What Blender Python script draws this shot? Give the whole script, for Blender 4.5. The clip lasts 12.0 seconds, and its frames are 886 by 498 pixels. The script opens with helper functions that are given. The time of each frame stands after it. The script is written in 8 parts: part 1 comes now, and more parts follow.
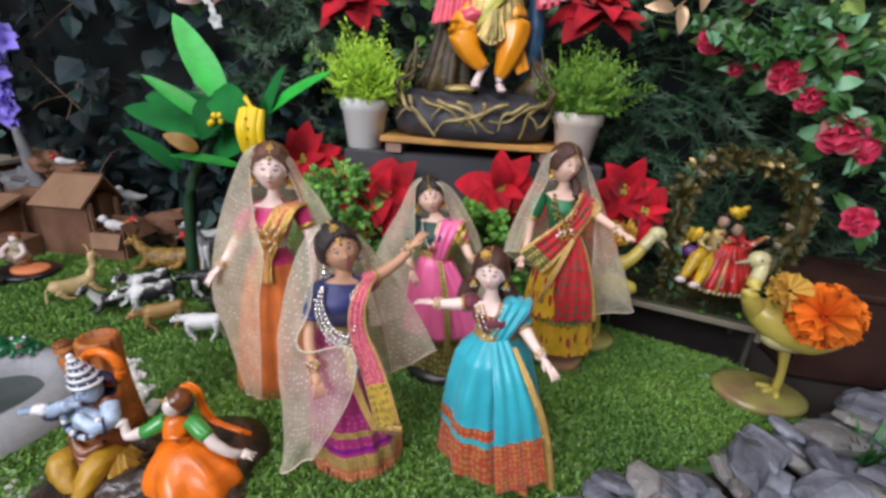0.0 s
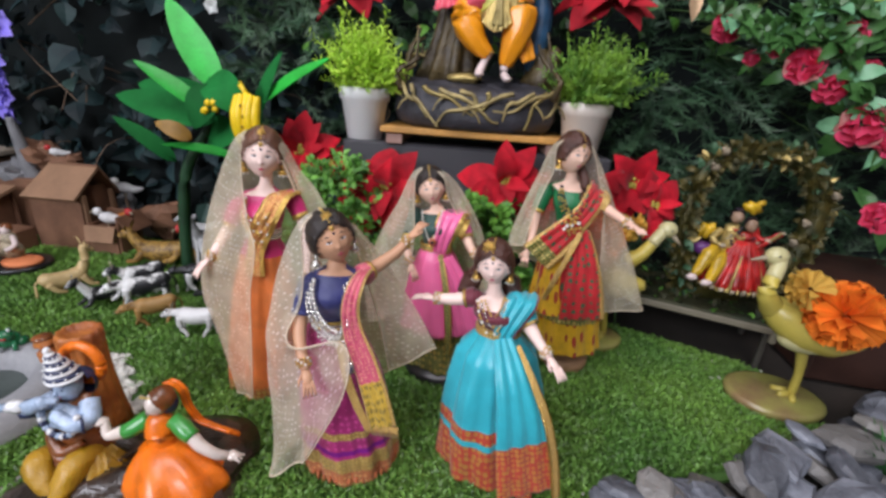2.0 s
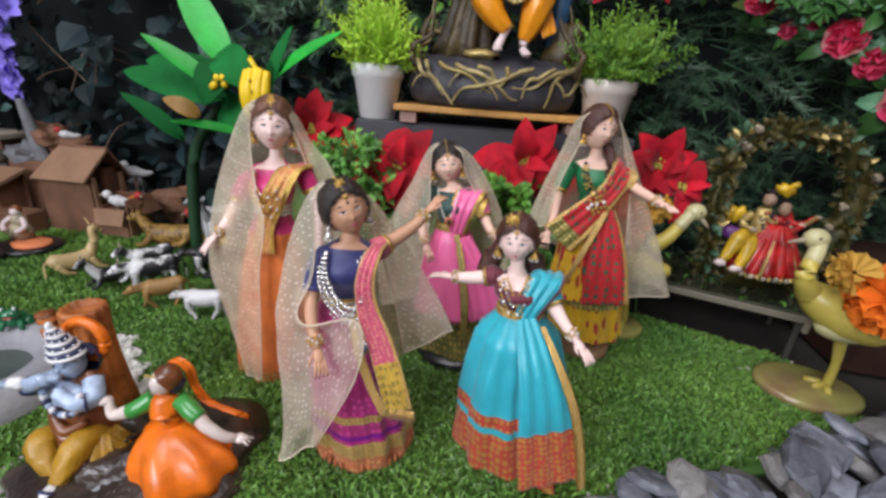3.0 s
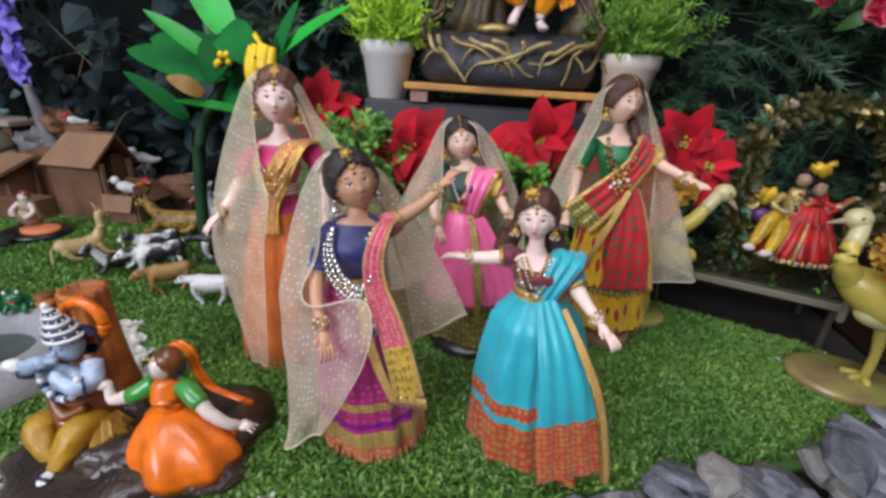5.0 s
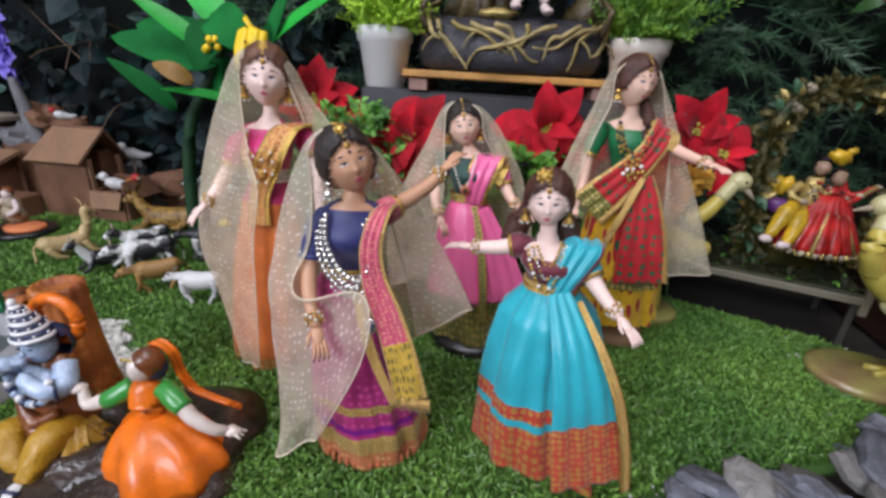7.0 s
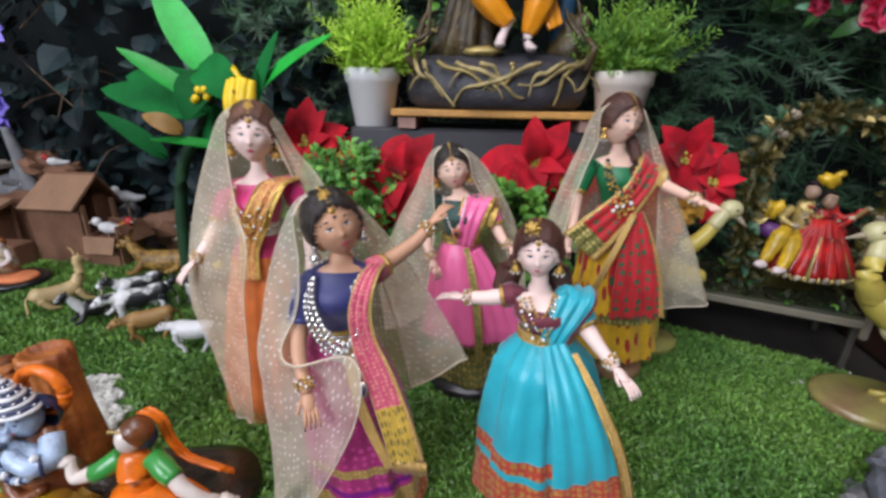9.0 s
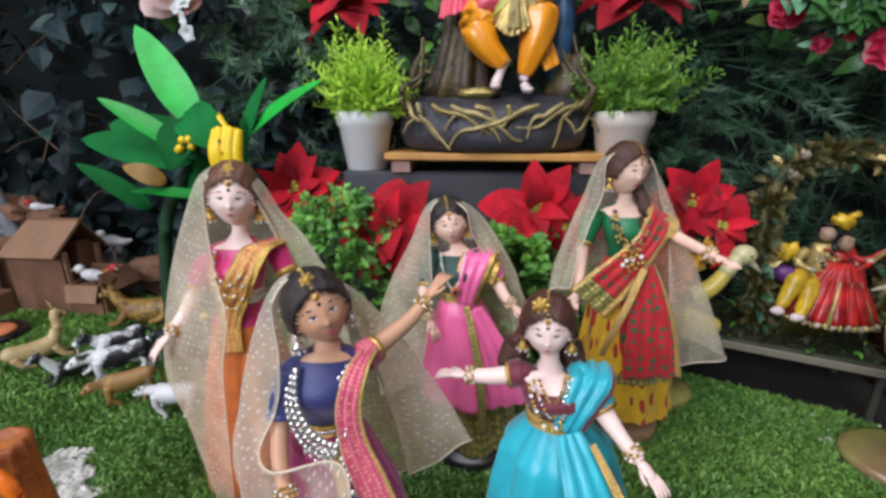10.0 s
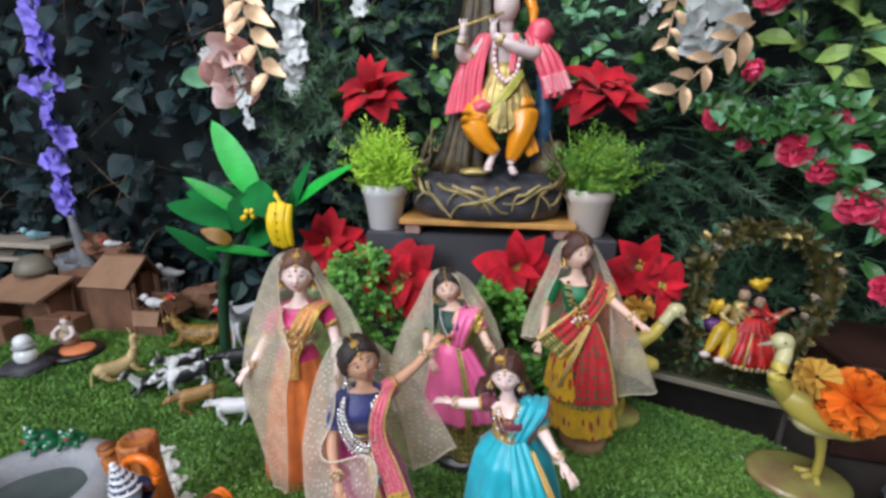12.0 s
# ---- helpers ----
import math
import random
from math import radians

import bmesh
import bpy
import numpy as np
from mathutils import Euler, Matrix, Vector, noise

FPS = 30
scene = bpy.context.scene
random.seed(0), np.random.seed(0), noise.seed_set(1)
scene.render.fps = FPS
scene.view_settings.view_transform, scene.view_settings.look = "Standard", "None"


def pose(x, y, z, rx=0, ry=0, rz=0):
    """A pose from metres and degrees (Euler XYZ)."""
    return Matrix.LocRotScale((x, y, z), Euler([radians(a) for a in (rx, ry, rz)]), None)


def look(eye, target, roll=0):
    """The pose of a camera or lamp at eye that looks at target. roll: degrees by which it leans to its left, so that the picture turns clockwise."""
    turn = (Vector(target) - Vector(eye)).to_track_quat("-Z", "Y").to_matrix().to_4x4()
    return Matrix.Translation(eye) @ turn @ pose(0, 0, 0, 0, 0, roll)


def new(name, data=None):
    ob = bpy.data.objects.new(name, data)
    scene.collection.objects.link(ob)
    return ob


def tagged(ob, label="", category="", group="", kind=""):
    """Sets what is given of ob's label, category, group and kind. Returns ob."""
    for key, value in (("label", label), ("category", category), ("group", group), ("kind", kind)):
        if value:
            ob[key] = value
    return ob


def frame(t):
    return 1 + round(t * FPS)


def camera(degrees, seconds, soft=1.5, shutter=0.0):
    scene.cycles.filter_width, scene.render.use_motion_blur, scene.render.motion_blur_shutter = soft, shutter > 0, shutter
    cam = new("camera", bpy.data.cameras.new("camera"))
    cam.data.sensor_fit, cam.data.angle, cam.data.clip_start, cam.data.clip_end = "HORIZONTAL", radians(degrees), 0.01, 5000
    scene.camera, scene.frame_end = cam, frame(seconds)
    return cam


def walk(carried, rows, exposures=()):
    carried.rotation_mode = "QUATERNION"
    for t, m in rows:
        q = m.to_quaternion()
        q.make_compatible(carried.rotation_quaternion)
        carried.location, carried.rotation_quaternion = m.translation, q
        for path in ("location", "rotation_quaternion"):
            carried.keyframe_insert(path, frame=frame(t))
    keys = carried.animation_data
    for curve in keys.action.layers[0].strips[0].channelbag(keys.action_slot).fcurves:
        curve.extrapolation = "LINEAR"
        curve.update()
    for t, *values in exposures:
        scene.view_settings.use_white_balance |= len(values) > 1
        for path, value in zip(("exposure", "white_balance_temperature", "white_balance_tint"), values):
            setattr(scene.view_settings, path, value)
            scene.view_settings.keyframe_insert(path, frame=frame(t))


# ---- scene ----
cam = camera(92.4, 12.0, soft=3.0)
PATH = [
    (0, (0.066, 0.032, 0.35), (-0.017, 1.909, -0.336), 3.9),
    (0.5, (0.066, 0.038, 0.346), (-0.009, 1.916, -0.339), 4.0),
    (1, (0.069, 0.045, 0.341), (-0.003, 1.923, -0.342), 4.1),
    (1.5, (0.071, 0.049, 0.338), (-0.007, 1.927, -0.345), 4.2),
    (2, (0.068, 0.051, 0.336), (-0.029, 1.926, -0.354), 4.2),
    (2.5, (0.064, 0.057, 0.326), (-0.052, 1.925, -0.378), 4.2),
    (3, (0.06, 0.065, 0.313), (-0.076, 1.927, -0.404), 4.2),
    (5, (0.057, 0.081, 0.294), (-0.124, 1.926, -0.456), 3.7),
    (5.5, (0.055, 0.09, 0.287), (-0.129, 1.934, -0.466), 3.6),
    (6, (0.054, 0.091, 0.287), (-0.131, 1.934, -0.466), 3.5),
    (6.5, (0.053, 0.095, 0.282), (-0.129, 1.938, -0.472), 3.5),
    (7, (0.052, 0.101, 0.276), (-0.123, 1.949, -0.468), 3.4),
    (8.8, (0.056, 0.103, 0.306), (-0.099, 1.979, -0.372), 1.8),
    (9, (0.056, 0.113, 0.299), (-0.12, 1.989, -0.37), 1.1),
    (9.5, (0.052, 0.136, 0.303), (-0.12, 2.028, -0.322), 0.5),
    (10, (0.052, 0.149, 0.322), (-0.116, 2.058, -0.25), 0.1),
    (10.5, (0.056, 0.158, 0.356), (-0.114, 2.081, -0.168), -0.0),
    (11, (0.055, 0.147, 0.375), (-0.116, 2.073, -0.135), 0.1),
    (11.5, (0.059, 0.096, 0.397), (-0.127, 2.028, -0.085), 0.4),
    (12, (0.073, 0.032, 0.415), (-0.138, 1.952, -0.104), 1.0),
]
walk(cam, [(t, look(eye, target, roll)) for t, eye, target, roll in PATH], [(0.0, 0.06, 6540, 18), (3.0, 0.02, 6500, 18), (6.0, -0.06, 6360, 18), (9.0, 0.02, 6290, 17), (12.0, 0.09, 6210, 14)])

# ---- world and light ----
world = bpy.data.worlds.new("room_air")
scene.world = world
world.use_nodes = True
world.node_tree.nodes["Background"].inputs[0].default_value = (0.75, 0.85, 1.0, 1)
world.node_tree.nodes["Background"].inputs[1].default_value = 0.2


def area_lamp(name, eye, target, w, h, power, colour):
    data = bpy.data.lights.new(name, "AREA")
    data.shape, data.size, data.size_y, data.energy, data.color = "RECTANGLE", w, h, power, colour
    ob = new(name, data)
    ob.matrix_world = look(eye, target)
    return ob


area_lamp("ceiling_lamp_light", (-0.05, 0.08, 1.38), (-0.02, 0.30, 0.0), 0.95, 0.60, 11.0, (0.96, 0.97, 1.0))
# added fill from the front; the wall behind it has no opening
area_lamp("front_fill_light", (-1.0, -1.55, 1.2), (0.0, 0.5, 0.2), 1.4, 1.1, 58.0, (0.86, 0.93, 1.0))

# ---- materials ----


def mat(name, col, rough=0.5, metal=0.0, var=0.25, scale=60.0, fine=600.0, bump=0.15, col2=None, spec=0.5, sheen=0.0,
        trans=0.0, coat=0.0, rand=0.0, island=0.0, soft=0.15):
    """A surface with patches at one scale, grain at another, and fine relief."""
    m = bpy.data.materials.new(name)
    m.use_nodes = True
    n, l = m.node_tree.nodes, m.node_tree.links
    b = n["Principled BSDF"]
    co = n.new("ShaderNodeTexCoord")
    n1, n2 = n.new("ShaderNodeTexNoise"), n.new("ShaderNodeTexNoise")
    n1.inputs["Scale"].default_value, n2.inputs["Scale"].default_value = scale, fine
    n1.inputs["Detail"].default_value = 4
    l.new(co.outputs["Object"], n1.inputs["Vector"])
    l.new(co.outputs["Object"], n2.inputs["Vector"])
    ramp = n.new("ShaderNodeMix")
    ramp.data_type = "RGBA"
    c2 = col2 if col2 else tuple(c * (1 - var) for c in col)
    ramp.inputs[6].default_value, ramp.inputs[7].default_value = (*c2, 1), (*col, 1)
    mr = n.new("ShaderNodeMapRange")
    mr.inputs[1].default_value, mr.inputs[2].default_value = 0.5 - soft, 0.5 + soft
    l.new(n1.outputs[0], mr.inputs[0])
    l.new(mr.outputs[0], ramp.inputs[0])
    hsv = n.new("ShaderNodeHueSaturation")
    l.new(ramp.outputs[2], hsv.inputs["Color"])
    val = n.new("ShaderNodeMapRange")
    val.inputs[3].default_value, val.inputs[4].default_value = 1 - var * 0.6, 1 + var * 0.6
    l.new(n2.outputs[0], val.inputs[0])
    last = val.outputs[0]
    for amount, node, sock in ((rand, "ShaderNodeObjectInfo", "Random"), (island, "ShaderNodeNewGeometry", "Random Per Island")):
        if amount:
            o, r, mu = n.new(node), n.new("ShaderNodeMapRange"), n.new("ShaderNodeMath")
            r.inputs[3].default_value, r.inputs[4].default_value = 1 - amount, 1 + amount
            mu.operation = "MULTIPLY"
            l.new(o.outputs[sock], r.inputs[0])
            l.new(r.outputs[0], mu.inputs[0])
            l.new(last, mu.inputs[1])
            last = mu.outputs[0]
    l.new(last, hsv.inputs["Value"])
    l.new(hsv.outputs[0], b.inputs["Base Color"])
    b.inputs["Roughness"].default_value, b.inputs["Metallic"].default_value = rough, metal
    b.inputs["Specular IOR Level"].default_value = spec
    b.inputs["Coat Weight"].default_value = coat
    b.inputs["Sheen Weight"].default_value = sheen
    if bump:
        bp = n.new("ShaderNodeBump")
        bp.inputs["Strength"].default_value, bp.inputs["Distance"].default_value = bump, 0.002
        ad = n.new("ShaderNodeMath")
        l.new(n1.outputs[0], ad.inputs[0])
        l.new(n2.outputs[0], ad.inputs[1])
        l.new(ad.outputs[0], bp.inputs["Height"])
        l.new(bp.outputs[0], b.inputs["Normal"])
    if trans:
        tr, mx = n.new("ShaderNodeBsdfTranslucent"), n.new("ShaderNodeMixShader")
        l.new(hsv.outputs[0], tr.inputs[0])
        mx.inputs[0].default_value = trans
        l.new(b.outputs[0], mx.inputs[1])
        l.new(tr.outputs[0], mx.inputs[2])
        l.new(mx.outputs[0], n["Material Output"].inputs[0])
    return m


def pattern(name, ground, mark, scale=(1, 1, 1), limit=0.3, rough=0.6, metal=0.0, ground2=None, bump=0.2):
    """Printed or woven cloth: marks scattered over a ground, in the cloth's own coordinates."""
    m = mat(name, ground, rough, 0.0, 0.2, 80, 900, bump, col2=ground2, sheen=0.2)
    n, l = m.node_tree.nodes, m.node_tree.links
    b = n["Principled BSDF"]
    co, mp, vo, lt, mix = (n.new("ShaderNode" + k) for k in ("TexCoord", "Mapping", "TexVoronoi", "Math", "Mix"))
    mp.inputs["Scale"].default_value = scale
    vo.inputs["Randomness"].default_value = 0.35
    vo.inputs["Scale"].default_value = 1.0
    lt.operation, lt.inputs[1].default_value = "LESS_THAN", limit
    mix.data_type = "RGBA"
    l.new(co.outputs["UV"], mp.inputs[0])
    l.new(mp.outputs[0], vo.inputs["Vector"])
    l.new(vo.outputs["Distance"], lt.inputs[0])
    l.new(lt.outputs[0], mix.inputs[0])
    l.new(b.inputs["Base Color"].links[0].from_socket, mix.inputs[6])
    mix.inputs[7].default_value = (*mark, 1)
    l.new(mix.outputs[2], b.inputs["Base Color"])
    if metal:
        mu = n.new("ShaderNodeMath")
        mu.operation, mu.inputs[1].default_value = "MULTIPLY", metal
        l.new(lt.outputs[0], mu.inputs[0])
        l.new(mu.outputs[0], b.inputs["Metallic"])
    return m


def netting(name, col, cover, dots=1.0, scale=(60, 60, 1)):
    """See-through net cloth with rows of small white dots."""
    m = bpy.data.materials.new(name)
    m.use_nodes = True
    n, l = m.node_tree.nodes, m.node_tree.links
    n.remove(n["Principled BSDF"])
    co, mp, vo, lt, no, ad, di, tl, cl, tp, mx = (n.new("ShaderNode" + k) for k in (
        "TexCoord", "Mapping", "TexVoronoi", "Math", "TexNoise", "Math", "BsdfDiffuse", "BsdfTranslucent", "MixShader", "BsdfTransparent", "MixShader"))
    mp.inputs["Scale"].default_value = scale
    l.new(co.outputs["UV"], mp.inputs[0])
    l.new(mp.outputs[0], vo.inputs["Vector"])
    vo.inputs["Randomness"].default_value, vo.inputs["Scale"].default_value = 0.30, 1.0
    lt.operation, lt.inputs[1].default_value = "LESS_THAN", 0.2 * dots
    l.new(vo.outputs["Distance"], lt.inputs[0])
    no.inputs["Scale"].default_value = 45
    l.new(co.outputs["Object"], no.inputs["Vector"])
    mr = n.new("ShaderNodeMapRange")
    mr.inputs[1].default_value, mr.inputs[2].default_value = 0.3, 0.7
    mr.inputs[3].default_value, mr.inputs[4].default_value = cover - 0.1, cover + 0.1
    l.new(no.outputs[0], mr.inputs[0])
    mu = n.new("ShaderNodeMath")
    mu.operation, mu.inputs[1].default_value = "MULTIPLY", 0.4
    l.new(lt.outputs[0], mu.inputs[0])
    l.new(mr.outputs[0], ad.inputs[0])
    l.new(mu.outputs[0], ad.inputs[1])
    ad.use_clamp = True
    cm = n.new("ShaderNodeMix")
    cm.data_type = "RGBA"
    cm.inputs[6].default_value, cm.inputs[7].default_value = (*col, 1), (0.9, 0.88, 0.82, 1)
    l.new(lt.outputs[0], cm.inputs[0])
    l.new(cm.outputs[2], di.inputs[0])
    l.new(cm.outputs[2], tl.inputs[0])
    cl.inputs[0].default_value = 0.45
    l.new(di.outputs[0], cl.inputs[1])
    l.new(tl.outputs[0], cl.inputs[2])
    l.new(ad.outputs[0], mx.inputs[0])
    l.new(tp.outputs[0], mx.inputs[1])
    l.new(cl.outputs[0], mx.inputs[2])
    l.new(mx.outputs[0], n["Material Output"].inputs[0])
    return m


# ---- mesh building ----


class Mesh:
    """Collects the faces of one mesh, with a material and a cloth coordinate for each."""

    def __init__(self):
        self.v, self.f, self.m, self.uv, self.mats = [], [], [], [], []

    def slot(self, material):
        if material not in self.mats:
            self.mats.append(material)
        return self.mats.index(material)

    def face(self, idx, material, uvs=None):
        self.f.append(tuple(idx))
        self.m.append(self.slot(material))
        self.uv.append(uvs if uvs else [(0, 0)] * len(idx))

    def grid(self, rows, material, closed=True, mats=None, us=None, vs=None, caps=(False, False)):
        """Rows of points joined into a skin. mats: a material for each band."""
        rows = [[tuple(p) for p in r] for r in rows]
        k, b = len(rows[0]), len(self.v)
        for r in rows:
            self.v.extend(r)
        for i in range(len(rows) - 1):
            ma = mats[i] if mats else material
            for j in range(k if closed else k - 1):
                j2 = (j + 1) % k
                u0, u1 = (us[j], us[j + 1]) if us else (j / k, (j + 1) / k)
                w0, w1 = (vs[i], vs[i + 1]) if vs else (i / (len(rows) - 1), (i + 1) / (len(rows) - 1))
                self.face((b + i * k + j, b + i * k + j2, b + (i + 1) * k + j2, b + (i + 1) * k + j), ma,
                          [(u0, w0), (u1, w0), (u1, w1), (u0, w1)])
        if caps[0]:
            self.face([b + j for j in range(k)][::-1], mats[0] if mats else material)
        if caps[1]:
            self.face([b + (len(rows) - 1) * k + j for j in range(k)], mats[-1] if mats else material)

    def tube(self, pts, radii, material, sides=8, flat=1.0, up=(0, 0, 1)):
        pts = [Vector(p) for p in pts]
        if not hasattr(radii, "__len__"):
            radii = [radii] * len(pts)
        rows = []
        for i, p in enumerate(pts):
            d = (pts[min(i + 1, len(pts) - 1)] - pts[max(i - 1, 0)]).normalized()
            a = Vector(up) if abs(d.dot(Vector(up))) < 0.95 else Vector((0, 1, 0))
            s = d.cross(a).normalized()
            w = s.cross(d)
            rows.append([p + radii[i] * (math.cos(t) * s + flat * math.sin(t) * w)
                         for t in (2 * math.pi * j / sides for j in range(sides))])
        self.grid(rows, material, caps=(True, True))

    def blob(self, c, r, material, rot=None, seg=12, rings=8, keep=None, wob=0.0, fn=None):
        """A rounded lump. keep: which directions to leave in; wob: unevenness; fn: reshapes unit points."""
        rot = rot or Matrix.Identity(3)
        c = Vector(c)
        b = len(self.v)
        dirs = []
        for i in range(rings + 1):
            ph = math.pi * i / rings
            for j in range(seg):
                th = 2 * math.pi * j / seg
                d = Vector((math.sin(ph) * math.cos(th), math.sin(ph) * math.sin(th), math.cos(ph)))
                dirs.append(d)
                q = fn(d) if fn else d
                if wob:
                    q = q * (1 + wob * noise.noise(d * 1.7 + c * 37))
                self.v.append(tuple(c + rot @ Vector((q.x * r[0], q.y * r[1], q.z * r[2]))))
        for i in range(rings):
            for j in range(seg):
                j2 = (j + 1) % seg
                if keep and not keep((dirs[i * seg + j] + dirs[(i + 1) * seg + j2]).normalized()):
                    continue
                q = [b + i * seg + j, b + (i + 1) * seg + j, b + (i + 1) * seg + j2, b + i * seg + j2]
                if i == 0:
                    q = q[:3]
                elif i == rings - 1:
                    q = [q[0], q[1], q[3]]
                self.face(q, material)

    def box(self, c, s, material, rot=None, bev=0.0):
        """A block with softened edges."""
        rot = rot or Matrix.Identity(3)
        h = [x / 2 for x in s]
        e = min(bev, min(h) * 0.9)
        rows = []
        for z, inset in ((-h[2], e), (-h[2] + e, 0), (h[2] - e, 0), (h[2], e)) if e else ((-h[2], 0), (h[2], 0)):
            x, y = h[0] - inset, h[1] - inset
            ring = ((-x + e, -y), (x - e, -y), (x, -y + e), (x, y - e), (x - e, y), (-x + e, y), (-x, y - e), (-x, -y + e)) if e else ((-x, -y), (x, -y), (x, y), (-x, y))
            rows.append([Vector(c) + rot @ Vector((p[0], p[1], z)) for p in ring])
        self.grid(rows, material, caps=(True, True))

    def lathe(self, prof, material, c=(0, 0, 0), seg=24, mats=None, caps=(True, True), sx=1.0, sy=1.0, ripple=0.0, waves=8):
        rows = [[(c[0] + sx * r * (1 + ripple * math.sin(waves * t)) * math.cos(t), c[1] + sy * r * (1 + ripple * math.sin(waves * t)) * math.sin(t), c[2] + z)
                 for t in (2 * math.pi * j / seg for j in range(seg))] for r, z in prof]
        self.grid(rows, material, mats=mats, caps=caps)

    def leaf(self, base, tip, width, material, up=(0, 0, 1), bend=0.15, fold=0.2, n=4, shape=0.9, blunt=0.85):
        """A leaf or petal, creased along its middle and bending on its way to the tip."""
        base, tip, up = Vector(base), Vector(tip), Vector(up)
        d = tip - base
        ln = d.length
        if ln < 1e-6:
            return
        d = d / ln
        s = d.cross(up)
        if s.length < 1e-3:
            s = d.cross(Vector((1, 0.3, 0)))
        s.normalize()
        w = s.cross(d)
        rows = []
        for i in range(n + 1):
            t = i / n
            half = width / 2 * max(max(math.sin(math.pi * min(t ** shape, 1.0)), 0.0) ** blunt, 0.06 if i < n else 0.02)
            mid = base + d * ln * t + w * (bend * ln * math.sin(math.pi * t))
            rows.append([mid - s * half + w * fold * half, mid, mid + s * half + w * fold * half])
        self.grid(rows, material, closed=False)

    def loft(self, falls, material, nv=24, nu=8, thick=0.0014, wave=0.0, waves=5.0, seed=0.0):
        """Cloth through several falls, with a thickness and soft folds."""
        cols = []
        for fall in falls:
            p = smooth_path(fall, 10)
            cols.append([p[round((len(p) - 1) * i / nv)] for i in range(nv + 1)])
        rows, back = [], []
        for i in range(nv + 1):
            row = smooth_path([c[i] for c in cols], nu)
            n = len(row) - 1
            out = []
            for j, q in enumerate(row):
                d = (row[min(j + 1, n)] - row[max(j - 1, 0)])
                e = cols[0][min(i + 1, nv)] - cols[0][max(i - 1, 0)]
                nm = d.cross(e)
                nm = nm.normalized() if nm.length > 1e-9 else Vector((0, -1, 0))
                out.append((q + nm * wave * (0.25 + 0.75 * i / nv) * math.sin(waves * 6.283 * j / n + seed + 0.8 * i / nv), nm))
            rows.append([a for a, _ in out] + [a - m * thick for a, m in reversed(out)])
        self.grid(rows, material, caps=(True, True))

    def worn(self, amount=0.0010, scale=90.0):
        """Slight unevenness, as a casting painted by brush has."""
        for i, q in enumerate(self.v):
            v = Vector(q)
            n = noise.noise_vector(v * scale)
            n2 = noise.noise_vector(v * scale * 2.7)
            self.v[i] = tuple(v + n * amount + n2 * amount * 0.5)

    def build(self, name, parent=None, smooth=True, loc=None, label=""):
        me = bpy.data.meshes.new(name)
        me.from_pydata([tuple(p) for p in self.v], [], self.f)
        for m in self.mats:
            me.materials.append(m)
        me.polygons.foreach_set("material_index", self.m)
        me.polygons.foreach_set("use_smooth", [smooth] * len(self.f))
        uv = me.uv_layers.new(name="cloth")
        flat = [x for face in self.uv for p in face for x in p]
        uv.data.foreach_set("uv", flat)
        me.validate()
        me.update()
        ob = new(name, me)
        if parent is not None:
            ob.parent = parent
        if loc is not None:
            ob.location = loc
        if label:
            tagged(ob, label)
        return ob


def thing(name, loc, label, category, group="", rz=0.0):
    ob = new(name)
    ob.location, ob.rotation_euler = loc, (0, 0, radians(rz))
    ob.empty_display_size = 0.02
    return tagged(ob, label, category, group)


def lerp(table, x):
    """Value at x in a table of (x, value), joined by straight lines."""
    if x <= table[0][0]:
        return table[0][1]
    for (a, p), (b, q) in zip(table, table[1:]):
        if x <= b:
            return p + (q - p) * (x - a) / (b - a)
    return table[-1][1]


def smooth_path(pts, n=6):
    """Points along a curve through pts."""
    pts = [Vector(p) for p in pts]
    out = []
    for i in range(len(pts) - 1):
        p0, p1, p2, p3 = pts[max(i - 1, 0)], pts[i], pts[i + 1], pts[min(i + 2, len(pts) - 1)]
        for k in range(n):
            t = k / n
            out.append(0.5 * (2 * p1 + (p2 - p0) * t + (2 * p0 - 5 * p1 + 4 * p2 - p3) * t * t + (3 * p1 - p0 - 3 * p2 + p3) * t ** 3))
    return out + [pts[-1]]


def spread(radii, n):
    return [lerp([(i / (len(radii) - 1), r) for i, r in enumerate(radii)], k / (n - 1)) for k in range(n)]


rng = random.Random(7)

# ---- structure ----
M_ground = mat("dark_ground_cloth", (0.030, 0.022, 0.016), 0.9, var=0.5, scale=12, fine=300, bump=0.3)
M_turfbase = mat("turf_backing", (0.07, 0.17, 0.03), 0.9, var=0.5, scale=25, fine=400, bump=0.4)
M_blade = mat("turf_blade", (0.175, 0.335, 0.06), 0.40, var=0.30, scale=9, fine=250, bump=0, col2=(0.11, 0.25, 0.05), island=0.6, trans=0.2, spec=0.5)
M_wall = mat("painted_room_wall", (0.62, 0.60, 0.57), 0.85, var=0.06, scale=3, fine=90, bump=0.05)
M_ceiling = mat("white_ceiling_paint", (0.8, 0.8, 0.78), 0.9, var=0.05, scale=4, fine=120, bump=0.05)
M_back = mat("near_black_backing", (0.010, 0.016, 0.016), 0.95, var=0.5, scale=10, fine=200, bump=0.2)

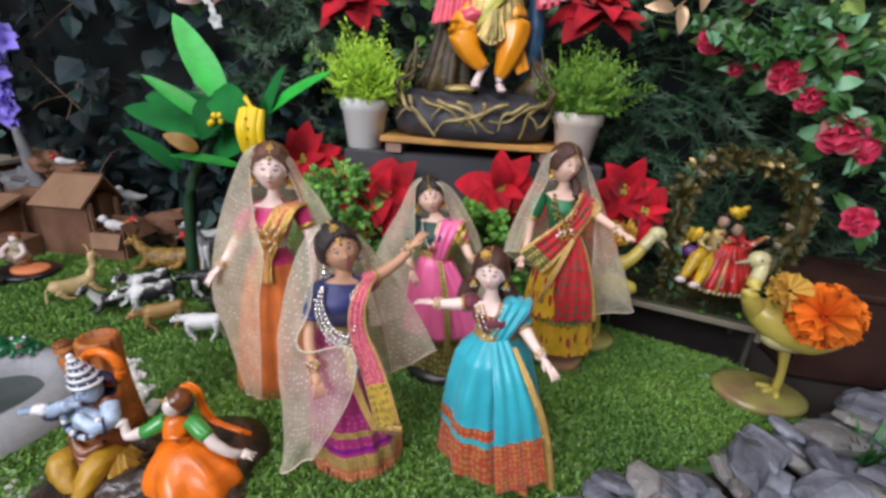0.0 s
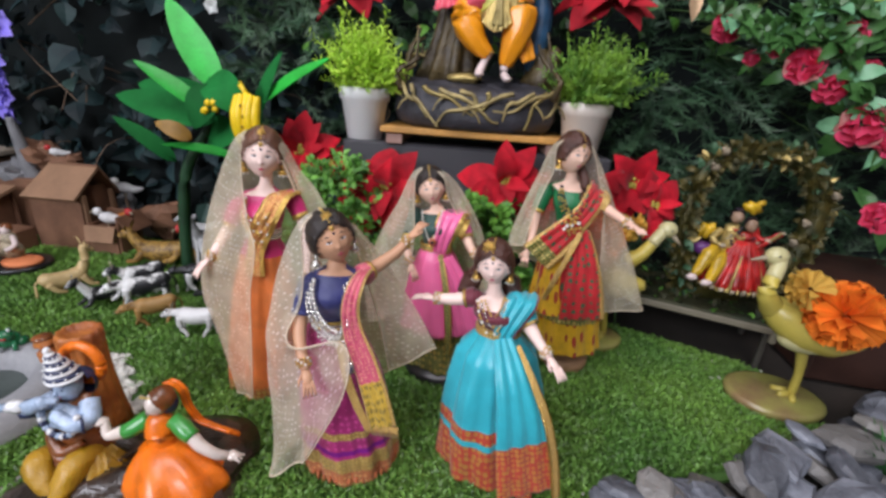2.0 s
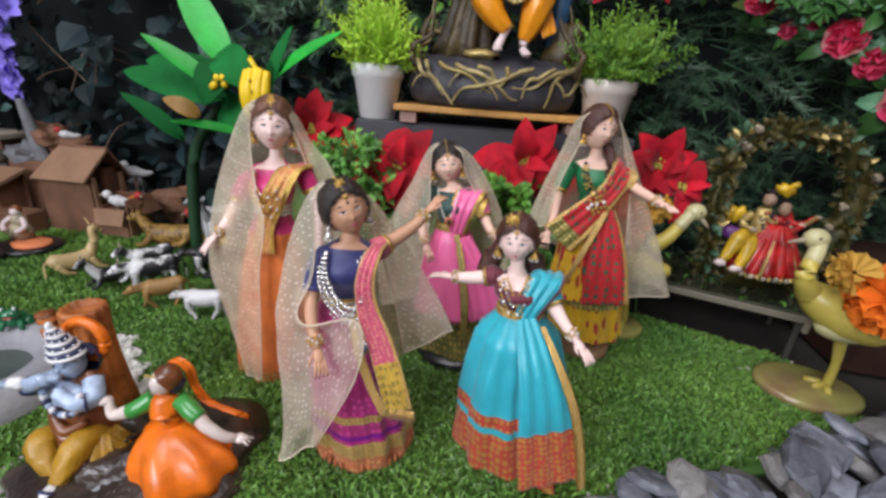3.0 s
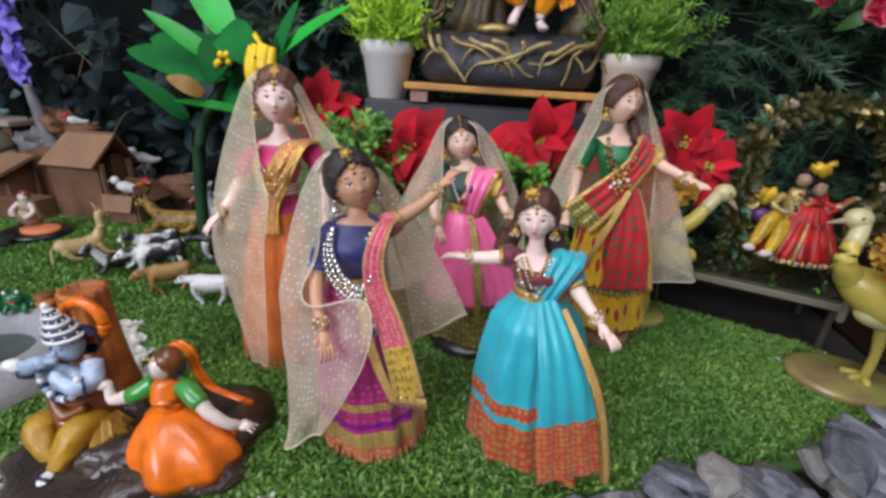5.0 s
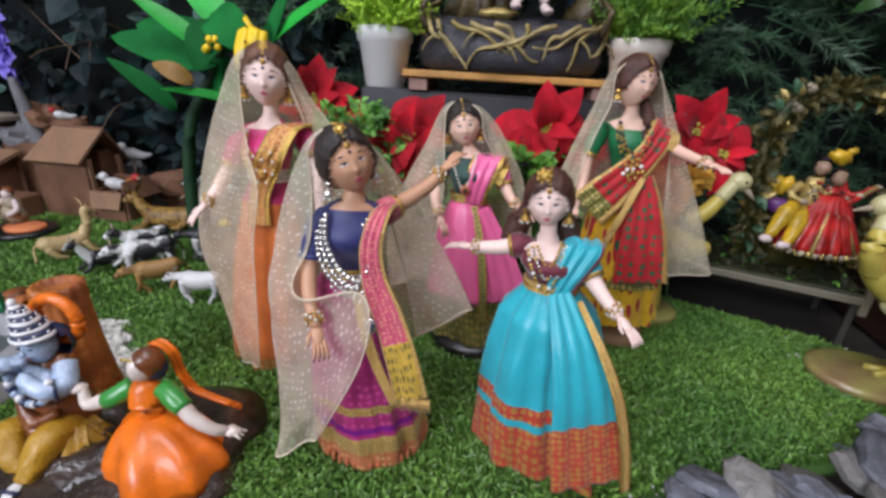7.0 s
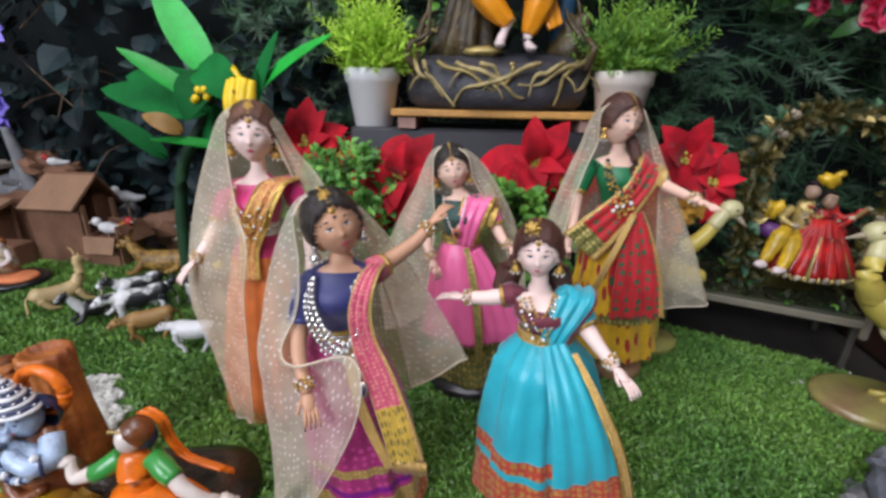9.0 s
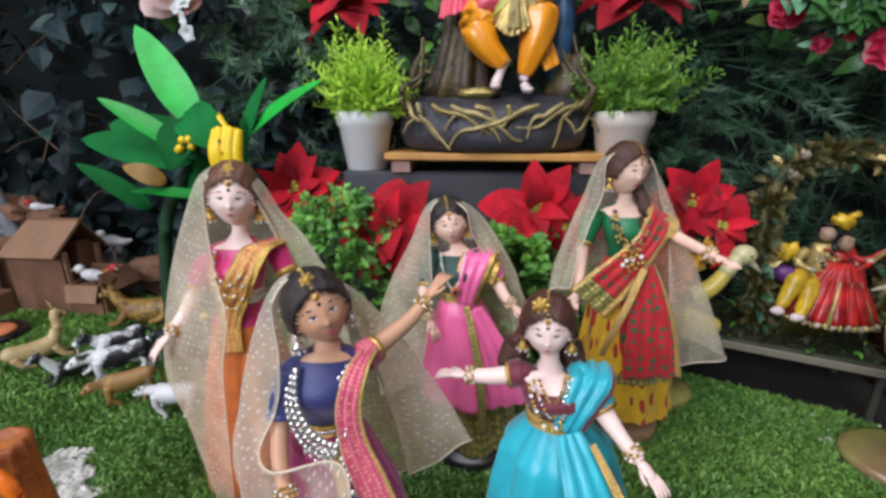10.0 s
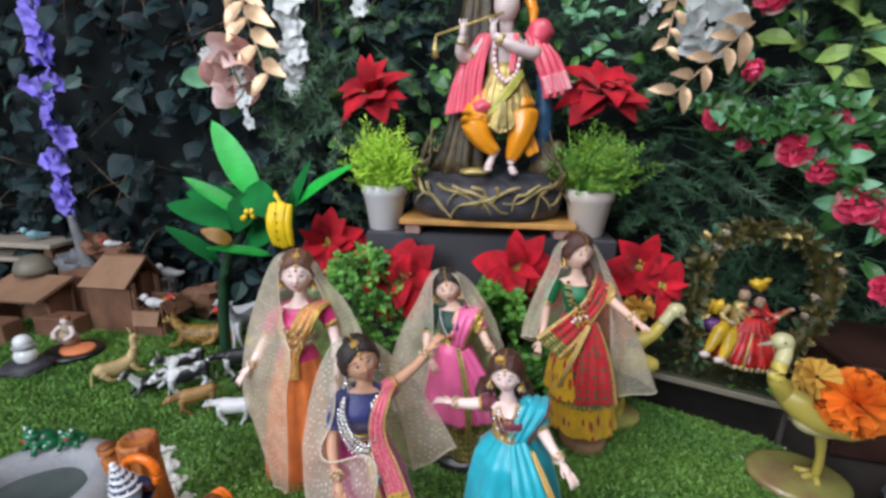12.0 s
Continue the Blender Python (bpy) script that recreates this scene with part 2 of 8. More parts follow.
g = Mesh()
g.box((0, -0.3, -0.03), (5.0, 3.3, 0.05), M_ground)
tagged(g.build("ground", smooth=False), "dark cloth covered display table top", "ground", kind="structure")
for nm, c, s in (("wall_north", (0, 1.30, 1.0), (5.0, 0.1, 2.1)), ("wall_south", (0, -1.9, 1.0), (5.0, 0.1, 2.1)),
                 ("wall_west", (-2.45, -0.3, 1.0), (0.1, 3.1, 2.1)), ("wall_east", (2.45, -0.3, 1.0), (0.1, 3.1, 2.1))):
    g = Mesh()
    g.box(c, s, M_wall)
    tagged(g.build(nm, smooth=False), "plain painted room wall", "wall", kind="structure")
g = Mesh()
g.box((0, -0.3, 2.1), (5.0, 3.3, 0.1), M_ceiling)
tagged(g.build("ceiling", smooth=False), "plain white painted ceiling", "ceiling", kind="structure")
# near-black panel added behind the leaves; the darkness of their gaps is its colour
g = Mesh()
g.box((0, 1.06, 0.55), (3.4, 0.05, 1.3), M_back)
tagged(g.build("backdrop", smooth=False), "near-black panel behind the greenery", "backdrop", kind="structure")


def in_turf(x, y):
    """The lawn's outline."""
    front = lerp([(-1.1, 0.24), (-0.3, 0.26), (-0.06, 0.285), (0.13, 0.32), (0.40, 0.415), (0.56, 0.50)], x)
    back = lerp([(-1.1, 0.84), (-0.62, 0.86), (-0.3, 0.80), (0.0, 0.76), (0.28, 0.69), (0.47, 0.60), (0.56, 0.50)], x)
    bed = 0.378 < y < 0.472 and abs(x + 0.288 + 1.05 * (y - 0.405)) < 0.024 + 0.006 * math.sin(y * 160)
    return front < y < back and -1.1 < x < 0.5 and not bed


g = Mesh()
xs = [-1.1 + 1.6 * i / 60 for i in range(61)]
lo = [lerp([(-1.1, 0.24), (-0.3, 0.26), (-0.06, 0.285), (0.13, 0.32), (0.40, 0.415), (0.56, 0.50)], x) - 0.01 for x in xs]
hi = [lerp([(-1.1, 0.84), (-0.62, 0.86), (-0.3, 0.80), (0.0, 0.76), (0.28, 0.69), (0.47, 0.60), (0.56, 0.50)], x) for x in xs]
g.grid([[(x, a, -0.004) for x, a in zip(xs, lo)], [(x, a, 0.0) for x, a in zip(xs, lo)]] +
       [[(x, a + (b - a) * k / 6, 0.0) for x, a, b in zip(xs, lo, hi)] for k in range(1, 7)] +
       [[(x, b, -0.004) for x, b in zip(xs, hi)]], M_turfbase, closed=False)
tagged(g.build("lawn", smooth=False), "short green artificial turf mat", "lawn", kind="structure")


def blades(name, count, box, hmin, hmax, seed):
    """Short curled blades standing on the lawn."""
    r = random.Random(seed)
    g = Mesh()
    v, f = [], []
    while len(f) < count * 2:
        x, y = r.uniform(box[0], box[1]), r.uniform(box[2], box[3])
        if not in_turf(x, y):
            continue
        a, h, w = r.uniform(0, 6.283), r.uniform(hmin, hmax), r.uniform(0.0007, 0.0014)
        la, ln = r.uniform(0, 6.283), r.uniform(0.3, 1.1) * h
        dx, dy = math.cos(a) * w, math.sin(a) * w
        mx, my = math.cos(la) * ln, math.sin(la) * ln
        b = len(v)
        v += [(x - dx, y - dy, 0), (x + dx, y + dy, 0), (x + dx + mx * 0.4, y + dy + my * 0.4, h * 0.7),
              (x - dx + mx * 0.4, y - dy + my * 0.4, h * 0.7), (x + mx, y + my, h * 0.95)]
        f += [(b, b + 1, b + 2, b + 3), (b + 3, b + 2, b + 4)]
    g.v, g.f, g.m, g.mats = v, f, [0] * len(f), [M_blade]
    g.uv = [[(0, 0)] * len(q) for q in f]
    return tagged(g.build(name, smooth=False), "short green plastic turf blades", "grass", kind="stuff")


blades("grass", 120000, (-0.36, 0.5, 0.27, 0.72), 0.004, 0.009, 1)
blades("grass", 60000, (-1.0, -0.36, 0.26, 0.88), 0.004, 0.009, 2)

# ---- dolls ----
SKIN_PALE = mat("pale_doll_vinyl", (0.90, 0.66, 0.58), 0.5, var=0.06, scale=30, fine=700, bump=0.03)
SKIN_WARM = mat("warm_doll_vinyl", (0.85, 0.55, 0.42), 0.5, var=0.06, scale=30, fine=700, bump=0.03)
SKIN_TAN = mat("tan_doll_vinyl", (0.60, 0.32, 0.19), 0.5, var=0.08, scale=30, fine=700, bump=0.03)
HAIR_DARK = mat("dark_doll_hair", (0.022, 0.014, 0.012), 0.35, var=0.4, scale=80, fine=900, bump=0.6)
HAIR_BROWN = mat("brown_doll_hair", (0.085, 0.030, 0.020), 0.35, var=0.4, scale=80, fine=900, bump=0.6)
HAIR_AUBURN = mat("auburn_doll_hair", (0.16, 0.065, 0.035), 0.35, var=0.4, scale=80, fine=900, bump=0.6)
GOLD = mat("gilt_trim", (0.80, 0.52, 0.14), 0.28, 0.85, var=0.3, scale=200, fine=1200, bump=0.5)
SILVER = mat("silver_beads", (0.80, 0.78, 0.74), 0.2, 0.8, var=0.2, scale=200, fine=1200, bump=0.2)
PEARL = mat("pearl_beads", (0.82, 0.78, 0.70), 0.25, var=0.1, bump=0.0)
LIP = mat("lip_paint", (0.66, 0.10, 0.17), 0.35, var=0.05, bump=0)
EYE = mat("eye_paint", (0.03, 0.02, 0.03), 0.3, var=0.05, bump=0)
EYE_WHITE = mat("eye_white_paint", (0.70, 0.68, 0.68), 0.35, var=0.03, bump=0)
EYE_LID = mat("eye_lid_paint", (0.58, 0.32, 0.28), 0.4, var=0.05, bump=0)
MAGENTA = mat("magenta_satin", (0.62, 0.02, 0.16), 0.38, var=0.15, bump=0.15, sheen=0.3)
NAVY = mat("navy_cloth", (0.022, 0.026, 0.14), 0.5, var=0.2, bump=0.15, sheen=0.3)
ORANGE = mat("orange_organza", (0.78, 0.19, 0.03), 0.5, var=0.3, scale=40, bump=0.25, sheen=0.3)
PINK = mat("pink_satin", (0.90, 0.15, 0.36), 0.26, var=0.1, scale=40, bump=0.08, sheen=0.3)
TURQ = mat("turquoise_satin", (0.02, 0.43, 0.52), 0.34, var=0.16, scale=60, bump=0.2, sheen=0.2)
MAROON = mat("maroon_velvet", (0.16, 0.012, 0.03), 0.6, var=0.3, bump=0.3, sheen=0.4)
GREEN_SATIN = mat("green_satin", (0.01, 0.17, 0.06), 0.4, var=0.2, bump=0.15)
DARKGREEN = mat("dark_green_velvet", (0.010, 0.055, 0.042), 0.55, var=0.3, bump=0.3, sheen=0.3)
PLUM = pattern("plum_silk", (0.42, 0.02, 0.16), (0.58, 0.06, 0.26), (40, 40, 1), 0.3, 0.4)
ROSE_SILK = pattern("rose_silk_panel", (0.62, 0.09, 0.16), (0.75, 0.30, 0.22), (30, 60, 1), 0.32, 0.45)
PURPLE = mat("purple_ribbon", (0.23, 0.012, 0.24), 0.4, var=0.2, bump=0.2)
ZARI = pattern("gold_brocade", (0.52, 0.30, 0.07), (0.85, 0.62, 0.22), (70, 70, 1), 0.35, 0.35, metal=0.7, bump=0.5)
ZARI_BRIGHT = pattern("bright_gold_brocade", (0.66, 0.42, 0.05), (0.20, 0.14, 0.03), (46, 26, 1), 0.34, 0.35, bump=0.5)
ZARI_GREEN = pattern("olive_brocade", (0.20, 0.20, 0.04), (0.75, 0.55, 0.18), (46, 30, 1), 0.36, 0.4, metal=0.7, bump=0.5)
COPPER_LACE = pattern("copper_lace", (0.60, 0.16, 0.05), (0.85, 0.42, 0.16), (60, 40, 1), 0.33, 0.45, metal=0.4, bump=0.6)
RED_BORDER = pattern("red_gold_border", (0.56, 0.06, 0.03), (0.80, 0.38, 0.09), (54, 34, 1), 0.40, 0.36, metal=0.6, bump=0.4)
RED_PRINT = pattern("red_printed_cotton", (0.55, 0.012, 0.018), (0.02, 0.10, 0.04), (26, 12, 1), 0.30, 0.6)
YELLOW_PRINT = pattern("yellow_printed_cotton", (0.86, 0.48, 0.012), (0.42, 0.03, 0.02), (30, 9, 1), 0.29, 0.6)
ORANGE_GOLD = pattern("orange_gold_brocade", (0.62, 0.20, 0.05), (0.85, 0.60, 0.20), (50, 60, 1), 0.36, 0.4, metal=0.6, bump=0.5)
BLACK_PLASTIC = mat("black_plastic", (0.012, 0.012, 0.013), 0.3, var=0.2, bump=0.05)
TAN_WOOD = mat("tan_wooden_disc", (0.52, 0.29, 0.16), 0.5, var=0.2, scale=40, bump=0.2)
VEIL = netting("cream_dotted_net", (0.95, 0.87, 0.66), 0.42, 0.9, (190, 190, 1))
VEIL_B = netting("cream_dotted_net_thick", (0.95, 0.87, 0.68), 0.42, 1.1, (185, 185, 1))
VEIL_EDGE = mat("cream_hem", (0.74, 0.62, 0.46), 0.7, var=0.15, bump=0.2)


def step(a, b, x):
    t = min(1.0, max(0.0, (x - a) / (b - a)))
    return t * t * (3 - 2 * t)


class Doll:
    """A dressed doll as one mesh. Places are given in the room; the mesh is kept in the doll's own measure, from its foot."""

    def __init__(self, base, waist, left, right, skin, hair):
        self.g = Mesh()
        self.base = base
        self.waist, self.left, self.right = self.loc(*waist), self.loc(*left), self.loc(*right)
        self.wa = self.waist.z
        self.lean = (self.waist.x / self.wa, self.waist.y / self.wa)
        self.skin, self.hair = skin, hair

    def at(self, x, y, z):
        return (x + self.lean[0] * z, y + self.lean[1] * z, z)

    def loc(self, X, Y, Z):
        return Vector((X - self.base[0], Y - self.base[1], Z))

    def locs(self, *pts):
        return [self.loc(*p) for p in pts]

    def body(self, blouse, neck_to, low=0.985, seg=28):
        """Waist to neck: a fitted blouse, bare neckline, bare neck."""
        mid = (self.left + self.right) / 2
        s = (self.right - self.left)
        hw = s.length / 2
        s = Vector((s.x, s.y, 0)).normalized()
        f = s.cross(Vector((0, 0, 1)))
        neck = self.loc(*neck_to)
        rows, marks = [], []
        for t, wx, wy, o in ((-0.22, 0.0190, 0.0150, 0), (0, 0.0150, 0.0120, 0), (0.15, 0.0152, 0.0122, 0), (0.32, 0.0165, 0.0138, 0.001), (0.46, 0.0185, 0.0160, 0.003), (0.58, 0.0200, 0.0172, 0.0045),
                             (0.70, 0.0203, 0.0165, 0.004), (0.80, 0.0198, 0.0135, 0.002), (0.90, 0.0195, 0.0108, 0.0005), (0.99, hw * 0.98, 0.0088, 0), (1.05, hw * 0.78, 0.0080, 0), (1.10, hw * 0.45, 0.0074, 0)):
            c = self.waist.lerp(mid, t) + f * o
            rows.append([c + s * wx * math.cos(a) + f * wy * math.sin(a) for a in (2 * math.pi * j / seg for j in range(seg))])
            marks.append(t)
        top = rows[-1][0].z
        c0 = self.waist.lerp(mid, 1.12)
        for k, rr in ((0.15, 0.0078), (0.35, 0.0060), (1.0, 0.0056)):
            c = c0.lerp(neck, k)
            rows.append([c + s * rr * math.cos(a) + f * rr * 0.95 * math.sin(a) for a in (2 * math.pi * j / seg for j in range(seg))])
            marks.append(2.0)
        f0 = len(self.g.f)
        self.g.grid(rows, blouse)
        bare = self.g.slot(self.skin)
        for i in range(len(rows) - 1):
            for j in range(seg):
                a = 2 * math.pi * (j + 0.5) / seg
                front = math.sin(a)
                if marks[i] >= 1.5 or (marks[i] >= 1.04 and abs(math.cos(a)) < 0.62) or (marks[i] >= low - 0.001 and front > 0.62 - 1.1 * (marks[i] - low)):
                    self.g.m[f0 + i * seg + j] = bare
        self.side, self.front = s, f

    def head(self, centre, hh, turn=0.0, tilt=0.0, nod=0.0, jewel=0.0, jewel_side=0.0, bun=True, ear=GOLD):
        g, hair, skin = self.g, self.hair, self.skin
        rot = Euler((0, radians(tilt), 0)).to_matrix() @ Euler((radians(nod), 0, radians(turn))).to_matrix()
        self.hc, self.hrot, self.hh = self.loc(*centre), rot, hh
        rx, ry, rz = hh * 0.365, hh * 0.40, hh * 0.462

        def hairness(q):
            x, y, z = q
            if z < -0.30 and y < 0.05 + 0.5 * (-0.30 - z):
                return 0.0
            if y > 0.0:
                return step(-0.80, -0.55, z)
            return step(0.90, 1.05, (x / 0.86) ** 2 + ((z + 0.30) / (0.91 - 0.04 * step(0.0, 0.3, abs(x)))) ** 2)

        def shape(q):
            x, y, z = q
            low = max(0.0, -z - 0.05)
            kx = 1 - 0.36 * low ** 1.4
            out = 1.0
            if y < 0:
                out += 0.13 * math.exp(-(x / 0.105) ** 2 - ((z + 0.23) / 0.10) ** 2) + 0.045 * math.exp(-(x / 0.09) ** 2 - ((z + 0.05) / 0.16) ** 2)
                out += 0.05 * math.exp(-(x / 0.20) ** 2 - ((z + 0.50) / 0.09) ** 2) + 0.06 * math.exp(-(x / 0.25) ** 2 - ((z + 0.80) / 0.16) ** 2)
                out -= 0.05 * math.exp(-((abs(x) - 0.36) / 0.17) ** 2 - ((z - 0.02) / 0.12) ** 2)
                out += 0.03 * math.exp(-((abs(x) - 0.45) / 0.2) ** 2 - ((z + 0.28) / 0.18) ** 2)
            h = hairness(q)
            lift = 1 + h * (0.19 + 0.03 * step(0.2, 0.9, z) + 0.012 * math.sin(26 * math.atan2(x, z + 0.6)))
            lift -= h * 0.05 * math.exp(-(x / 0.06) ** 2) * step(0.3, 0.7, z)
            return Vector((x * kx * rx * lift, y * ry * (out if y < 0 else 1.04) * lift, z * rz * lift))

        def paint(q):
            x, y, z = q
            if hairness(q) > 0.45:
                return hair
            if y > -0.1:
                return skin
            ax = abs(x)
            ex, ez = (ax - 0.35) / 0.145, (z - 0.02)
            lid = 0.066 * math.sqrt(max(0.0, 1 - ex * ex))
            if abs(ex) < 1:
                if lid * 0.70 < ez < lid * 1.0 + 0.012:
                    return EYE
                if -0.60 * lid < ez <= lid * 0.70:
                    return EYE if (ax - 0.34) ** 2 + (ez * 1.1) ** 2 < 0.0032 else EYE_WHITE
                if lid * 1.0 + 0.012 <= ez < lid * 1.0 + 0.036:
                    return EYE_LID
            bz = 0.215 + 0.05 * (1 - ((ax - 0.40) / 0.22) ** 2)
            if 0.19 < ax < 0.58 and abs(z - bz) < 0.013:
                return hair
            lip = 0.19 - ax
            if lip > 0 and -0.565 - 0.0 < z < -0.43:
                half = 0.066 * math.sqrt(lip / 0.19)
                if abs(z + 0.497) < half:
                    return LIP
            if x * x + (z - 0.33) ** 2 < 0.0026:
                return EYE
            return skin
        seg, rings = 84, 64
        b = len(g.v)
        dirs = []
        for i in range(rings + 1):
            ph = math.pi * i / rings
            for j in range(seg):
                th = 2 * math.pi * j / seg
                q = Vector((math.sin(ph) * math.cos(th), math.sin(ph) * math.sin(th), math.cos(ph)))
                dirs.append(q)
                g.v.append(tuple(self.hc + rot @ shape(q)))
        for i in range(rings):
            for j in range(seg):
                j2 = (j + 1) % seg
                mid = dirs[i * seg + j] + dirs[(i + 1) * seg + j] + dirs[(i + 1) * seg + j2] + dirs[i * seg + j2]
                g.face((b + i * seg + j, b + (i + 1) * seg + j, b + (i + 1) * seg + j2, b + i * seg + j2), paint(mid.normalized()))
        self.top = self.hc + rot @ Vector((0, hh * 0.04, hh * 0.55))
        if bun:
            g.blob(self.hc + rot @ Vector((0, hh * 0.40, hh * 0.02)), (hh * 0.26, hh * 0.22, hh * 0.26), hair, rot, 16, 12, wob=0.2)
        for sx in (-1, 1):
            e = self.hc + rot @ Vector((sx * rx * 1.0, -ry * 0.12, -hh * 0.20))
            g.blob(e, (hh * 0.05, hh * 0.04, hh * 0.05), ear, None, 8, 6)
            g.lathe([(hh * 0.02, -hh * 0.05), (hh * 0.055, -hh * 0.09), (hh * 0.095, -hh * 0.15), (hh * 0.085, -hh * 0.17), (0.0, -hh * 0.175)], ear, c=e, seg=12, caps=(True, False))
            for k in range(6):
                a = 2 * math.pi * k / 6
                g.blob(e + Vector((math.cos(a) * hh * 0.08, math.sin(a) * hh * 0.08, -hh * 0.20)), (hh * 0.022,) * 3, PEARL, None, 6, 5)
        for k in range(9):
            q = Vector((0, -math.cos(radians(34 + 8 * k)), math.sin(radians(34 + 8 * k))))
            g.blob(self.hc + rot @ (shape(q) * 1.02), (hh * 0.022,) * 3, GOLD, None, 6, 5)
        g.blob(self.hc + rot @ (shape(Vector((0, -0.86, 0.51)).normalized()) * 1.03), (hh * 0.045, hh * 0.02, hh * 0.05), GOLD, rot, 8, 6)
        if jewel:
            c = self.hc + rot @ (shape(Vector((jewel_side, -0.55, 0.80)).normalized()) * 1.04)
            g.blob(c, (hh * jewel, hh * jewel * 0.6, hh * jewel), GOLD, rot, 10, 8)
            for k in range(7):
                a = 2 * math.pi * k / 7
                g.blob(c + rot @ Vector((math.cos(a) * hh * jewel, -0.0006, math.sin(a) * hh * jewel)), (hh * jewel * 0.42,) * 3, GOLD, rot, 7, 5)

    def belt(self, z, r, material, rows=3, trim=GOLD, sy=0.82):
        for k in range(rows):
            zz = z + k * 0.0026
            ring = [self.at(r * math.cos(a), sy * r * math.sin(a), zz) for a in (2 * math.pi * j / 30 for j in range(31))]
            self.g.tube(ring, 0.0017, trim if k % 2 else material, 6)

    def skirt(self, prof, pleats=14, depth=0.05, cy=0.0, phase=0.0, seg=160, vsize=0.25, skew=None, sharp=0.0):
        """prof: (z, rx, ry, cloth) from the waist down; the cloth of a row covers the band below it."""
        rows, mats, vs = [], [], []
        z0, z1 = prof[0][0], prof[-1][0]
        full = []
        for (a, b) in zip(prof, prof[1:]):
            n = max(1, int(round((a[0] - b[0]) / 0.005)))
            for k in range(n):
                t = k / n
                full.append((a[0] + (b[0] - a[0]) * t, a[1] + (b[1] - a[1]) * t, a[2] + (b[2] - a[2]) * t, a[3]))
        full.append(prof[-1])
        for z, rx, ry, m in full:
            t = (z0 - z) / (z0 - z1)
            ring = []
            for j in range(seg):
                a = 2 * math.pi * j / seg
                wob = pleats * a + phase + 1.5 * math.sin(2 * a + phase) + 0.9 * noise.noise((math.cos(a) * 2, math.sin(a) * 2, z * 14 + phase))
                soft = math.sin(wob) + 0.4 * math.sin(pleats * 1.7 * a + phase * 2)
                hard = 2.2 * abs(math.sin(wob * 0.5)) ** 0.7 - 1.3
                w = 1 + depth * (t ** 0.55) * (soft * (1 - sharp) + hard * sharp) \
                    + depth * 1.1 * (t ** 0.5) * noise.noise((math.cos(a) * 4.2 + phase, math.sin(a) * 4.2, z * 7)) \
                    + 0.06 * t * noise.noise((math.cos(a) * 3, math.sin(a) * 3, z * 26 + phase)) + 0.022 * (t ** 0.5) * noise.noise((math.cos(a) * 9, math.sin(a) * 9, z * 34 + phase))
                x, y = rx * w * math.cos(a), cy * t + ry * w * math.sin(a)
                dz = 0.0012 * noise.noise((math.cos(a) * 4, math.sin(a) * 4, phase)) * t
                if skew:
                    x, y = skew(x, y, t)
                p = self.at(x, y, z)
                ring.append((p[0], p[1], max(p[2] + dz, 0.001)))
            rows.append(ring)
            mats.append(m)
            vs.append(z / vsize)
        self.g.grid(rows, None, mats=mats, vs=vs, us=[j / seg for j in range(seg + 1)])

    def arm(self, pts, cuff=None, cuff_end=0.33, bangles=3, r=(0.0064, 0.0056, 0.0048, 0.0036), spread_fingers=0.3, bangle=GOLD, puff=1.5, trim=GOLD):
        """From the shoulder to the finger roots, in room places; the last two points give where the palm points."""
        g = self.g
        p = smooth_path(self.locs(*pts), 8)
        rr = spread(r, len(p))
        g.tube(p, rr, self.skin, 12)
        g.blob(p[0], (r[0] * 1.05,) * 3, cuff or self.skin, None, 10, 8)
        if cuff:
            k = max(4, int(len(p) * cuff_end))
            g.tube(p[:k], [x * (puff - 0.25 * abs(i / (k - 1) - 0.5)) for i, x in enumerate(rr[:k])], cuff, 14)
            g.tube(p[k - 2:k], [x * puff * 0.96 for x in rr[k - 2:k]], trim, 14)
        d = (p[-1] - p[-2]).normalized()
        side = d.cross(Vector((0, 0, 1)))
        side = side.normalized() if side.length > 0.2 else Vector((1, 0, 0))
        nrm = side.cross(d)
        rot = Matrix((side, d, nrm)).transposed()
        palm = p[-1] + d * 0.005
        g.blob(palm, (0.0040, 0.0070, 0.0023), self.skin, rot, 10, 8)
        for k in range(4):
            s = (k - 1.5) / 1.5
            a = palm + d * 0.004 + side * s * 0.0028
            e = d + side * s * spread_fingers * 0.5
            g.tube([a, a + e * 0.005, a + e * 0.009 - nrm * 0.001, a + e * 0.0115 - nrm * 0.0025], [0.0013, 0.0012, 0.0010, 0.0007], self.skin, 6)
        g.tube([palm - d * 0.002 + side * 0.003, palm + side * 0.006 + d * 0.002, palm + side * 0.007 + d * 0.006], [0.0014, 0.0012, 0.0008], self.skin, 6)
        for k in range(bangles):
            c = p[-2] - d * (0.0012 + 0.0024 * k)
            for j in range(12):
                t = 2 * math.pi * j / 12
                g.blob(c + 0.0052 * (math.cos(t) * side + math.sin(t) * nrm), (0.0011,) * 3, bangle if (j + k) % 3 else PEARL, None, 5, 4)

    def beads(self, pts, size, material, gap=1.0, alt=None, double=0.0, rows=2):
        g = self.g
        p = smooth_path(self.locs(*pts), 16)
        run, k, last = 0.0, 0, p[0]
        for q in p[1:]:
            run += (q - last).length
            last = q
            if run > size * 1.9 * gap:
                run = 0.0
                g.blob(q, (size,) * 3, (alt if alt and k % 3 == 0 else material), None, 6, 5)
                if double:
                    for mlt in range(1, rows + 1):
                        g.blob(q + Vector((-double * mlt * 0.7, 0.0005 * mlt, -double * mlt)), (size * 0.9,) * 3, material, None, 6, 5)
                k += 1

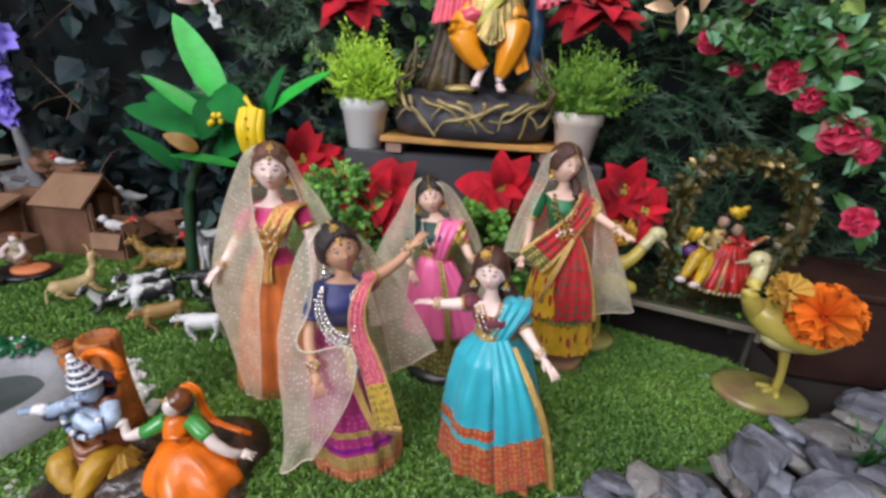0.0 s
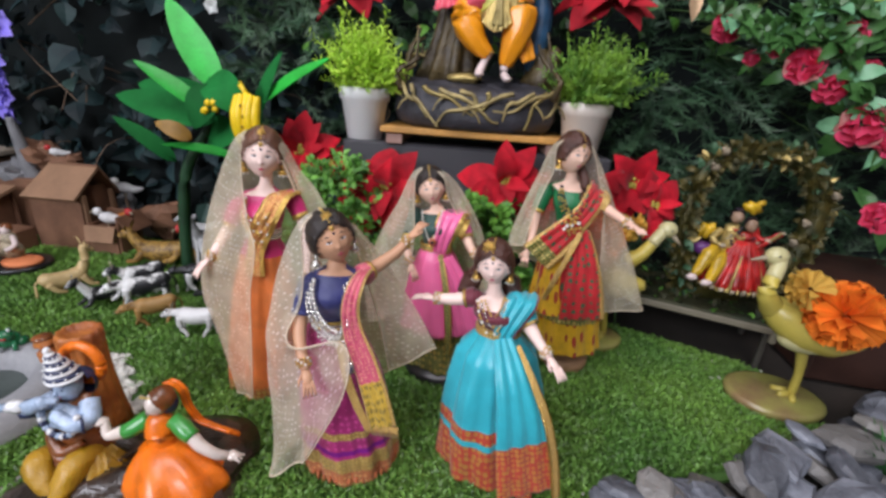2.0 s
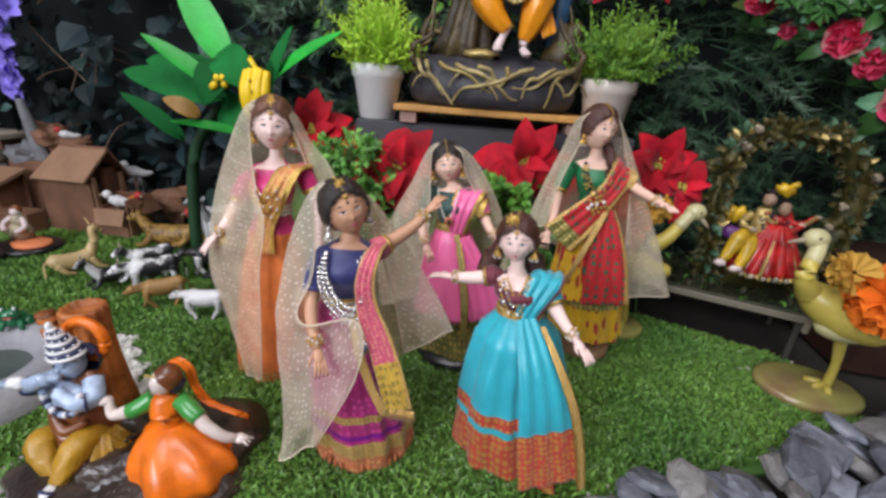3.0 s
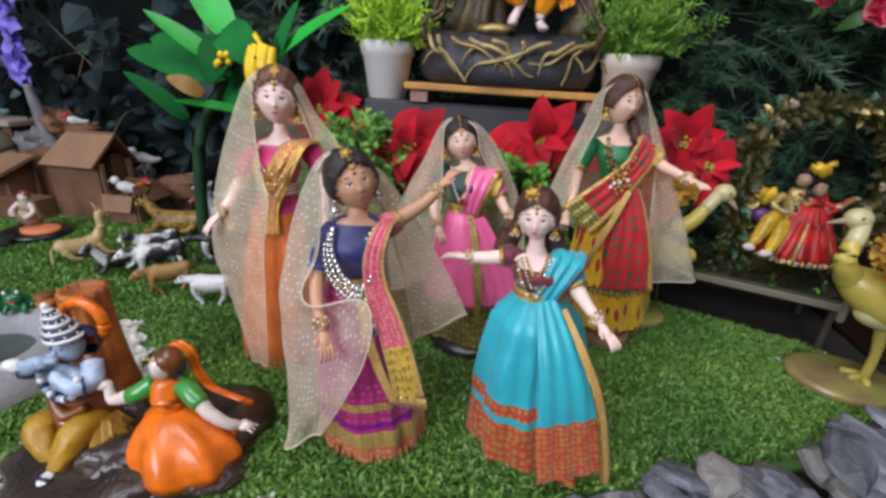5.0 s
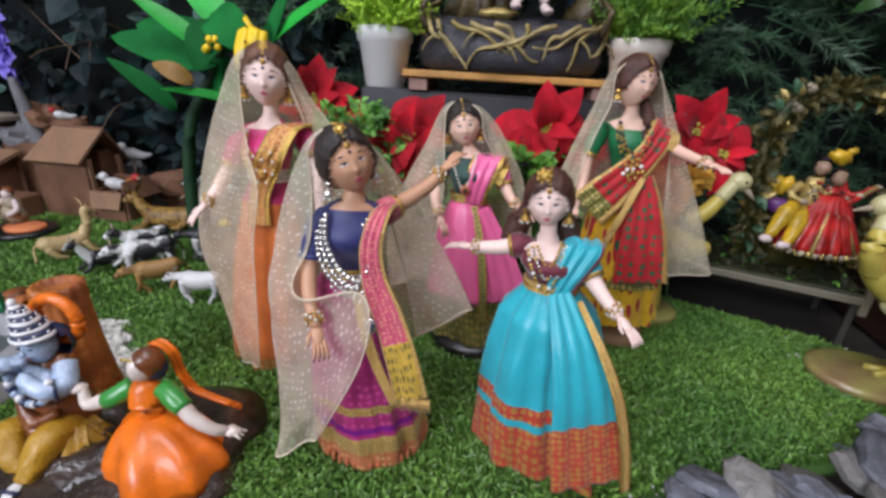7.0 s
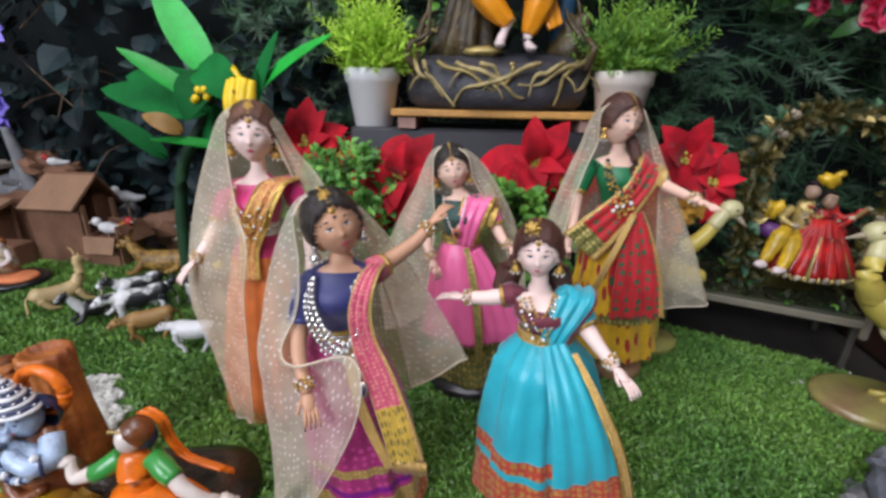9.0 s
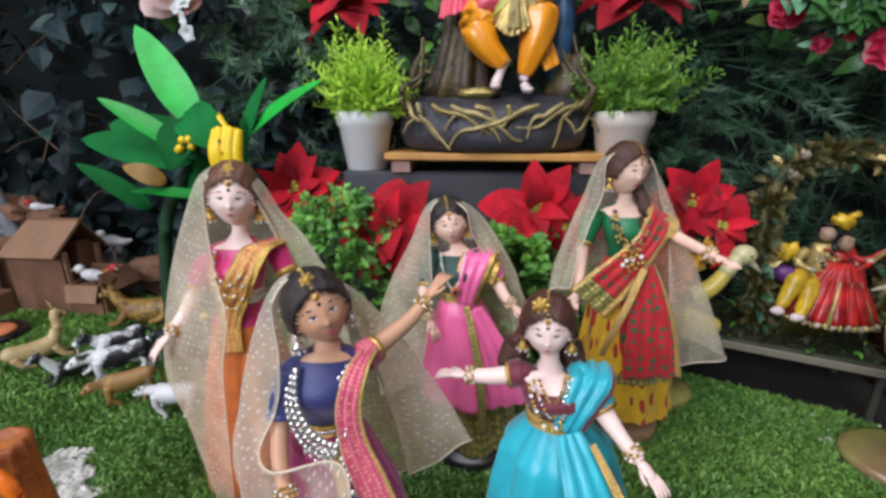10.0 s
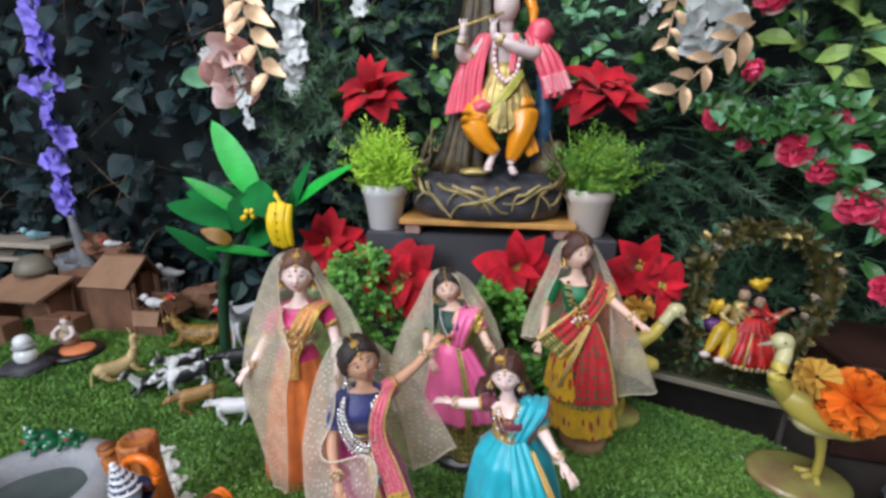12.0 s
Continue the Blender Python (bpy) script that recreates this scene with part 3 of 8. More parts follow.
    def ribbon(self, pts, width, material, edge=None, across=(1, 0, 0), folds=0.0, edge_w=0.18, end=None, end_from=0.8, thick=0.0012, n=14):
        """A band of cloth with a thickness, along room places."""
        g = self.g
        p = smooth_path(self.locs(*pts), 10)
        ws = width if hasattr(width, "__len__") else [width, width]
        rows, back = [], []
        ac = Vector(across).normalized()
        for i, q in enumerate(p):
            d = (p[min(i + 1, len(p) - 1)] - p[max(0, i - 1)]).normalized()
            s = (ac - d * ac.dot(d)).normalized()
            nm = s.cross(d)
            w = lerp([(k / (len(ws) - 1), x) for k, x in enumerate(ws)], i / (len(p) - 1))
            rows.append([q + s * (j / n - 0.5) * w + nm * folds * (math.sin(j * 1.5 + i * 0.05) + 0.6 * noise.noise((j * 0.4, i * 0.15, w * 90))) for j in range(n + 1)])
            back.append([x - nm * thick for x in rows[-1]])
        b = len(g.v)
        k = 2 * (n + 1)
        for r, q in zip(rows, back):
            g.v.extend([tuple(x) for x in r] + [tuple(x) for x in q[::-1]])
        for i in range(len(rows) - 1):
            for j in range(k):
                j2 = (j + 1) % k
                jj = j if j <= n else k - 1 - j
                m = material
                if end and i / (len(rows) - 1) > end_from:
                    m = end
                if edge and (jj < n * edge_w or jj >= n * (1 - edge_w)):
                    m = edge
                g.face((b + i * k + j, b + i * k + j2, b + (i + 1) * k + j2, b + (i + 1) * k + j), m,
                       [(j / n * 0.2, i / len(rows)), ((j + 1) / n * 0.2, i / len(rows)), ((j + 1) / n * 0.2, (i + 1) / len(rows)), (j / n * 0.2, (i + 1) / len(rows))])
        g.face([b + j for j in range(k)][::-1], material)
        g.face([b + (len(rows) - 1) * k + j for j in range(k)], end or material)

    def drape(self, cloth, *falls, ripple=0.0022, nv=54, nu=14, seed=0.0, crown=True):
        """Net cloth through several falls, each from the head downwards; the first and last are its hemmed edges."""
        g = self.g
        cols = []
        for fall in falls:
            p = smooth_path(([self.top] if crown else []) + self.locs(*fall), 12)
            cols.append([p[min(int(k), len(p) - 2)].lerp(p[min(int(k), len(p) - 2) + 1], k - min(int(k), len(p) - 2)) for k in ((len(p) - 1) * i / nv for i in range(nv + 1))])
        rows = []
        for i in range(nv + 1):
            row = smooth_path([c[i] for c in cols], nu)
            c = sum(row, Vector()) / len(row)
            v = i / nv
            for j, q in enumerate(row):
                if q is row[0] or q is row[-1]:
                    continue
                d = row[min(j + 1, len(row) - 1)] - row[max(j - 1, 0)]
                out = Vector((-d.y, d.x, 0))
                if out.length > 1e-6:
                    row[j] = q + out.normalized() * ripple * step(0.05, 0.5, v) * (math.sin(j * 0.75 + seed + 0.9 * math.sin(3 * v + seed)) + noise.noise((j * 0.23, v * 5, seed)))
            rows.append(row)
        f0, k = len(g.f), len(rows[0])
        g.grid(rows, cloth, closed=False)
        half = k // 2
        flat = []
        for i, row in enumerate(rows):
            acc = [0.0]
            for a, b in zip(row, row[1:]):
                acc.append(acc[-1] + (b - a).length)
            flat.append([(x - acc[half], flat[i - 1][j][1] + (row[j] - rows[i - 1][j]).length if i else 0.0) for j, x in enumerate(acc)])
        for i in range(nv):
            for j in range(k - 1):
                g.uv[f0 + i * (k - 1) + j] = [flat[i][j], flat[i][j + 1], flat[i + 1][j + 1], flat[i + 1][j]]
        for edge in ([r[0] for r in rows], [r[-1] for r in rows], rows[-1]):
            g.tube(edge, 0.0006, VEIL_EDGE, 5)

    def done(self, name, label, group):
        ob = self.g.build(name, loc=(self.base[0], self.base[1], 0.0))
        return tagged(ob, label, "doll", group)


TROUPE = "dolls standing on the lawn"
# the doll in orange with a magenta blouse
d = Doll((-0.146, 0.460), (-0.139, 0.452, 0.178), (-0.157, 0.448, 0.225), (-0.108, 0.455, 0.234), SKIN_PALE, HAIR_AUBURN)
d.body(MAGENTA, (-0.129, 0.449, 0.252))
d.head((-0.131, 0.449, 0.2690), 0.0475, turn=20, tilt=4, jewel=0.06)
d.skirt([(0.186, 0.0165, 0.0135, MAGENTA), (0.176, 0.0195, 0.017, MAGENTA), (0.168, 0.024, 0.021, ORANGE), (0.12, 0.034, 0.030, ORANGE), (0.04, 0.041, 0.037, ORANGE), (0.018, 0.042, 0.038, ORANGE_GOLD), (0.003, 0.042, 0.038, ORANGE_GOLD)], 10, 0.10, sharp=0.5)
d.belt(0.186, 0.0172, SILVER, 5, PEARL)
d.arm([(-0.157, 0.447, 0.219), (-0.168, 0.438, 0.194), (-0.173, 0.427, 0.178), (-0.179, 0.418, 0.168)], MAGENTA, 0.34)
d.arm([(-0.108, 0.455, 0.229), (-0.094, 0.450, 0.200), (-0.088, 0.440, 0.172), (-0.086, 0.428, 0.150)], MAGENTA, 0.28)
for s in range(3):
    d.beads([(-0.147, 0.441, 0.230), (-0.143, 0.430, 0.217 - 0.007 * s), (-0.130, 0.424, 0.207 - 0.010 * s), (-0.118, 0.430, 0.219 - 0.007 * s), (-0.115, 0.443, 0.234)], 0.0013, GOLD, alt=PEARL)
d.ribbon([(-0.104, 0.462, 0.233), (-0.112, 0.438, 0.231), (-0.122, 0.429, 0.212), (-0.132, 0.433, 0.192), (-0.138, 0.432, 0.172), (-0.137, 0.427, 0.150)], [0.018, 0.022, 0.022, 0.018, 0.020], ORANGE_GOLD, GOLD, folds=0.0010)
d.ribbon([(-0.150, 0.446, 0.222), (-0.143, 0.433, 0.206), (-0.134, 0.431, 0.190)], [0.012, 0.012, 0.010], ORANGE_GOLD, GOLD, folds=0.0006)
d.drape(VEIL, [(-0.141, 0.434, 0.283), (-0.145, 0.432, 0.250), (-0.139, 0.425, 0.208), (-0.128, 0.412, 0.184), (-0.134, 0.408, 0.142), (-0.136, 0.405, 0.088), (-0.140, 0.404, 0.020)],
        [(-0.156, 0.450, 0.284), (-0.175, 0.448, 0.248), (-0.192, 0.442, 0.200), (-0.200, 0.436, 0.160), (-0.201, 0.434, 0.113), (-0.187, 0.434, 0.073), (-0.168, 0.428, 0.014)],
        [(-0.133, 0.472, 0.275), (-0.142, 0.488, 0.20), (-0.145, 0.496, 0.10), (-0.145, 0.500, 0.02)],
        [(-0.110, 0.452, 0.279), (-0.099, 0.456, 0.255), (-0.084, 0.462, 0.230), (-0.066, 0.466, 0.185), (-0.055, 0.464, 0.120), (-0.056, 0.460, 0.050)],
        [(-0.118, 0.438, 0.284), (-0.108, 0.448, 0.256), (-0.100, 0.456, 0.215), (-0.092, 0.456, 0.150), (-0.088, 0.452, 0.060)], seed=1.0)
d.done("doll", "doll in magenta blouse, orange skirt and dotted net veil", TROUPE)

# the doll with a navy blouse
d = Doll((-0.022, 0.368), (-0.036, 0.358, 0.148), (-0.049, 0.351, 0.196), (-0.012, 0.357, 0.199), SKIN_TAN, HAIR_DARK)
d.body(NAVY, (-0.030, 0.352, 0.214))
d.head((-0.034, 0.353, 0.2255), 0.0425, turn=34, tilt=-20, nod=3, jewel=0.07, ear=SILVER)
d.skirt([(0.152, 0.0165, 0.0135, PLUM), (0.142, 0.024, 0.020, PLUM), (0.100, 0.036, 0.033, PLUM), (0.060, 0.0400, 0.0375, ZARI), (0.053, 0.0405, 0.038, PLUM), (0.042, 0.0412, 0.0387, PURPLE), (0.037, 0.0415, 0.039, PLUM), (0.034, 0.0425, 0.040, ZARI),
         (0.019, 0.0430, 0.0405, COPPER_LACE), (0.004, 0.0435, 0.041, COPPER_LACE)], 11, 0.05, phase=0.7, sharp=0.3)
for k in range(46):
    a = 2 * math.pi * k / 46
    d.g.blob(d.at(0.0440 * math.cos(a), 0.0415 * math.sin(a), 0.007), (0.0018, 0.0018, 0.0055), COPPER_LACE, None, 6, 5)
d.belt(0.150, 0.0168, GOLD, 3, SILVER)
d.arm([(-0.049, 0.350, 0.190), (-0.055, 0.342, 0.166), (-0.053, 0.330, 0.147), (-0.044, 0.316, 0.130)], NAVY, 0.42, puff=1.6, trim=NAVY)
d.arm([(-0.012, 0.357, 0.194), (-0.001, 0.371, 0.199), (0.012, 0.384, 0.207), (0.021, 0.394, 0.217)], ROSE_SILK, 0.24)
d.beads([(-0.044, 0.342, 0.197), (-0.042, 0.333, 0.182), (-0.033, 0.328, 0.166), (-0.020, 0.330, 0.157), (-0.013, 0.331, 0.172), (-0.012, 0.338, 0.187), (-0.016, 0.343, 0.197)], 0.0020, SILVER, gap=0.75, double=0.0040, rows=2)
d.beads([(-0.036, 0.330, 0.160), (-0.026, 0.329, 0.152), (-0.019, 0.330, 0.153)], 0.0017, SILVER, double=0.0034)
d.beads([(-0.019, 0.328, 0.154), (-0.015, 0.326, 0.146), (-0.012, 0.325, 0.137)], 0.0015, SILVER)
d.g.blob(d.loc(-0.011, 0.322, 0.131), (0.0040, 0.002, 0.0058), SILVER, None, 10, 6)
d.g.blob(d.loc(-0.011, 0.3203, 0.131), (0.0022, 0.0012, 0.0035), NAVY, None, 8, 6)
d.ribbon([(-0.006, 0.366, 0.199), (-0.009, 0.340, 0.199), (-0.013, 0.331, 0.180), (-0.010, 0.329, 0.158), (0.000, 0.325, 0.135), (0.009, 0.321, 0.110), (0.017, 0.318, 0.082)], [0.008, 0.012, 0.015, 0.019, 0.021, 0.022], ROSE_SILK, ZARI, folds=0.0010, end=ZARI_BRIGHT, end_from=0.76, edge_w=0.12)
d.ribbon([(-0.024, 0.336, 0.150), (-0.016, 0.326, 0.125), (-0.006, 0.321, 0.100), (0.006, 0.318, 0.076)], [0.006, 0.007, 0.006], ZARI, folds=0.0004)
for k in range(14):
    x = 0.007 + k * 0.0016
    d.g.tube([d.loc(x, 0.318, 0.0825), d.loc(x + 0.0015, 0.3165, 0.074 - 0.0006 * (k % 3))], [0.0010, 0.0005], ZARI, 5)
d.drape(VEIL_B, [(-0.050, 0.337, 0.236), (-0.050, 0.336, 0.205), (-0.054, 0.335, 0.175), (-0.062, 0.326, 0.153), (-0.052, 0.321, 0.145), (-0.020, 0.323, 0.153), (-0.010, 0.316, 0.137), (-0.018, 0.312, 0.102), (-0.046, 0.312, 0.044)],
        [(-0.058, 0.356, 0.238), (-0.072, 0.356, 0.213), (-0.081, 0.350, 0.182), (-0.085, 0.344, 0.150), (-0.086, 0.340, 0.125), (-0.086, 0.338, 0.100), (-0.084, 0.334, 0.074), (-0.083, 0.328, 0.041), (-0.084, 0.322, 0.014)],
        [(-0.040, 0.376, 0.225), (-0.045, 0.392, 0.17), (-0.045, 0.402, 0.10), (-0.045, 0.405, 0.03)],
        [(-0.024, 0.366, 0.236), (-0.013, 0.377, 0.219), (0.006, 0.388, 0.186), (0.026, 0.396, 0.150), (0.048, 0.400, 0.105)],
        [(-0.024, 0.350, 0.241), (-0.019, 0.366, 0.215), (-0.010, 0.378, 0.175), (0.000, 0.384, 0.130), (0.008, 0.384, 0.086)], seed=2.2)
d.done("doll", "veiled doll in navy blouse and plum skirt raising an arm", TROUPE)

# the doll in pink satin
d = Doll((0.050, 0.522), (0.036, 0.522, 0.162), (0.011, 0.522, 0.208), (0.058, 0.524, 0.205), SKIN_WARM, HAIR_DARK)
d.body(DARKGREEN, (0.028, 0.520, 0.222))
d.head((0.025, 0.521, 0.2360), 0.0430, turn=8, tilt=-10, nod=2)
d.skirt([(0.166, 0.0170, 0.0140, PINK), (0.156, 0.0225, 0.020, PINK), (0.120, 0.036, 0.032, PINK), (0.066, 0.047, 0.041, PINK), (0.062, 0.0400, 0.035, ZARI_GREEN), (0.014, 0.042, 0.036, ZARI_GREEN)], 7, 0.10, phase=1.2, sharp=0.6)
d.belt(0.162, 0.0178, ZARI_GREEN, 4, GOLD)
d.g.lathe([(0.046, 0), (0.047, 0.006), (0.044, 0.012), (0.0, 0.0125)], BLACK_PLASTIC, caps=(True, False))
d.ribbon([(0.060, 0.536, 0.207), (0.052, 0.512, 0.207), (0.045, 0.503, 0.188), (0.041, 0.506, 0.164)], [0.030, 0.030, 0.026, 0.018], PINK, GOLD, edge_w=0.08, folds=0.0010)
d.ribbon([(0.070, 0.532, 0.203), (0.067, 0.510, 0.199), (0.062, 0.506, 0.184)], 0.008, GOLD)
d.ribbon([(0.042, 0.503, 0.162), (0.052, 0.490, 0.125), (0.058, 0.482, 0.085), (0.060, 0.482, 0.045)], [0.006, 0.008, 0.008], ZARI_GREEN, GOLD)
d.ribbon([(0.046, 0.502, 0.158), (0.062, 0.494, 0.128), (0.078, 0.490, 0.090), (0.084, 0.490, 0.070)], [0.022, 0.036, 0.044], PINK, folds=0.0016)
d.arm([(0.010, 0.524, 0.204), (0.004, 0.512, 0.182), (0.004, 0.500, 0.166), (0.010, 0.494, 0.152)], DARKGREEN, 0.45)
d.arm([(0.060, 0.524, 0.203), (0.070, 0.514, 0.182), (0.077, 0.503, 0.172), (0.084, 0.496, 0.167)], PINK, 0.38)
d.beads([(0.018, 0.512, 0.212), (0.020, 0.506, 0.198), (0.030, 0.502, 0.178), (0.038, 0.503, 0.196), (0.040, 0.512, 0.212)], 0.0012, PEARL)
d.g.blob(d.loc(0.032, 0.499, 0.178), (0.0045, 0.002, 0.005), COPPER_LACE, None, 8, 6)
d.g.blob(d.loc(0.032, 0.497, 0.178), (0.002, 0.0012, 0.0025), EYE, None, 8, 6)
d.drape(VEIL, [(0.010, 0.506, 0.250), (0.009, 0.503, 0.226), (0.011, 0.500, 0.176), (0.006, 0.494, 0.128), (-0.002, 0.490, 0.090)],
        [(0.003, 0.526, 0.249), (-0.014, 0.525, 0.210), (-0.036, 0.520, 0.165), (-0.046, 0.512, 0.115), (-0.040, 0.504, 0.066)],
        [(0.025, 0.544, 0.238), (0.030, 0.560, 0.17), (0.035, 0.565, 0.09)],
        [(0.044, 0.526, 0.250), (0.064, 0.528, 0.226), (0.086, 0.530, 0.184), (0.099, 0.528, 0.140), (0.100, 0.522, 0.104)],
        [(0.040, 0.506, 0.250), (0.047, 0.510, 0.226), (0.070, 0.520, 0.187), (0.086, 0.525, 0.140), (0.090, 0.522, 0.110)], seed=3.1)
d.done("doll", "veiled doll in pink satin skirt on a black stand", TROUPE)

# the doll in turquoise satin, no veil
d = Doll((0.112, 0.380), (0.105, 0.384, 0.142), (0.081, 0.388, 0.171), (0.117, 0.387, 0.172), SKIN_PALE, HAIR_BROWN)
d.body(MAROON, (0.097, 0.386, 0.190), low=0.80)
d.head((0.095, 0.388, 0.2035), 0.0400, turn=-8, tilt=-3, nod=2, jewel=0.10, jewel_side=-0.22)


def fling(x, y, t):
    k = max(0.0, (x * 0.80 - y * 0.60)) / 0.045
    return x + 0.006 * k * k * t * t, y - 0.005 * k * k * t * t


d.skirt([(0.146, 0.0165, 0.0135, TURQ), (0.138, 0.022, 0.019, TURQ), (0.124, 0.034, 0.030, TURQ), (0.095, 0.040, 0.036, TURQ), (0.064, 0.0440, 0.040, RED_BORDER), (0.052, 0.0448, 0.0405, TURQ), (0.046, 0.0452, 0.041, RED_BORDER), (0.006, 0.0465, 0.042, RED_BORDER)], 8, 0.17, phase=0.4, skew=fling, sharp=0.85)
d.g.lathe([(0.040, 0.0), (0.041, 0.005), (0.0, 0.006)], TAN_WOOD, caps=(True, False))
d.belt(0.139, 0.0186, GOLD, 4, ZARI)
d.ribbon([(0.108, 0.364, 0.146), (0.117, 0.343, 0.124), (0.126, 0.331, 0.094), (0.132, 0.325, 0.060), (0.138, 0.320, 0.026)], [0.016, 0.030, 0.040, 0.046, 0.050], TURQ, None, across=(1, 0.25, 0), edge_w=0.08, folds=0.0013, end=RED_BORDER, end_from=0.66)
d.ribbon([(0.120, 0.358, 0.144), (0.134, 0.338, 0.122), (0.148, 0.327, 0.092), (0.157, 0.322, 0.058), (0.162, 0.318, 0.028)], [0.004, 0.007, 0.008, 0.007], ZARI, GOLD, across=(1, 0.5, 0), folds=0.0006)
d.ribbon([(0.126, 0.398, 0.174), (0.121, 0.376, 0.175), (0.113, 0.369, 0.160), (0.107, 0.368, 0.144)], [0.026, 0.026, 0.022, 0.016], TURQ, MAROON, folds=0.0014, edge_w=0.06)
d.arm([(0.117, 0.387, 0.170), (0.128, 0.378, 0.156), (0.137, 0.366, 0.146), (0.146, 0.354, 0.138)], TURQ, 0.46, r=(0.0088, 0.0068, 0.0048, 0.0036), puff=1.55)
d.arm([(0.083, 0.389, 0.170), (0.066, 0.391, 0.165), (0.054, 0.393, 0.163), (0.045, 0.395, 0.162)], MAROON, 0.26)
d.beads([(0.084, 0.376, 0.177), (0.086, 0.369, 0.164), (0.097, 0.364, 0.146), (0.107, 0.368, 0.162), (0.110, 0.376, 0.177)], 0.0014, GOLD, alt=PEARL)
d.beads([(0.086, 0.374, 0.177), (0.090, 0.368, 0.166), (0.098, 0.366, 0.154), (0.106, 0.370, 0.168), (0.108, 0.376, 0.178)], 0.0013, SILVER, alt=GOLD)
d.beads([(0.089, 0.374, 0.177), (0.093, 0.369, 0.169), (0.098, 0.368, 0.162), (0.103, 0.370, 0.169), (0.106, 0.376, 0.178)], 0.0012, GOLD)
for sx in (-1, 1):
    d.g.tube(smooth_path([d.hc + Vector((sx * 0.011, 0.010, -0.004)), d.hc + Vector((sx * 0.016, 0.012, -0.018)), d.hc + Vector((sx * 0.020, 0.012, -0.034)), d.hc + Vector((sx * 0.019, 0.012, -0.046))], 4), spread((0.006, 0.009, 0.009, 0.003), 13), HAIR_BROWN, 10, 0.6)
d.done("doll", "brown-haired doll in turquoise satin sari with red gold border", TROUPE)

# the doll in red and yellow print
d = Doll((0.216, 0.560), (0.190, 0.543, 0.198), (0.158, 0.545, 0.246), (0.209, 0.543, 0.245), SKIN_WARM, HAIR_BROWN)
d.body(GREEN_SATIN, (0.181, 0.539, 0.266), low=0.90)
d.head((0.1785, 0.540, 0.2820), 0.0455, turn=26, tilt=5)
d.skirt([(0.202, 0.0170, 0.0140, RED_PRINT), (0.192, 0.0230, 0.020, RED_PRINT), (0.150, 0.033, 0.030, RED_PRINT), (0.092, 0.0415, 0.037, ZARI_GREEN), (0.082, 0.0425, 0.038, YELLOW_PRINT), (0.036, 0.044, 0.039, YELLOW_PRINT)], 9, 0.08, phase=2.0, sharp=0.5)
d.skirt([(0.190, 0.0255, 0.0225, YELLOW_PRINT), (0.180, 0.0290, 0.0260, YELLOW_PRINT), (0.090, 0.0455, 0.041, YELLOW_PRINT)], 8, 0.05, phase=2.3, skew=lambda x, y, t: (x, y) if x < -0.012 else (-0.012 + (x + 0.012) * 0.25, y * 0.72))
d.g.lathe([(0.028, 0), (0.031, 0.003), (0.032, 0.016), (0.028, 0.019), (0.004, 0.020)], TAN_WOOD, caps=(True, True))
d.g.tube([(0, 0, 0.014), (0, 0, 0.12)], 0.003, TAN_WOOD, 8)
d.ribbon([(0.216, 0.556, 0.246), (0.209, 0.526, 0.241), (0.199, 0.519, 0.222), (0.184, 0.515, 0.203), (0.167, 0.512, 0.184), (0.151, 0.512, 0.166)], [0.024, 0.026, 0.024, 0.030, 0.038, 0.042], RED_PRINT, ZARI, across=(0.6, 0, -0.6), edge_w=0.10, folds=0.0010, end=ZARI_GREEN, end_from=0.82)
d.ribbon([(0.222, 0.554, 0.243), (0.221, 0.527, 0.238), (0.216, 0.522, 0.226)], 0.008, ZARI)
d.ribbon([(0.196, 0.517, 0.200), (0.205, 0.511, 0.165), (0.210, 0.508, 0.13), (0.214, 0.508, 0.095)], [0.022, 0.034, 0.046, 0.052], RED_PRINT, ZARI, edge_w=0.05, folds=0.0018)
d.ribbon([(0.196, 0.512, 0.200), (0.184, 0.504, 0.172), (0.172, 0.502, 0.140), (0.166, 0.506, 0.118)], [0.006, 0.006, 0.005], ZARI, folds=0.0004)
d.arm([(0.212, 0.543, 0.238), (0.223, 0.527, 0.227), (0.231, 0.507, 0.223), (0.238, 0.486, 0.221)], RED_PRINT, 0.22)
d.arm([(0.158, 0.547, 0.239), (0.150, 0.542, 0.212), (0.146, 0.530, 0.188), (0.142, 0.520, 0.172)], GREEN_SATIN, 0.36)
for s in range(3):
    d.beads([(0.170, 0.529, 0.250), (0.168 + 0.005 * s, 0.520, 0.234 - 0.004 * s), (0.184, 0.515, 0.206 + 0.008 * s), (0.197 - 0.004 * s, 0.518, 0.232 - 0.004 * s), (0.199, 0.529, 0.250)], 0.0014, GOLD, alt=EYE)
for k in range(16):
    a, q = 2.4 * k, 0.0026 * math.sqrt(k)
    d.g.blob(d.loc(0.185 + q * math.cos(a), 0.5115, 0.208 + q * 1.1 * math.sin(a)), (0.0022, 0.0018, 0.0022), GOLD if k % 4 else PEARL, None, 6, 5)
d.g.tube(smooth_path([d.hc + Vector((0.012, 0.008, -0.012)), d.hc + Vector((0.018, -0.006, -0.030)), d.hc + Vector((0.016, -0.012, -0.050))], 4), spread((0.005, 0.0055, 0.003), 9), HAIR_BROWN, 8)
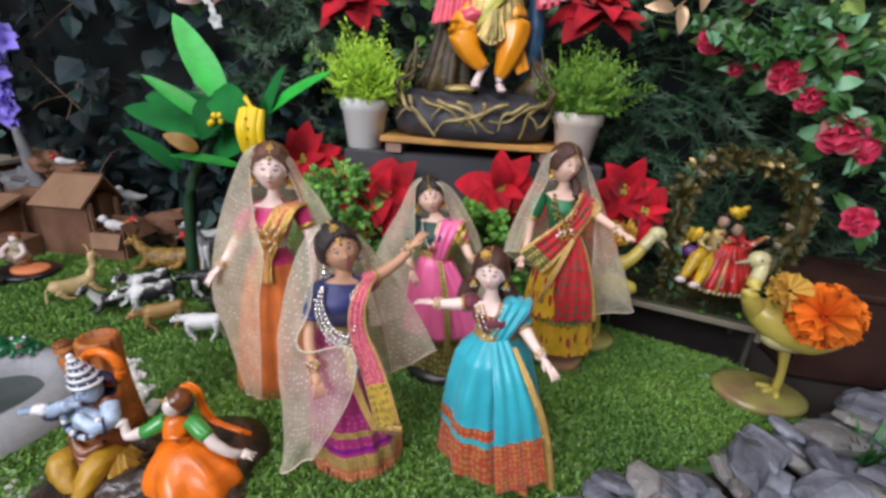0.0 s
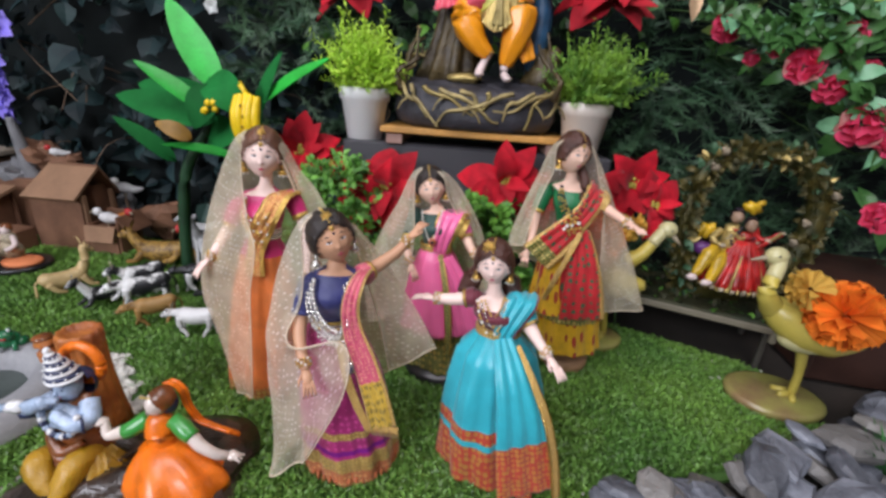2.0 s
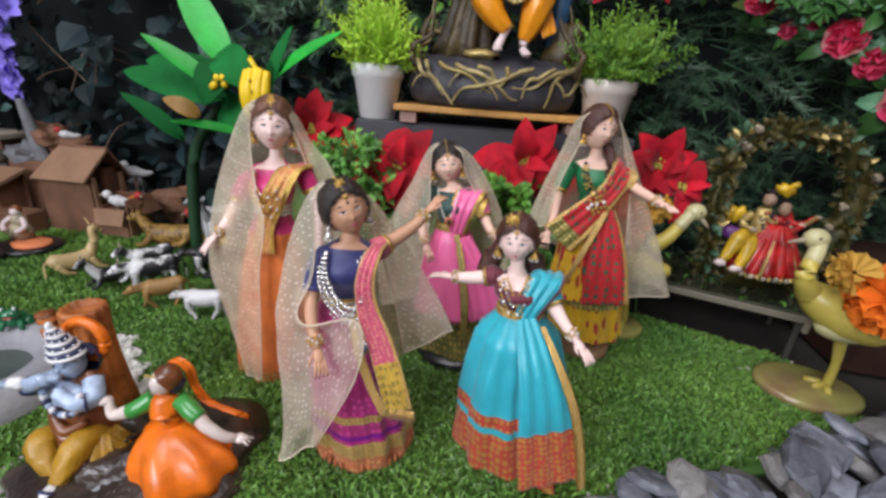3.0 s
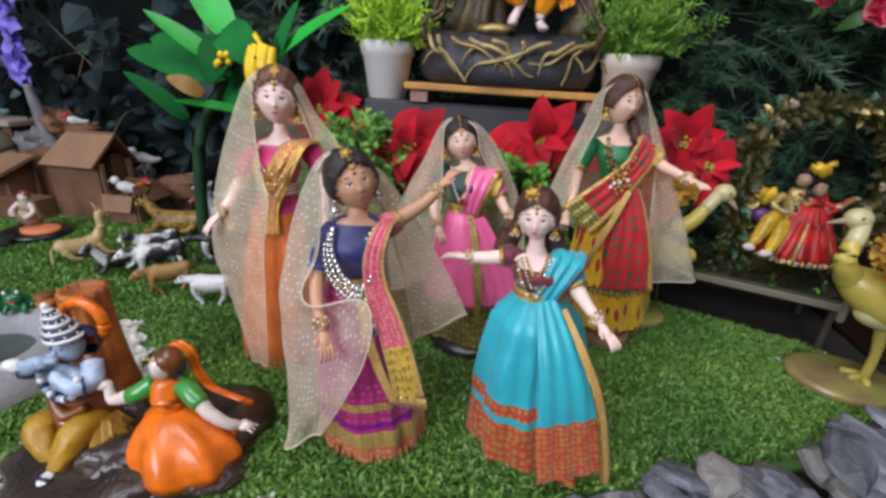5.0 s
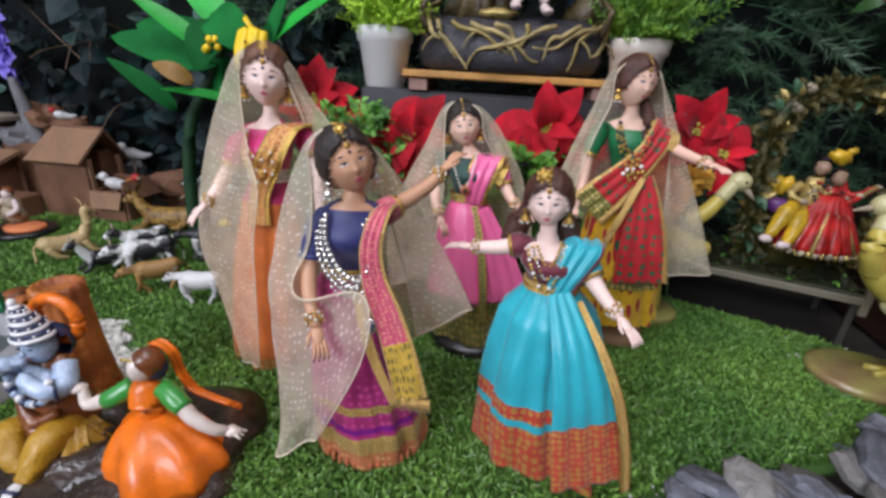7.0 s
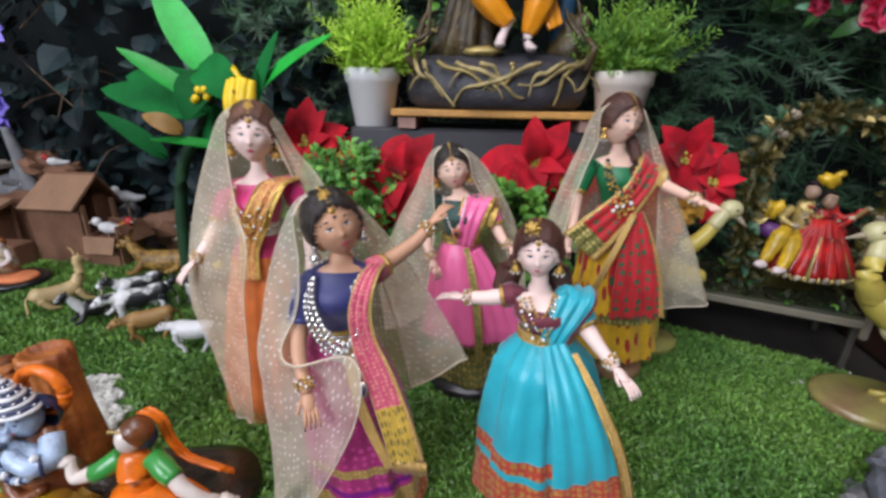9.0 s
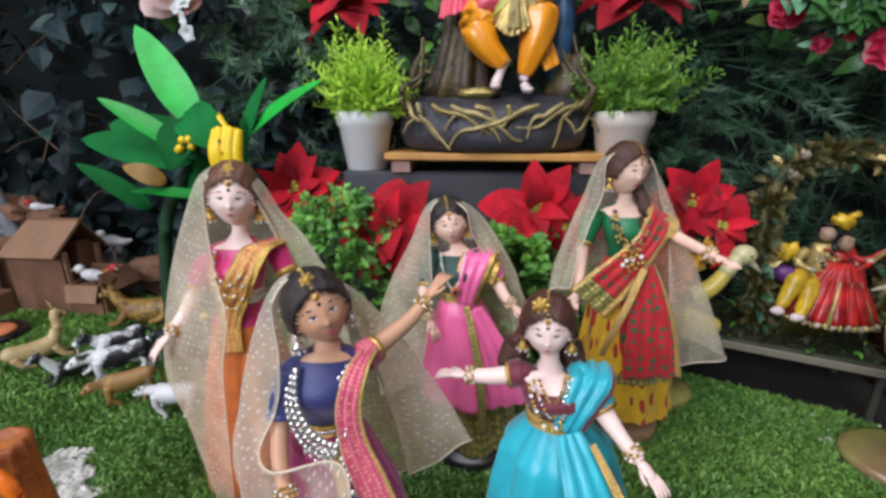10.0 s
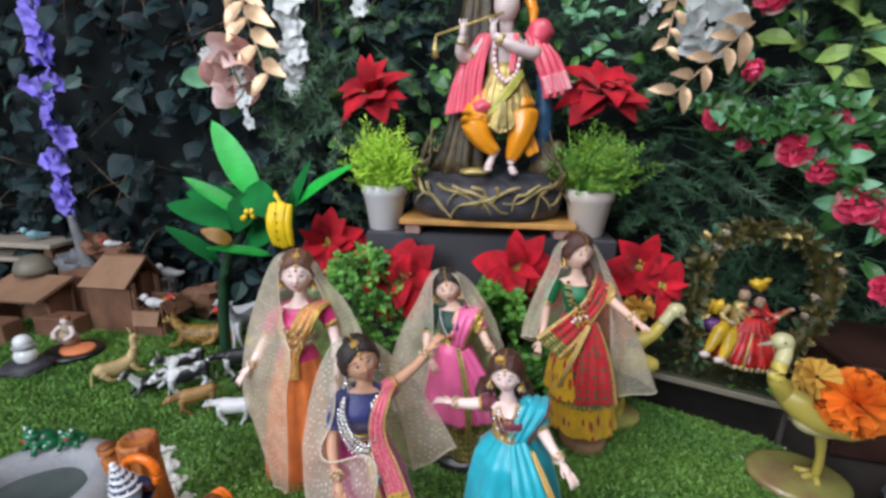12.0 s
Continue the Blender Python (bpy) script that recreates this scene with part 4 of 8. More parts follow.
d.drape(VEIL, [(0.159, 0.528, 0.290), (0.159, 0.530, 0.262), (0.150, 0.526, 0.238), (0.141, 0.520, 0.206), (0.136, 0.518, 0.178)],
        [(0.158, 0.546, 0.290), (0.148, 0.550, 0.257), (0.136, 0.548, 0.222), (0.127, 0.545, 0.190), (0.124, 0.538, 0.165)],
        [(0.180, 0.565, 0.285), (0.190, 0.582, 0.21), (0.200, 0.590, 0.12)],
        [(0.199, 0.548, 0.292), (0.220, 0.551, 0.260), (0.246, 0.555, 0.210), (0.274, 0.555, 0.160), (0.298, 0.550, 0.100)],
        [(0.197, 0.530, 0.290), (0.212, 0.540, 0.258), (0.224, 0.544, 0.230), (0.229, 0.538, 0.190), (0.231, 0.529, 0.150), (0.238, 0.526, 0.098)], seed=4.4)
d.done("doll", "veiled doll in red and yellow print on wooden disc", TROUPE)

# ---- the stand at the back ----
BOX_PAINT = mat("grey_black_painted_box", (0.050, 0.048, 0.055), 0.5, var=0.2, scale=15, fine=250, bump=0.08)
PLANK = mat("honey_pine_board", (0.60, 0.30, 0.075), 0.45, var=0.3, scale=30, fine=300, bump=0.15)
BLOCK = mat("pinkish_wood_block", (0.42, 0.25, 0.20), 0.6, var=0.2, scale=40, bump=0.15)
POT = mat("white_plastic_pot", (0.80, 0.80, 0.80), 0.4, var=0.05, scale=25, bump=0.03)
POT_CREAM = mat("cream_plastic_pot", (0.74, 0.66, 0.58), 0.4, var=0.06, scale=25, bump=0.03)
SOIL = mat("dark_soil", (0.04, 0.025, 0.015), 0.9, var=0.4, bump=0.6)
LIME = mat("lime_plastic_leaf", (0.56, 0.82, 0.08), 0.45, var=0.3, scale=40, bump=0, col2=(0.34, 0.60, 0.04), island=0.3, trans=0.25)
LIME_DARK = mat("olive_plastic_leaf", (0.26, 0.46, 0.05), 0.5, var=0.3, scale=40, bump=0, col2=(0.08, 0.22, 0.025), island=0.35, trans=0.25)
SHRUB = mat("shrub_leaf", (0.17, 0.42, 0.06), 0.45, var=0.3, scale=40, bump=0, col2=(0.07, 0.22, 0.04), island=0.4, trans=0.2)
RED_PETAL = mat("red_velvet_petal", (0.58, 0.008, 0.022), 0.7, var=0.4, scale=35, fine=500, bump=0.35, sheen=0.1, spec=0.2, col2=(0.30, 0.004, 0.012), rand=0.25)
STEM = mat("green_wire_stem", (0.06, 0.12, 0.035), 0.6, var=0.3, bump=0.1)
FLOWER_EYE = mat("yellow_green_flower_eye", (0.45, 0.38, 0.06), 0.6, var=0.3, bump=0.2)
ROCK_DARK = mat("painted_dark_rock", (0.050, 0.048, 0.058), 0.5, var=0.5, scale=40, fine=300, bump=0.7)
ROOT_GOLD = mat("gilded_root", (0.46, 0.36, 0.15), 0.45, 0.25, var=0.5, scale=60, bump=0.5)
TRUNK = mat("brown_painted_trunk", (0.090, 0.062, 0.020), 0.5, var=0.6, scale=30, fine=200, bump=0.8, col2=(0.030, 0.020, 0.010))
SAFFRON = mat("saffron_glossy_paint", (0.88, 0.32, 0.01), 0.3, var=0.15, scale=40, bump=0.1, coat=0.3)
GOLD_PAINT = mat("gold_paint", (0.66, 0.50, 0.18), 0.38, 0.55, var=0.4, scale=90, bump=0.4)
PINK_PAINT = mat("coral_pink_paint", (0.78, 0.09, 0.14), 0.35, var=0.25, scale=40, bump=0.15, coat=0.2)
PALE_PAINT = mat("pale_flesh_paint", (0.72, 0.58, 0.55), 0.4, var=0.12, scale=40, bump=0.1)
WHITE_SILKY = mat("white_garland_paint", (0.80, 0.78, 0.76), 0.4, var=0.1, bump=0.1)
BLUE_PAINT = mat("peacock_blue_paint", (0.03, 0.10, 0.20), 0.35, var=0.5, scale=60, bump=0.3)

g = Mesh()
g.box((0.072, 0.785, 0.130), (0.404, 0.17, 0.260), BOX_PAINT, bev=0.003)
tagged(g.build("pedestal_box", smooth=False), "dark grey painted box used as a plinth", "pedestal")

bench = thing("plank_stand", (0.068, 0.75, 0.260), "low honey pine board on two small blocks", "stand")
g = Mesh()
g.box((0, 0, 0.0205), (0.276, 0.13, 0.009), PLANK, bev=0.0015)
g.build("board", bench, smooth=False)
for x in (-0.118, 0.118):
    g = Mesh()
    g.box((x, 0, 0.008), (0.024, 0.115, 0.016), BLOCK, bev=0.001)
    g.build("block", bench, smooth=False, label="pinkish wooden block")

# the flute player's statue on its rock
BRONZE = mat("bronze_paint", (0.30, 0.23, 0.08), 0.4, 0.5, var=0.3, bump=0.3)
LIME_SASH = mat("lime_sash_paint", (0.55, 0.52, 0.10), 0.4, var=0.3, bump=0.2)
ROSE_FOLD = mat("rose_fold_paint", (0.88, 0.34, 0.38), 0.35, var=0.2, bump=0.1)
STATUE = Vector((0.066, 0.748, 0.2855))


def on_statue(*pts):
    return [Vector(q) - STATUE for q in pts]


g = Mesh()
rows = []
for rr, z in ((0.104, 0.0), (0.118, 0.008), (0.124, 0.024), (0.122, 0.044), (0.114, 0.060), (0.104, 0.067), (0.090, 0.069), (0.05, 0.070), (0.002, 0.0705)):
    rows.append([(rr * math.cos(a) * (1 + 0.05 * noise.noise((math.cos(a) * 4, math.sin(a) * 4, z * 60))), 0.60 * rr * math.sin(a) * (1 + 0.05 * noise.noise((math.cos(a) * 4, math.sin(a) * 4, 5 + z * 60))), z + 0.20 * z * (rr / 0.104) * math.sin(a) + (0.004 * noise.noise((math.cos(a) * 5, math.sin(a) * 5, 2)) if 0 < z else 0)) for a in (2 * math.pi * j / 72 for j in range(72))])
g.grid(rows, ROCK_DARK, caps=(True, True))
r = random.Random(3)
for k in range(12):
    a = math.pi * (1.0 + 1.0 * (k + 0.5) / 12)
    turn = (1 if k < 6 else -1) * r.uniform(0.02, 0.20)
    pts = []
    for i in range(6):
        t = i / 5
        aa = a + turn * i + 0.05 * math.sin(5 * t + k)
        z = 0.067 - (0.030 + 0.030 * ((k * 7) % 5) / 4) * t ** 1.4 + 0.009 * math.sin(9 * t + k) * t
        rr = 0.117 + 0.009 * math.sin(math.pi * min(1, 0.25 + 0.7 * t))
        pts.append((rr * math.cos(aa), 0.615 * rr * math.sin(aa), max(0.003, z * (1 + 0.20 * math.sin(aa)))))
    q = smooth_path(pts, 5)
    g.tube(q, spread((0.0034, 0.0034, 0.0026, 0.0014), len(q)), ROOT_GOLD if k % 3 else BRONZE, 7)
    if k % 2:
        m = q[len(q) // 2]
        g.tube(smooth_path([m, m + Vector((0.010 * (-1 if turn > 0 else 1), -0.001, -0.008)), m + Vector((0.016 * (-1 if turn > 0 else 1), 0.001, -0.020))], 4), spread((0.0018, 0.0014, 0.0008), 9), ROOT_GOLD, 6)
for x0 in (-0.112, 0.112):
    for k in range(9):
        y = r.uniform(-0.045, 0.035)
        q = smooth_path([(x0 * 0.98, y, 0.050), (x0 * r.uniform(0.98, 1.06), y + r.uniform(-0.01, 0.01), 0.075), (x0 * r.uniform(0.80, 0.98), y + 0.012, r.uniform(0.085, 0.115)), (x0 * r.uniform(0.68, 0.85), y + 0.02, r.uniform(0.10, 0.14))], 4)
        g.tube(q, spread((0.0055, 0.0042, 0.003, 0.0016), len(q)), ROOT_GOLD if k % 3 == 1 else TRUNK, 7)
# broad trunk rising behind the figure
rows = []
for x, y, z, rad in ((0.018, 0.772, 0.352, 0.050), (0.022, 0.774, 0.380, 0.040), (0.030, 0.777, 0.420, 0.034), (0.036, 0.780, 0.470, 0.031), (0.040, 0.782, 0.530, 0.030), (0.046, 0.784, 0.600, 0.030), (0.050, 0.786, 0.660, 0.026)):
    rows.append([Vector((x + rad * (1 + 0.16 * math.sin(9 * a + z * 20)) * math.cos(a), y + 0.7 * rad * (1 + 0.16 * math.sin(9 * a + z * 20)) * math.sin(a), z)) - STATUE for a in (2 * math.pi * j / 54 for j in range(54))])
g.grid(rows, TRUNK, caps=(True, True))
g.blob(on_statue((0.165, 0.762, 0.372))[0], (0.026, 0.020, 0.036), TRUNK, None, 18, 12, wob=0.5)
g.blob(on_statue((0.046, 0.735, 0.358))[0], (0.026, 0.016, 0.008), GOLD_PAINT, None, 14, 8, wob=0.4)
q = smooth_path(on_statue((0.146, 0.770, 0.36), (0.150, 0.766, 0.42), (0.152, 0.762, 0.455), (0.146, 0.752, 0.49), (0.140, 0.742, 0.505)), 6)
g.tube(q, spread((0.010, 0.017, 0.015, 0.008, 0.006), len(q)), BLUE_PAINT, 12)
# crossed legs in loose trousers
for pts, rad in ((((0.102, 0.746, 0.494), (0.116, 0.734, 0.445), (0.112, 0.727, 0.410), (0.103, 0.727, 0.378)), (0.012, 0.0245, 0.0185, 0.0085)),
                 (((0.072, 0.746, 0.494), (0.044, 0.730, 0.442), (0.055, 0.722, 0.412), (0.078, 0.722, 0.390)), (0.012, 0.0235, 0.0170, 0.0085))):
    q = smooth_path(on_statue(*pts), 10)
    rr = spread(rad, len(q))
    b = len(g.v)
    g.tube(q, rr, SAFFRON, 28)
    for i in range(len(q)):
        for j in range(28):
            v = Vector(g.v[b + i * 28 + j])
            d = v - q[i]
            g.v[b + i * 28 + j] = tuple(q[i] + d * (1 + 0.05 * math.sin(2 * math.pi * j / 28 * 6 + i * 0.25)))
for pts in (((0.103, 0.727, 0.384), (0.103, 0.724, 0.368), (0.106, 0.718, 0.362)), ((0.078, 0.722, 0.396), (0.072, 0.722, 0.380), (0.066, 0.716, 0.366))):
    q = smooth_path(on_statue(*pts), 4)
    g.tube(q, spread((0.0068, 0.0055, 0.0062), len(q)), PALE_PAINT, 12)
    g.blob(q[-1] + Vector((0.001, -0.007, -0.002)), (0.0070, 0.0125, 0.0045), PALE_PAINT, None, 12, 8)
    g.tube([q[0], q[0] + Vector((0, 0, -0.003))], 0.0082, GOLD_PAINT, 12)
g.loft([on_statue((0.124, 0.742, 0.44), (0.138, 0.738, 0.415), (0.146, 0.734, 0.392)), on_statue((0.114, 0.732, 0.42), (0.122, 0.728, 0.40), (0.130, 0.726, 0.384))], SAFFRON, 14, 8, 0.006, 0.0015, 2)
# gold waist cloth with a pleated fall
g.lathe([(0.040, 0.150), (0.048, 0.158), (0.046, 0.180), (0.036, 0.203), (0.026, 0.222), (0.027, 0.236), (0.0, 0.240)], GOLD_PAINT, c=(0.021, -0.006, 0), seg=72, sy=0.66, ripple=0.045, waves=22, caps=(False, False))
g.loft([on_statue((0.080, 0.720, 0.480), (0.074, 0.712, 0.452), (0.064, 0.710, 0.430)), on_statue((0.086, 0.716, 0.482), (0.085, 0.706, 0.448), (0.084, 0.704, 0.418)), on_statue((0.092, 0.720, 0.480), (0.097, 0.712, 0.452), (0.104, 0.710, 0.432))], GOLD_PAINT, 18, 12, 0.003, 0.0022, 7)
g.loft([on_statue((0.083, 0.711, 0.470), (0.081, 0.703, 0.446), (0.077, 0.702, 0.426)), on_statue((0.089, 0.711, 0.470), (0.091, 0.703, 0.446), (0.094, 0.702, 0.426))], BRONZE, 12, 8, 0.002, 0.0012, 4)
g.loft([on_statue((0.108, 0.722, 0.512), (0.092, 0.709, 0.490), (0.070, 0.712, 0.462), (0.056, 0.722, 0.448)), on_statue((0.114, 0.724, 0.502), (0.098, 0.711, 0.478), (0.076, 0.711, 0.452), (0.060, 0.720, 0.440))], LIME_SASH, 20, 6, 0.003, 0.001, 2)
# bare chest, garland, arms at the flute
q = smooth_path(on_statue((0.088, 0.746, 0.505), (0.086, 0.745, 0.530), (0.086, 0.747, 0.552), (0.086, 0.748, 0.566)), 5)
g.tube(q, spread((0.024, 0.028, 0.030, 0.012), len(q)), PALE_PAINT, 20, 0.66)
for pts in (((0.120, 0.747, 0.552), (0.128, 0.730, 0.534), (0.100, 0.714, 0.540), (0.066, 0.713, 0.556)), ((0.056, 0.747, 0.552), (0.030, 0.740, 0.530), (0.018, 0.726, 0.536), (0.022, 0.716, 0.556))):
    q = smooth_path(on_statue(*pts), 6)
    g.tube(q, spread((0.0110, 0.0098, 0.0085, 0.0058), len(q)), PALE_PAINT, 12)
    g.blob(q[-1] + Vector((0, -0.002, 0.007)), (0.0055, 0.005, 0.011), PALE_PAINT, None, 10, 8)
    for k in range(3):
        g.tube([q[-1] + Vector((0.003 * (k - 1), -0.003, 0.012)), q[-1] + Vector((0.005 * (k - 1), -0.004, 0.022))], [0.0018, 0.0012], PALE_PAINT, 6)
    g.tube([q[-4], q[-3]], 0.0085, GOLD_PAINT, 12)
    g.tube([q[5], q[6]], 0.0110, GOLD_PAINT, 12)
g.tube(on_statue((-0.019, 0.712, 0.556), (0.080, 0.712, 0.586)), 0.0020, GOLD_PAINT, 8)
g.tube(on_statue((-0.018, 0.712, 0.556), (-0.019, 0.712, 0.540), (-0.018, 0.712, 0.526)), [0.0012, 0.0036, 0.0050], GOLD_PAINT, 8)
for sx in (-1, 1):
    q = smooth_path(on_statue((0.087 + sx * 0.012, 0.730, 0.560), (0.088 + sx * 0.019, 0.722, 0.535), (0.088 + sx * 0.014, 0.716, 0.506), (0.089, 0.713, 0.492)), 10)
    for i, v in enumerate(q):
        g.blob(v, (0.0034,) * 3, (WHITE_SILKY if i % 3 else PINK_PAINT), None, 7, 5)
g.loft([on_statue((0.096, 0.722, 0.560), (0.092, 0.715, 0.530), (0.092, 0.712, 0.505)), on_statue((0.104, 0.722, 0.560), (0.101, 0.716, 0.530), (0.099, 0.712, 0.508))], PINK_PAINT, 14, 6, 0.003, 0.0008, 2)
# shawl falling at both sides
g.loft([on_statue((0.066, 0.732, 0.562), (0.056, 0.724, 0.520), (0.052, 0.720, 0.470), (0.056, 0.718, 0.456)), on_statue((0.050, 0.744, 0.566), (0.032, 0.730, 0.520), (0.026, 0.726, 0.470), (0.024, 0.724, 0.450)), on_statue((0.040, 0.752, 0.562), (0.012, 0.742, 0.510), (0.000, 0.738, 0.470), (-0.004, 0.736, 0.446))], PINK_PAINT, 26, 12, 0.003, 0.0038, 4)
g.loft([on_statue((0.112, 0.732, 0.562), (0.128, 0.726, 0.525), (0.142, 0.724, 0.490), (0.146, 0.724, 0.470)), on_statue((0.124, 0.744, 0.566), (0.146, 0.732, 0.530), (0.160, 0.730, 0.495), (0.166, 0.730, 0.474)), on_statue((0.134, 0.752, 0.562), (0.162, 0.746, 0.535), (0.180, 0.744, 0.505), (0.186, 0.742, 0.488))], PINK_PAINT, 26, 12, 0.003, 0.0042, 4)
g.loft([on_statue((0.140, 0.720, 0.500), (0.150, 0.719, 0.475)), on_statue((0.176, 0.738, 0.512), (0.188, 0.738, 0.486))], ROSE_FOLD, 8, 14, 0.002, 0.004, 4)
g.blob(on_statue((0.054, 0.718, 0.456))[0], (0.018, 0.012, 0.011), PINK_PAINT, None, 14, 10, wob=0.4)
g.blob(on_statue((0.136, 0.748, 0.566))[0], (0.020, 0.016, 0.020), PINK_PAINT, None, 16, 10, wob=0.3)
# plain head with hair, crown and ribbon
g.tube(on_statue((0.086, 0.748, 0.560), (0.085, 0.744, 0.585)), 0.010, PALE_PAINT, 12)
g.blob(on_statue((0.084, 0.741, 0.604))[0], (0.019, 0.021, 0.026), PALE_PAINT, None, 18, 14)
g.blob(on_statue((0.086, 0.750, 0.612))[0], (0.022, 0.023, 0.025), HAIR_DARK, None, 18, 14, keep=lambda q: q.y > -0.35 or q.z > 0.6)
g.lathe([(0.021, 0.338), (0.025, 0.344), (0.018, 0.364), (0.006, 0.382), (0.0, 0.384)], GOLD_PAINT, c=(0.020, 0, 0), seg=20, caps=(True, False))
q = smooth_path(on_statue((0.110, 0.752, 0.625), (0.124, 0.752, 0.600), (0.124, 0.750, 0.575)), 6)
g.tube(q, spread((0.006, 0.008, 0.004), len(q)), SAFFRON, 10)
g.worn(0.0006, 130)
tagged(g.build("statue", loc=tuple(STATUE)), "painted statue of a flute player on a root-wrapped rock", "statue")


def sprig(g, base, way, length, leaf_len, leaf_w, material, n=9, seed=None, droop=0.3, stem=None):
    """A thin stalk with small leaves on both sides."""
    r = seed or rng
    base, way = Vector(base), Vector(way).normalized()
    prev = base
    side = way.cross(Vector((r.uniform(-1, 1), r.uniform(-1, 1), r.uniform(-1, 1)))).normalized()
    pts = []
    for i in range(n):
        t = (i + 1) / n
        p = base + way * length * t + Vector((0, 0, -droop * length * t * t))
        pts.append(p)
        s = side if i % 2 else -side
        tip = p + (s * 0.8 + way * 0.6 + Vector((r.uniform(-0.4, 0.4), r.uniform(-0.4, 0.4), r.uniform(-0.3, 0.4)))).normalized() * leaf_len * r.uniform(0.7, 1.15)
        g.leaf(p, tip, leaf_w, material, n=2, fold=0.3, bend=0.1, up=(r.uniform(-0.5, 0.5), -0.6, 0.8))
    if stem:
        g.tube([base, pts[n // 2], pts[-1]], [0.0008, 0.0007, 0.0004], stem, 4)


def pot_plant(loc, pot_mat, leaf_mat, size, lean, label, seed):
    ob = thing("potted_plant", loc, label, "potted plant", "potted plants beside the statue")
    g = Mesh()
    prof = [(0.0245, 0.0), (0.026, 0.001), (0.0345, 0.056), (0.0375, 0.058), (0.0385, 0.074), (0.0372, 0.075), (0.0358, 0.073), (0.0345, 0.060), (0.030, 0.058)]
    g.lathe(prof, pot_mat, seg=40, caps=(True, False))
    g.build("pot", ob)
    g = Mesh()
    g.lathe([(0.0345, 0.0615), (0.02, 0.064), (0.0, 0.065)], SOIL, seg=24, caps=(False, False))
    g.build("soil", ob)
    r = random.Random(seed)
    g = Mesh()
    for k in range(360):
        a, e = r.uniform(0, 6.283), math.acos(r.uniform(0.05, 1.0))
        d = Vector((math.sin(e) * math.cos(a) + lean[0], math.sin(e) * math.sin(a) + lean[1], math.cos(e)))
        c = Vector((r.gauss(0, 0.014), r.gauss(0, 0.012), 0.070 + r.uniform(0, 0.03)))
        sprig(g, c, d, r.uniform(0.6, 1.0) * size * (0.42 + 0.58 * math.cos(e) ** 2), 0.0105, 0.0028, leaf_mat, 17, r, 0.10, leaf_mat)
    g.build("foliage", ob, smooth=False)
    return ob


pot_plant((-0.103, 0.728, 0.2602), POT, LIME, 0.102, (-0.02, -0.1), "bright lime feathery plant in a white pot", 11)
pot_plant((0.231, 0.735, 0.2602), POT_CREAM, LIME_DARK, 0.104, (0.16, -0.1), "olive green feathery plant in a cream pot", 12)


def poinsettia(loc, size, face, label, seed, n=13):
    """A red flower head; face: the way it looks."""
    r = random.Random(seed)
    ob = thing("poinsettia", loc, label, "flower", "red poinsettia flowers")
    f = Vector(face).normalized()
    sx = f.cross(Vector((0, 0, 1))).normalized()
    sz = sx.cross(f)
    for k in range(n):
        ring = 0 if k < n // 2 else 1
        a = 2 * math.pi * k / (n // 2) + ring * 0.5 + r.uniform(-0.35, 0.35)
        ln = size * (r.uniform(0.85, 1.1) if ring == 0 else r.uniform(0.5, 0.75))
        d = (sx * math.cos(a) + sz * math.sin(a))
        base = d * size * 0.06 + f * (0.004 + 0.006 * ring)
        d = (d + Vector((0, 0, -0.22 * r.random()))).normalized()
        tip = d * ln + f * (size * (0.05 + 0.32 * ring + r.uniform(-0.40, 0.50)))
        g = Mesh()
        g.leaf(base, tip, ln * r.uniform(0.50, 0.72), RED_PETAL, up=f, bend=r.uniform(0.05, 0.26), fold=r.uniform(-0.35, 0.5), n=9, shape=0.80, blunt=0.85)
        # a velvet petal has a thickness
        m0 = len(g.v)
        g.v += [tuple(Vector(q) - f * 0.0008) for q in g.v]
        for q in list(g.f):
            g.face([m0 + i for i in q][::-1], RED_PETAL)
        g.build("petal", ob)
    g = Mesh()
    for k in range(11):
        a, q = r.uniform(0, 6.283), r.uniform(0, 0.16) * size
        g.blob(sx * math.cos(a) * q + sz * math.sin(a) * q + f * (0.012 + r.uniform(0, 0.004)), (0.0026, 0.0026, 0.0026), FLOWER_EYE, None, 7, 5)
    g.build("flower_centre", ob, label="yellow green beaded centre")
    g = Mesh()
    back = Vector((0, 1.03 - loc[1], 0.02)) if loc[2] > 0.3 else Vector((0.0, 0.02, -loc[2] + 0.001))
    g.tube(smooth_path([(0, 0, 0), -f * 0.03 + back * 0.3, back], 5), 0.0018, STEM, 6)
    g.build("stem", ob)
    return ob


poinsettia((-0.050, 0.655, 0.200), 0.066, (-0.1, -1, 0.25), "large red velvet poinsettia with a dark stem", 21, 20)
poinsettia((-0.075, 0.660, 0.165), 0.050, (-0.3, -1, 0.1), "red velvet poinsettia drooping near the lawn", 22, 12)
poinsettia((0.115, 0.660, 0.222), 0.060, (0.1, -1, 0.3), "large open red velvet poinsettia before the box", 23, 19)
poinsettia((0.150, 0.655, 0.205), 0.050, (0.3, -1, 0.1), "red velvet poinsettia before the grey box", 29, 12)
poinsettia((0.290, 0.665, 0.232), 0.058, (0.2, -1, 0.2), "red velvet poinsettia with wide flat petals", 24, 17)
poinsettia((0.320, 0.650, 0.205), 0.046, (0.4, -1, 0.5), "red velvet poinsettia with long side petals", 30, 10)
poinsettia((-0.190, 0.700, 0.236), 0.062, (-0.2, -1, 0.2), "dark red poinsettia in shade beside the box", 25, 18)
poinsettia((-0.150, 0.715, 0.215), 0.050, (0.0, -1, 0.3), "dark red poinsettia in the shade", 31, 11)
